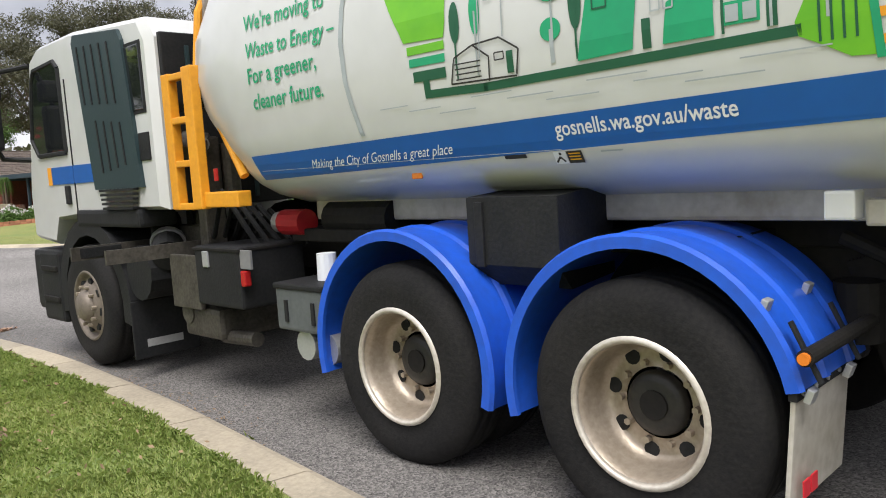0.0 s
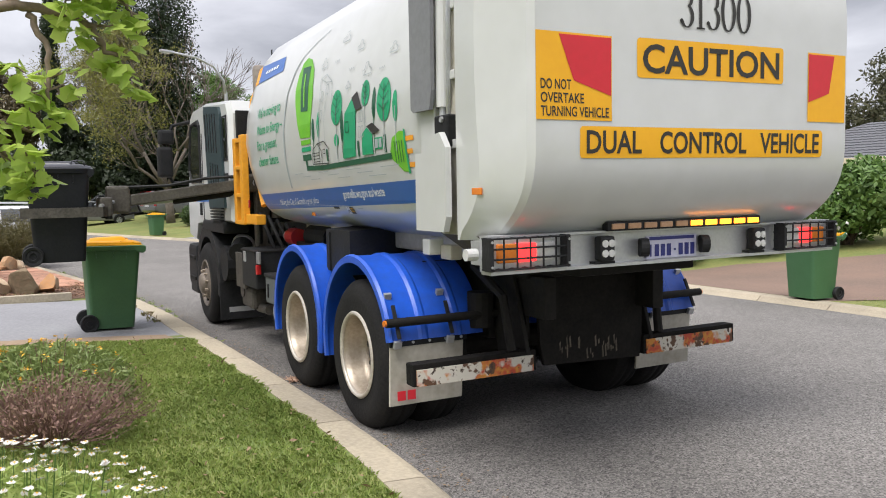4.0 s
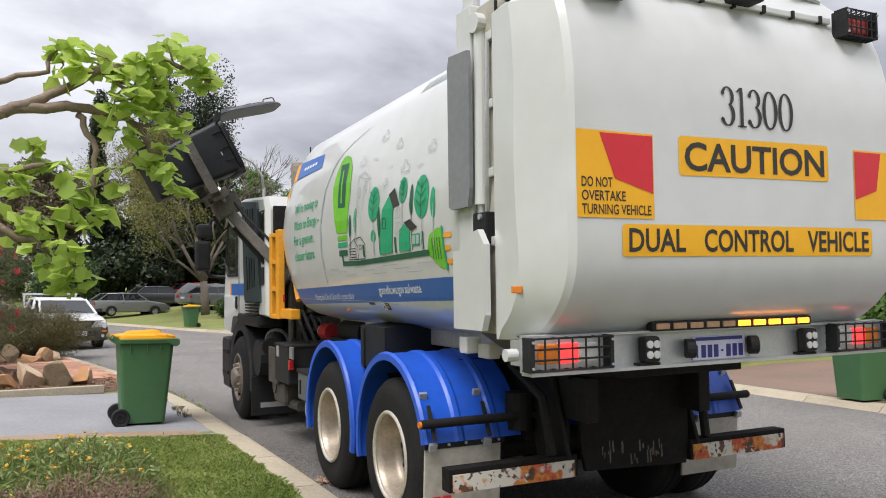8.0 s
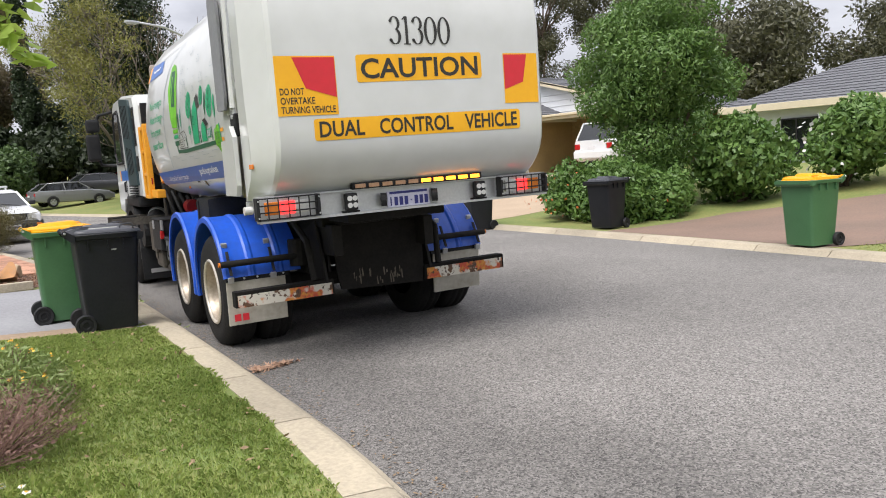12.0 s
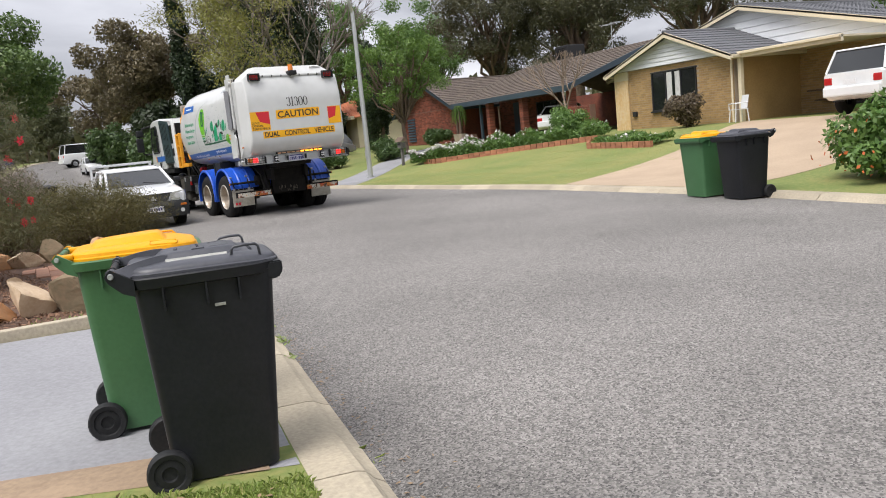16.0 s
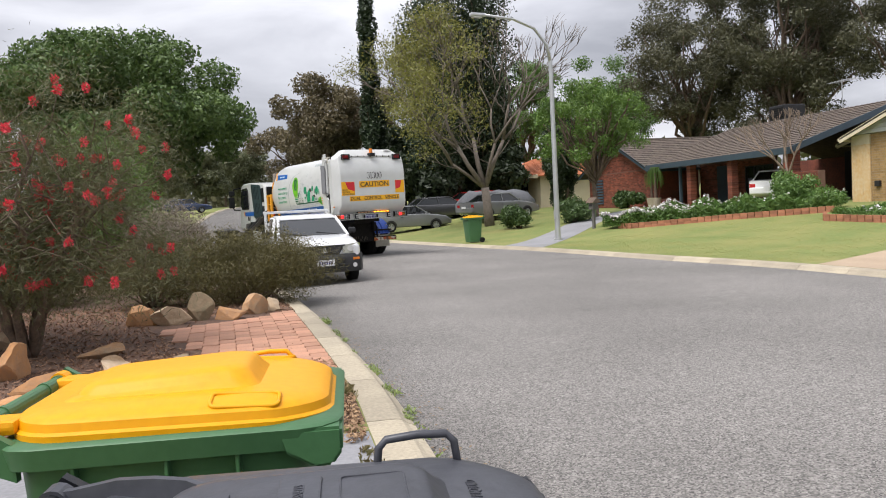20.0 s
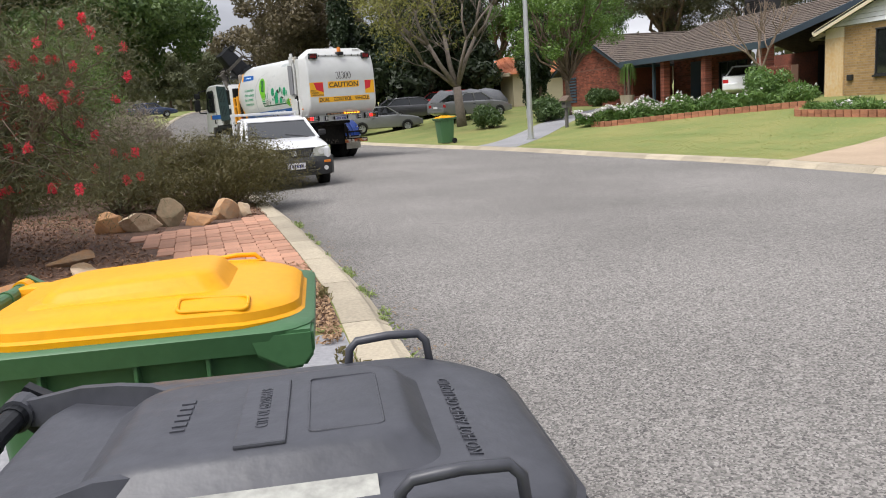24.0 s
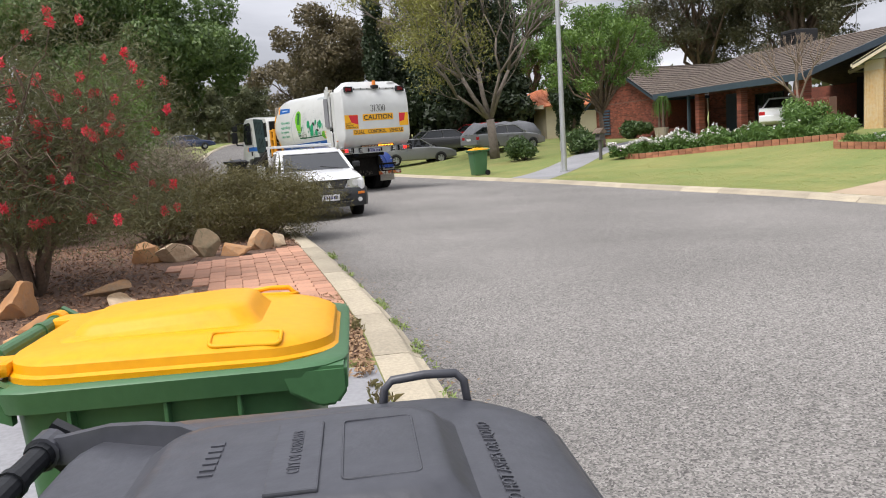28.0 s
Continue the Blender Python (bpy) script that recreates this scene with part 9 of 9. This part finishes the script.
def letterbox(x, y):
    t = thing("letterbox", "weathered timber letterbox on a post", "letterbox", pose(x, y, height(x, y), 0, 0, 20))
    part("post", box(bmesh.new(), 0, 0, 0.35, 0.1, 0.1, 0.75, bevel=0.01), GREYWOOD, t)
    part("box", box(bmesh.new(), 0, 0, 0.86, 0.26, 0.24, 0.24, bevel=0.01), GREYWOOD, t)
    bm = bmesh.new()
    prism(bm, [(-0.22, 0), (0.22, 0), (0, 0.2)], 0.4, pose(0, 0.2, 1.0, 90))
    part("roof", bm, BARK, t)
    part("slot", box(bmesh.new(), -0.152, 0, 0.9, 0.01, 0.16, 0.04), CARBLACK, t)


letterbox(12.35, 27.6)


def street_lamp(x, y):
    t = thing("street_lamp", "grey galvanised steel street lamp with a curved arm", "street lamp", pose(x, y, height(x, y)))
    part("pole", cyl(bmesh.new(), (0, 0, 0), (0, 0, 6.3), 0.10, 0.07), ALU, t)
    part("door", box(bmesh.new(), -0.10, 0, 0.9, 0.02, 0.09, 0.3, bevel=0.005), ALU, t)
    part("base", cyl(bmesh.new(), (0, 0, 0), (0, 0, 0.06), 0.16), ALU, t)
    part("arm", tube(bmesh.new(), [(0, 0, 6.2), (-0.12, -0.03, 6.8), (-0.6, -0.14, 7.35), (-1.4, -0.3, 7.62), (-2.55, -0.55, 7.70)], 0.065, 10, 0.04), ALU, t, smooth=True)
    hd = part("lamp_head", box(bmesh.new(), -2.75, -0.6, 7.68, 0.55, 0.2, 0.12, rz=12, bevel=0.04), ALU, t)
    part("lens", box(bmesh.new(), -2.78, -0.6, 7.61, 0.36, 0.15, 0.06, rz=12, bevel=0.02), CLEARLENS, hd)


street_lamp(10.0, 25.5)


def plastic_chair(x, y, rz):
    t = thing("garden_chair", "white plastic garden chair on the porch", "chair", pose(x, y, height(x, y) + 0.02, 0, 0, rz))
    part("seat", box(bmesh.new(), 0, 0, 0.42, 0.46, 0.44, 0.03, bevel=0.01), CARWHITE, t)
    part("backrest", box(bmesh.new(), 0.22, 0, 0.66, 0.03, 0.44, 0.44, ry=10, bevel=0.01), CARWHITE, t)
    for a in (-1, 1):
        for b in (-1, 1):
            part("leg", tube(bmesh.new(), [(a * 0.24, b * 0.22, 0), (a * 0.2, b * 0.2, 0.42)], 0.018, 6), CARWHITE, t)
        part("armrest", tube(bmesh.new(), [(-0.22, a * 0.24, 0.4), (-0.22, a * 0.25, 0.62), (0.22, a * 0.24, 0.64)], 0.018, 6), CARWHITE, t)


plastic_chair(19.9, 16.3, -20)

# hedges and tall bushes beside the drives
shrub("hedge", "sprawling green vine bush with orange flowers", 11.15, 3.95, 1.7, 2.7, 1.2, LEAF_MID, 38000, 0.06, 0.5, 60, "hedge")
pos, nor = clumps([(11.0, 4.3, 0.65)], [(1.35, 1.9, 0.6)], 130, 0.85)
tagged(scatter("vine_flowers", pos, nor, 0.035, 0.7, leafy("orange_bells", (0.55, 0.10, 0.03), (0.65, 0.2, 0.05))), "small orange trumpet flowers on the vine", "flowers", kind="stuff")
tree("conifer", "dense tall dark green conifer shrub", 12.8, 4.1, 6.2, 1.0, 0.14, (1.55, 1.65, 2.9), LEAF_MID, 56000, 0.06, n_clump=46, clump=0.75, aspect=0.35)
tree("conifer", "dense tall green shrub by the brown drive", 15.4, 6.0, 5.0, 1.0, 0.12, (1.3, 1.2, 2.3), LEAF_MID, 16000, 0.085, n_clump=34, clump=0.7, aspect=0.4)
for x, y, hh in ((13.7, 2.3, 1.9), (15.5, 0.9, 2.0), (17.4, -0.5, 2.0), (19.6, -1.6, 2.1), (22.2, -2.6, 2.2)):
    shrub("hedge", "leafy green hedge with pale blue flowers", x, y, 1.45, 1.25, hh, LEAF_MID, 12000, 0.08, 0.5, 22, "hedge")
pos, nor = clumps([(14.6, 0.9, 1.4), (16.4, -0.6, 1.5)], [(1.0, 0.9, 0.7), (1.0, 0.9, 0.7)], 70, 0.8)
tagged(scatter("hedge_flowers", pos, nor, 0.06, 0.8, PETALW), "pale flowers on the hedge", "flowers", kind="stuff")
for x, y, r, hh in ((13.0, -8.4, 1.5, 1.0), (16.4, -10.2, 1.6, 1.2), (24.5, -5.6, 2.0, 1.9), (21, -11.0, 2.2, 2.2)):
    shrub("shrub", "low green mounded shrub across the road", x, y, r, r * 0.9, hh, LEAF_MID, 7000, 0.07, 0.5, 16)

# ---- trees of the street ----
LEAF_FAR = leafy("far_grey_leaves", (0.075, 0.09, 0.045), (0.19, 0.20, 0.10))
# dark foliage, its colour lowered further to stand in for shade behind the trees
LEAF_SHADE = leafy("shade_darkened_leaves", (0.018, 0.032, 0.013), (0.042, 0.06, 0.024))
LEAF_CYPRESS = leafy("cypress_green", (0.013, 0.027, 0.010), (0.038, 0.062, 0.022), trans=0.1)
tree("street_tree", "dense round dark green tree on the verge", -5.6, 34.0, 9.1, 2.6, 0.3, (5.5, 5.2, 3.2), LEAF_DOME, 140000, 0.09, n_clump=170, clump=0.9, aspect=0.5)
tree("street_tree", "dense dark green tree behind the first", -13.5, 30.0, 9.0, 2.6, 0.3, (5.0, 5.0, 3.2), LEAF_DOME, 26000, 0.12, n_clump=70, clump=1.1)
tree("street_tree", "olive-brown crowned tree down the street", 6.6, 62.0, 11.5, 4.5, 0.35, (5.8, 5.0, 3.4), LEAF_BROWN, 30000, 0.13, n_clump=60, clump=1.05)
tree("street_tree", "olive-brown tree further down", 5.5, 92.0, 10.0, 4.0, 0.3, (5.0, 5.0, 3.4), LEAF_BROWN, 14000, 0.19, n_clump=32, clump=1.4)
for x, y, hh, w in ((-5.5, 100, 7.0, 3.2), (-1.0, 106, 8.5, 3.6), (-10.5, 96, 8.0, 3.6), (-3.5, 112, 9.0, 4.0)):
    tree("street_tree", "pale grey-green bushy tree closing the street", x, y, hh, 1.6, 0.2, (w, w, hh * 0.44), LEAF_FAR, 16000, 0.16, n_clump=44, clump=0.95, limbs=6)
tree("garden_tree", "small fresh green garden tree", 14.6, 32.2, 6.3, 1.9, 0.12, (2.9, 2.6, 2.2), LEAF_GARDEN, 15000, 0.075, n_clump=60, clump=0.5, limbs=30, aspect=0.35, shell=0.2)
for x, y, hh, w in ((11.4, 50.5, 17.5, 1.9), (13.4, 53, 20.0, 2.3), (15.7, 52.5, 19.0, 2.0), (8.3, 55, 17.0, 0.75), (17.5, 55, 9.0, 1.2), (18.4, 46.0, 7.5, 0.7), (19.4, 46.8, 6.8, 0.6)):
    tree("cypress", "tall narrow dark cypress", x, y, hh, 1.5, 0.2, (w, w, hh * 0.47), LEAF_CYPRESS, 20000, 0.11, n_clump=50, clump=w * 0.62, squash=1.9, limbs=4)
for x, y, hh, w in ((36, 47, 19, 6), (42, 40, 20, 6.5), (33, 54, 17, 5.5), (47, 32, 19, 6), (40, 52, 18, 6)):
    tree("gum_tree", "tall dark feathery tree behind the houses", x, y, hh, hh * 0.25, 0.4, (w, w, hh * 0.42), LEAF_GUM, 40000, 0.14, n_clump=110, clump=1.15, limbs=20, aspect=0.3, shell=0.2)
for x, y, hh, w in ((29, 62, 12, 4.0), (24.5, 68, 13, 3.6), (33, 66, 11, 4.0)):
    tree("garden_tree", "fresh green crowned tree behind the brick house", x, y, hh, hh * 0.25, 0.3, (w, w, hh * 0.40), LEAF_MID, 22000, 0.13, n_clump=60, clump=1.0, limbs=14, aspect=0.35, shell=0.2)
for x, y, hh, w in ((44, 20, 10, 5), (50, 13, 10.5, 5.5), (54, 5, 10, 5.5), (58, -4, 10, 5.5), (46, 27, 12, 5), (40, -8, 11, 5), (35, -14, 10, 4.5)):
    tree("gum_tree", "grey-green crowned tree behind the roofs", x, y, hh, hh * 0.25, 0.35, (w, w, hh * 0.42), LEAF_GUM, 24000, 0.17, n_clump=70, clump=1.5, limbs=12, aspect=0.35)
for x, y, hh in ((5.2, 46.5, 4.5), (3.5, 66, 4.0), (7.5, 58, 5.0), (13, 60, 5.5)):
    shrub("shrub", "dark green garden shrubs under the trees", x, y, 2.6, 2.2, hh, LEAF_DARK, 6000, 0.16, 0.5, 18)


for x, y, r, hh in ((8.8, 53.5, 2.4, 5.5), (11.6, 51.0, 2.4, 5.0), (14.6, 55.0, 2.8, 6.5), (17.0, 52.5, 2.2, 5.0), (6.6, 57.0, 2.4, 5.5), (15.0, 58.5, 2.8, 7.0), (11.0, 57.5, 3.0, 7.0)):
    shrub("shrub", "dense dark shrub under the cypresses, shade put into its leaf colour", x, y, r, r, hh, LEAF_SHADE, 9000, 0.22, 0.5, 26)
for x, y, r, hh in ((-7.6, 40.0, 2.2, 3.4), (-9.2, 47.0, 2.6, 4.2), (-10.2, 56.0, 2.8, 4.8), (-12.5, 66.0, 3.2, 5.5), (-15.5, 76.0, 3.6, 6.0), (-6.6, 28.0, 1.9, 2.6), (-9.5, 24.0, 2.2, 3.0)):
    shrub("shrub", "leafy green shrub along the street verge", x, y, r, r, hh, LEAF_DOME, 9000, 0.16, 0.45, 22)


def half_bare_tree(x, y):
    """Open limbs that fan out from a short trunk; leaves are left on the street side only."""
    t = thing("street_tree", "half-bare tree with fanning grey limbs and yellow-green leaves", "tree", pose(x, y, height(x, y) - 0.05))
    bm, tips = bmesh.new(), []

    def fork(p, d, L, r, depth):
        mid, q = p + d * L * 0.5 + RNG.normal(size=3) * 0.06 * L, p + d * L
        tube(bm, [p, mid, q], r, 7 if depth > 3 else 4, r * 0.68)
        if depth:
            for _ in range(2 if depth > 3 else 3):
                e = d + RNG.normal(size=3) * (0.36, 0.36, 0.22) + (0, 0, 0.10)
                fork(q, e / np.linalg.norm(e), L * RNG.uniform(0.66, 0.88), r * 0.66, depth - 1)
            if depth > 2:
                e = d + RNG.normal(size=3) * (0.8, 0.8, 0.3)
                fork(mid, e / np.linalg.norm(e), L * 0.5, r * 0.3, 2)
        else:
            tips.append(q)
    tr = bmesh.new()
    tube(tr, [(0.05, 0, 0), (0.0, 0.02, 0.8), (-0.10, 0, 2.0)], 0.27, 10, 0.20)
    part("trunk", tr, GREYBARK, t, smooth=True)
    for d, L, r in (((-0.62, 0.0, 1.0), 2.5, 0.13), ((-0.12, 0.25, 1.0), 2.7, 0.14), ((0.42, -0.1, 1.0), 2.6, 0.12), ((0.16, -0.4, 1.0), 2.4, 0.10), ((-1.0, -0.2, 0.72), 2.2, 0.10)):
        d = np.array(d)
        fork(np.array((-0.10, 0, 1.95)), d / np.linalg.norm(d), L, r, 5)
    part("branchwork", bm, GREYBARK, t, smooth=True)
    tips = np.array(tips)
    leafed = tips[tips[:, 0] < -1.3 + 0.8 * RNG.normal(size=len(tips))]
    n = 15000
    pos = leafed[RNG.integers(len(leafed), size=n)] + RNG.normal(size=(n, 3)) * (0.32, 0.32, 0.26)
    scatter("crown", pos, RNG.normal(size=(n, 3)), 0.085, 0.3, LEAF_YELLOW, t)


GREYBARK = surf("grey_bark", (0.21, 0.175, 0.145), (0.12, 0.10, 0.085), 5, 40, 0.9, 0.5)
half_bare_tree(11.2, 37.6)


def far_woods():
    """The woods that close the view all round."""
    cs, rs = [], []
    for k in range(300):
        a = radians(RNG.uniform(0, 360))
        d = RNG.uniform(105, 190)
        x, y = d * math.sin(a), 15 + d * math.cos(a)
        if along(NEAR_EDGE, max(-60, min(260, y))) - 3 < x < along(FAR_EDGE, max(-60, min(260, y))) + 3:
            continue
        hh = RNG.uniform(6, 11)
        for _ in range(7):
            cs.append((x + RNG.normal() * 4, y + RNG.normal() * 4, RNG.uniform(0.0, 0.95) * hh))
            rs.append((RNG.uniform(2, 3.6),) * 2 + (RNG.uniform(1.5, 2.6),))
    pos, nor = clumps(cs, rs, 110000, 0.4)
    tagged(scatter("far_woods", pos, nor, 0.8, 0.6, LEAF_GUM), "grey-green far trees along the skyline", "trees", kind="stuff")


far_woods()

# ---- brick pavers, one by one ----
PAVER = paver_mesh()
for col in range(11):
    yy = 6.40 + (0.116 if col % 2 else 0.0)
    while yy < 10.82:
        xx = along(NEAR_EDGE, yy) - KERB_W - 0.115 - 0.170 * col
        xl = -1.72 + max(0.0, (9.6 - yy)) * 0.32 if yy < 9.6 else -1.72 + (yy - 9.6) * 1.3
        if xx > xl + 0.05:
            ob = new("paver", PAVER)
            ob.parent = PAVED
            ob.location = (xx, yy, height(xx, yy) + 0.012 + 0.0025 * RNG.normal())
            ob.rotation_euler = (0.008 * RNG.normal(), 0.008 * RNG.normal(), 0.006 * RNG.normal() - 0.03)
        yy += 0.232


# ---- what moves ----
# seconds, left rear tyre's contact, heading to the right of +y
DRIVE_ROWS = [(0, -1.46, -10.267, 10.3), (0.5, -1.09, -8.15, 10.4), (1, -0.788, -6.37, 9.9), (1.5, -0.532, -5.094, 9.4), (2, -0.376, -4.288, 9.0), (2.5, -0.302, -3.815, 8.7), (3, -0.272, -3.708, 8.63), (6, -0.272, -3.708, 8.63), (10.1, -0.272, -3.708, 8.63), (10.5, -0.208, -3.315, 8.4), (11, -0.143, -2.896, 8.26), (11.5, -0.08, -2.255, 8.0), (12.5, 0.37, 0.6, 8.8), (13.5, 1.0, 3.9, 10.2), (14, 1.377, 6.06, 9.4), (15, 2.28, 11.25, 2.6), (16, 2.62, 15.95, -7.5), (17, 2.287, 19.93, -15.6), (18, 1.68, 22.8, -19.0), (19, 1.46, 24.35, -20.4), (20, 1.42, 24.85, -20.6), (28, 1.42, 24.85, -20.6)]
# seconds, gripper centre across the truck and its height, tilt towards the truck
LIFT_ROWS = [(0, -1.25, 0.95, 0), (2.2, -1.25, 0.95, 0), (3.0, -2.33, 0.63, 0), (3.25, -2.33, 0.63, 0), (3.5, -2.45, 0.70, 0), (3.8, -2.92, 1.07, 0), (4.0, -2.91, 1.41, 0), (4.2, -2.92, 1.88, 4), (4.5, -2.63, 2.24, 25), (5.0, -1.9, 2.9, 75), (5.5, -1.0, 3.15, 122), (6.0, -0.54, 3.07, 146), (6.5, -0.50, 3.06, 147), (7.0, -0.58, 3.10, 144), (7.5, -1.08, 3.20, 122), (7.8, -1.42, 3.10, 90), (8.0, -1.95, 2.95, 62), (8.2, -2.26, 2.57, 35), (8.5, -2.58, 2.09, 6), (8.8, -2.62, 1.32, 0), (9.0, -2.46, 0.96, 0), (9.2, -2.28, 0.74, 0), (9.5, -1.99, 0.64, 0), (9.7, -1.99, 0.63, 0), (10.2, -1.25, 0.95, 0), (19.2, -1.25, 0.95, 0), (20.0, -2.5, 0.63, 0), (20.4, -2.55, 0.63, 0), (21.0, -2.96, 1.27, 0), (21.5, -2.8, 2.22, 20), (22.2, -1.6, 3.1, 85), (22.8, -0.95, 3.25, 125), (23.5, -0.90, 3.31, 140), (25.0, -0.85, 3.38, 140), (25.6, -0.9, 3.36, 130), (26.0, -1.38, 3.28, 100), (26.5, -1.55, 3.18, 80), (27.0, -2.52, 2.21, 18), (27.5, -2.67, 1.19, 0), (28.0, -2.30, 0.72, 0)]
LID_ROWS = [(0, 0), (4.5, 0), (5.5, 55), (6.5, 70), (7.2, 75), (7.8, 95), (8.05, 70), (8.35, 10), (8.5, 0), (21.5, 0), (22.5, 55), (25.5, 70), (26.5, 80), (27.0, 10), (27.2, 0), (28, 0)]


def glide(rows, t):
    """The values of the rows at t, smooth and without overshoot."""
    i = max(1, min(len(rows) - 1, next((k for k, r in enumerate(rows) if r[0] > t), len(rows) - 1)))
    a, b = rows[i - 1], rows[i]
    h, u = b[0] - a[0], (t - a[0]) / (b[0] - a[0])

    def slope(k, c):
        p, m, q = rows[max(0, k - 1)], rows[k], rows[min(len(rows) - 1, k + 1)]
        left = (m[c] - p[c]) / (m[0] - p[0]) if m[0] > p[0] else 0
        right = (q[c] - m[c]) / (q[0] - m[0]) if q[0] > m[0] else 0
        return 0 if left * right <= 0 else 2 * left * right / (left + right)
    return [a[c] * (1 + 2 * u) * (1 - u) ** 2 + h * slope(i - 1, c) * u * (1 - u) ** 2 + b[c] * u * u * (3 - 2 * u) + h * slope(i, c) * u * u * (u - 1) for c in range(1, len(a))]


def road_z(x, y):
    """Height of the cambered road."""
    l, r = along(NEAR_EDGE, y), along(FAR_EDGE, y)
    u = max(0.0, min(1.0, (x - l) / (r - l)))
    return 0.07 * (1 - (2 * u - 1) ** 2)


def truck_pose(t):
    """The truck leans with the camber under its rear wheels."""
    x, y, a = glide(DRIVE_ROWS, t)
    ca, sa = math.cos(radians(a)), math.sin(radians(a))
    grade = 0.36 - 0.7 * max(0.0, min(1.0, (t - 11.5) / 3))
    zl, zr = road_z(x, y), road_z(x + 2.44 * ca, y - 2.44 * sa)
    return pose(x + 1.22 * ca, y - 1.22 * sa, (zl + zr) / 2 - 0.012, 0, 0, -a) @ pose(0, 0, 0, 0, -math.degrees(math.atan2(zr - zl, 2.44)), 0) @ pose(0, 0, 0, grade)


def held(t):
    """A bin in the gripper, in world space."""
    lat, z, tilt = glide(LIFT_ROWS, t)
    return truck_pose(t) @ pose(lat, 4.2, z + 0.055) @ pose(0, 0, 0, 0, tilt, 0) @ pose(0, 0, -0.54)


def upright(m, z):
    """The same place and heading, standing level at height z."""
    d = m.to_3x3() @ Vector((1, 0, 0))
    return pose(m.translation.x, m.translation.y, z, 0, 0, math.degrees(math.atan2(d.y, d.x)))


def motions():
    times = [k / 10 for k in range(281)]
    gone, last, way, spins, booms, grips = 0.0, None, [], [], [], []
    for t in times:
        m = truck_pose(t)
        if last is not None:
            gone += (m.translation - last).length
        last = m.translation.copy()
        way.append((t, m))
        spins.append((t, gone))
        lat, z, tilt = glide(LIFT_ROWS, t)
        z += 0.055
        grips.append((t, pose(lat, 4.2, z, 0, tilt, 0)))
        hold = Matrix.Rotation(radians(tilt), 4, "Y") @ Vector((0.6, 0, 0.1))
        reach = Vector((lat + hold.x, 4.2, z + hold.z)) - PIVOT
        booms.append((t, Matrix.Translation(PIVOT) @ Vector((-1, 0, 0)).rotation_difference(reach.normalized()).to_matrix().to_4x4()))
    walk(TRUCK, way)
    for w in WHEELS:
        p = w.matrix_local.translation.copy()
        walk(w, [(t, pose(p.x, p.y, p.z, -math.degrees(d / 0.5), 0, 0)) for t, d in spins])
    walk(BOOM, booms)
    walk(GRIP, grips)
    # the first bin: standing, lifted, set down nearer the kerb
    rest = upright(held(3.2), 0.06)
    down = pose(-0.47, 0.47, 0.055, 0, 0, -7)
    walk(BIN_A, [(0, rest), (3.2, rest)] + [(t, held(t)) for t in times if 3.3 <= t <= 9.45] + [(9.6, down), (28, down)])
    rest = upright(held(20.4), 0.09)
    walk(BIN_C, [(0, rest), (20.4, rest)] + [(t, held(t)) for t in times if 20.5 <= t <= 28])
    for b, lo, hi in ((BIN_A, 0, 12), (BIN_C, 20, 28)):
        lid = next(c for c in b.children if c.name.startswith("lid") and not c.name.startswith("lid_"))
        rows = [(t, pose(HINGE[0], 0, HINGE[1], 0, -glide(LID_ROWS, t)[0] if lo <= t <= hi else 0, 0) @ pose(-HINGE[0], 0, -HINGE[1])) for t in times]
        walk(lid, rows)


motions()
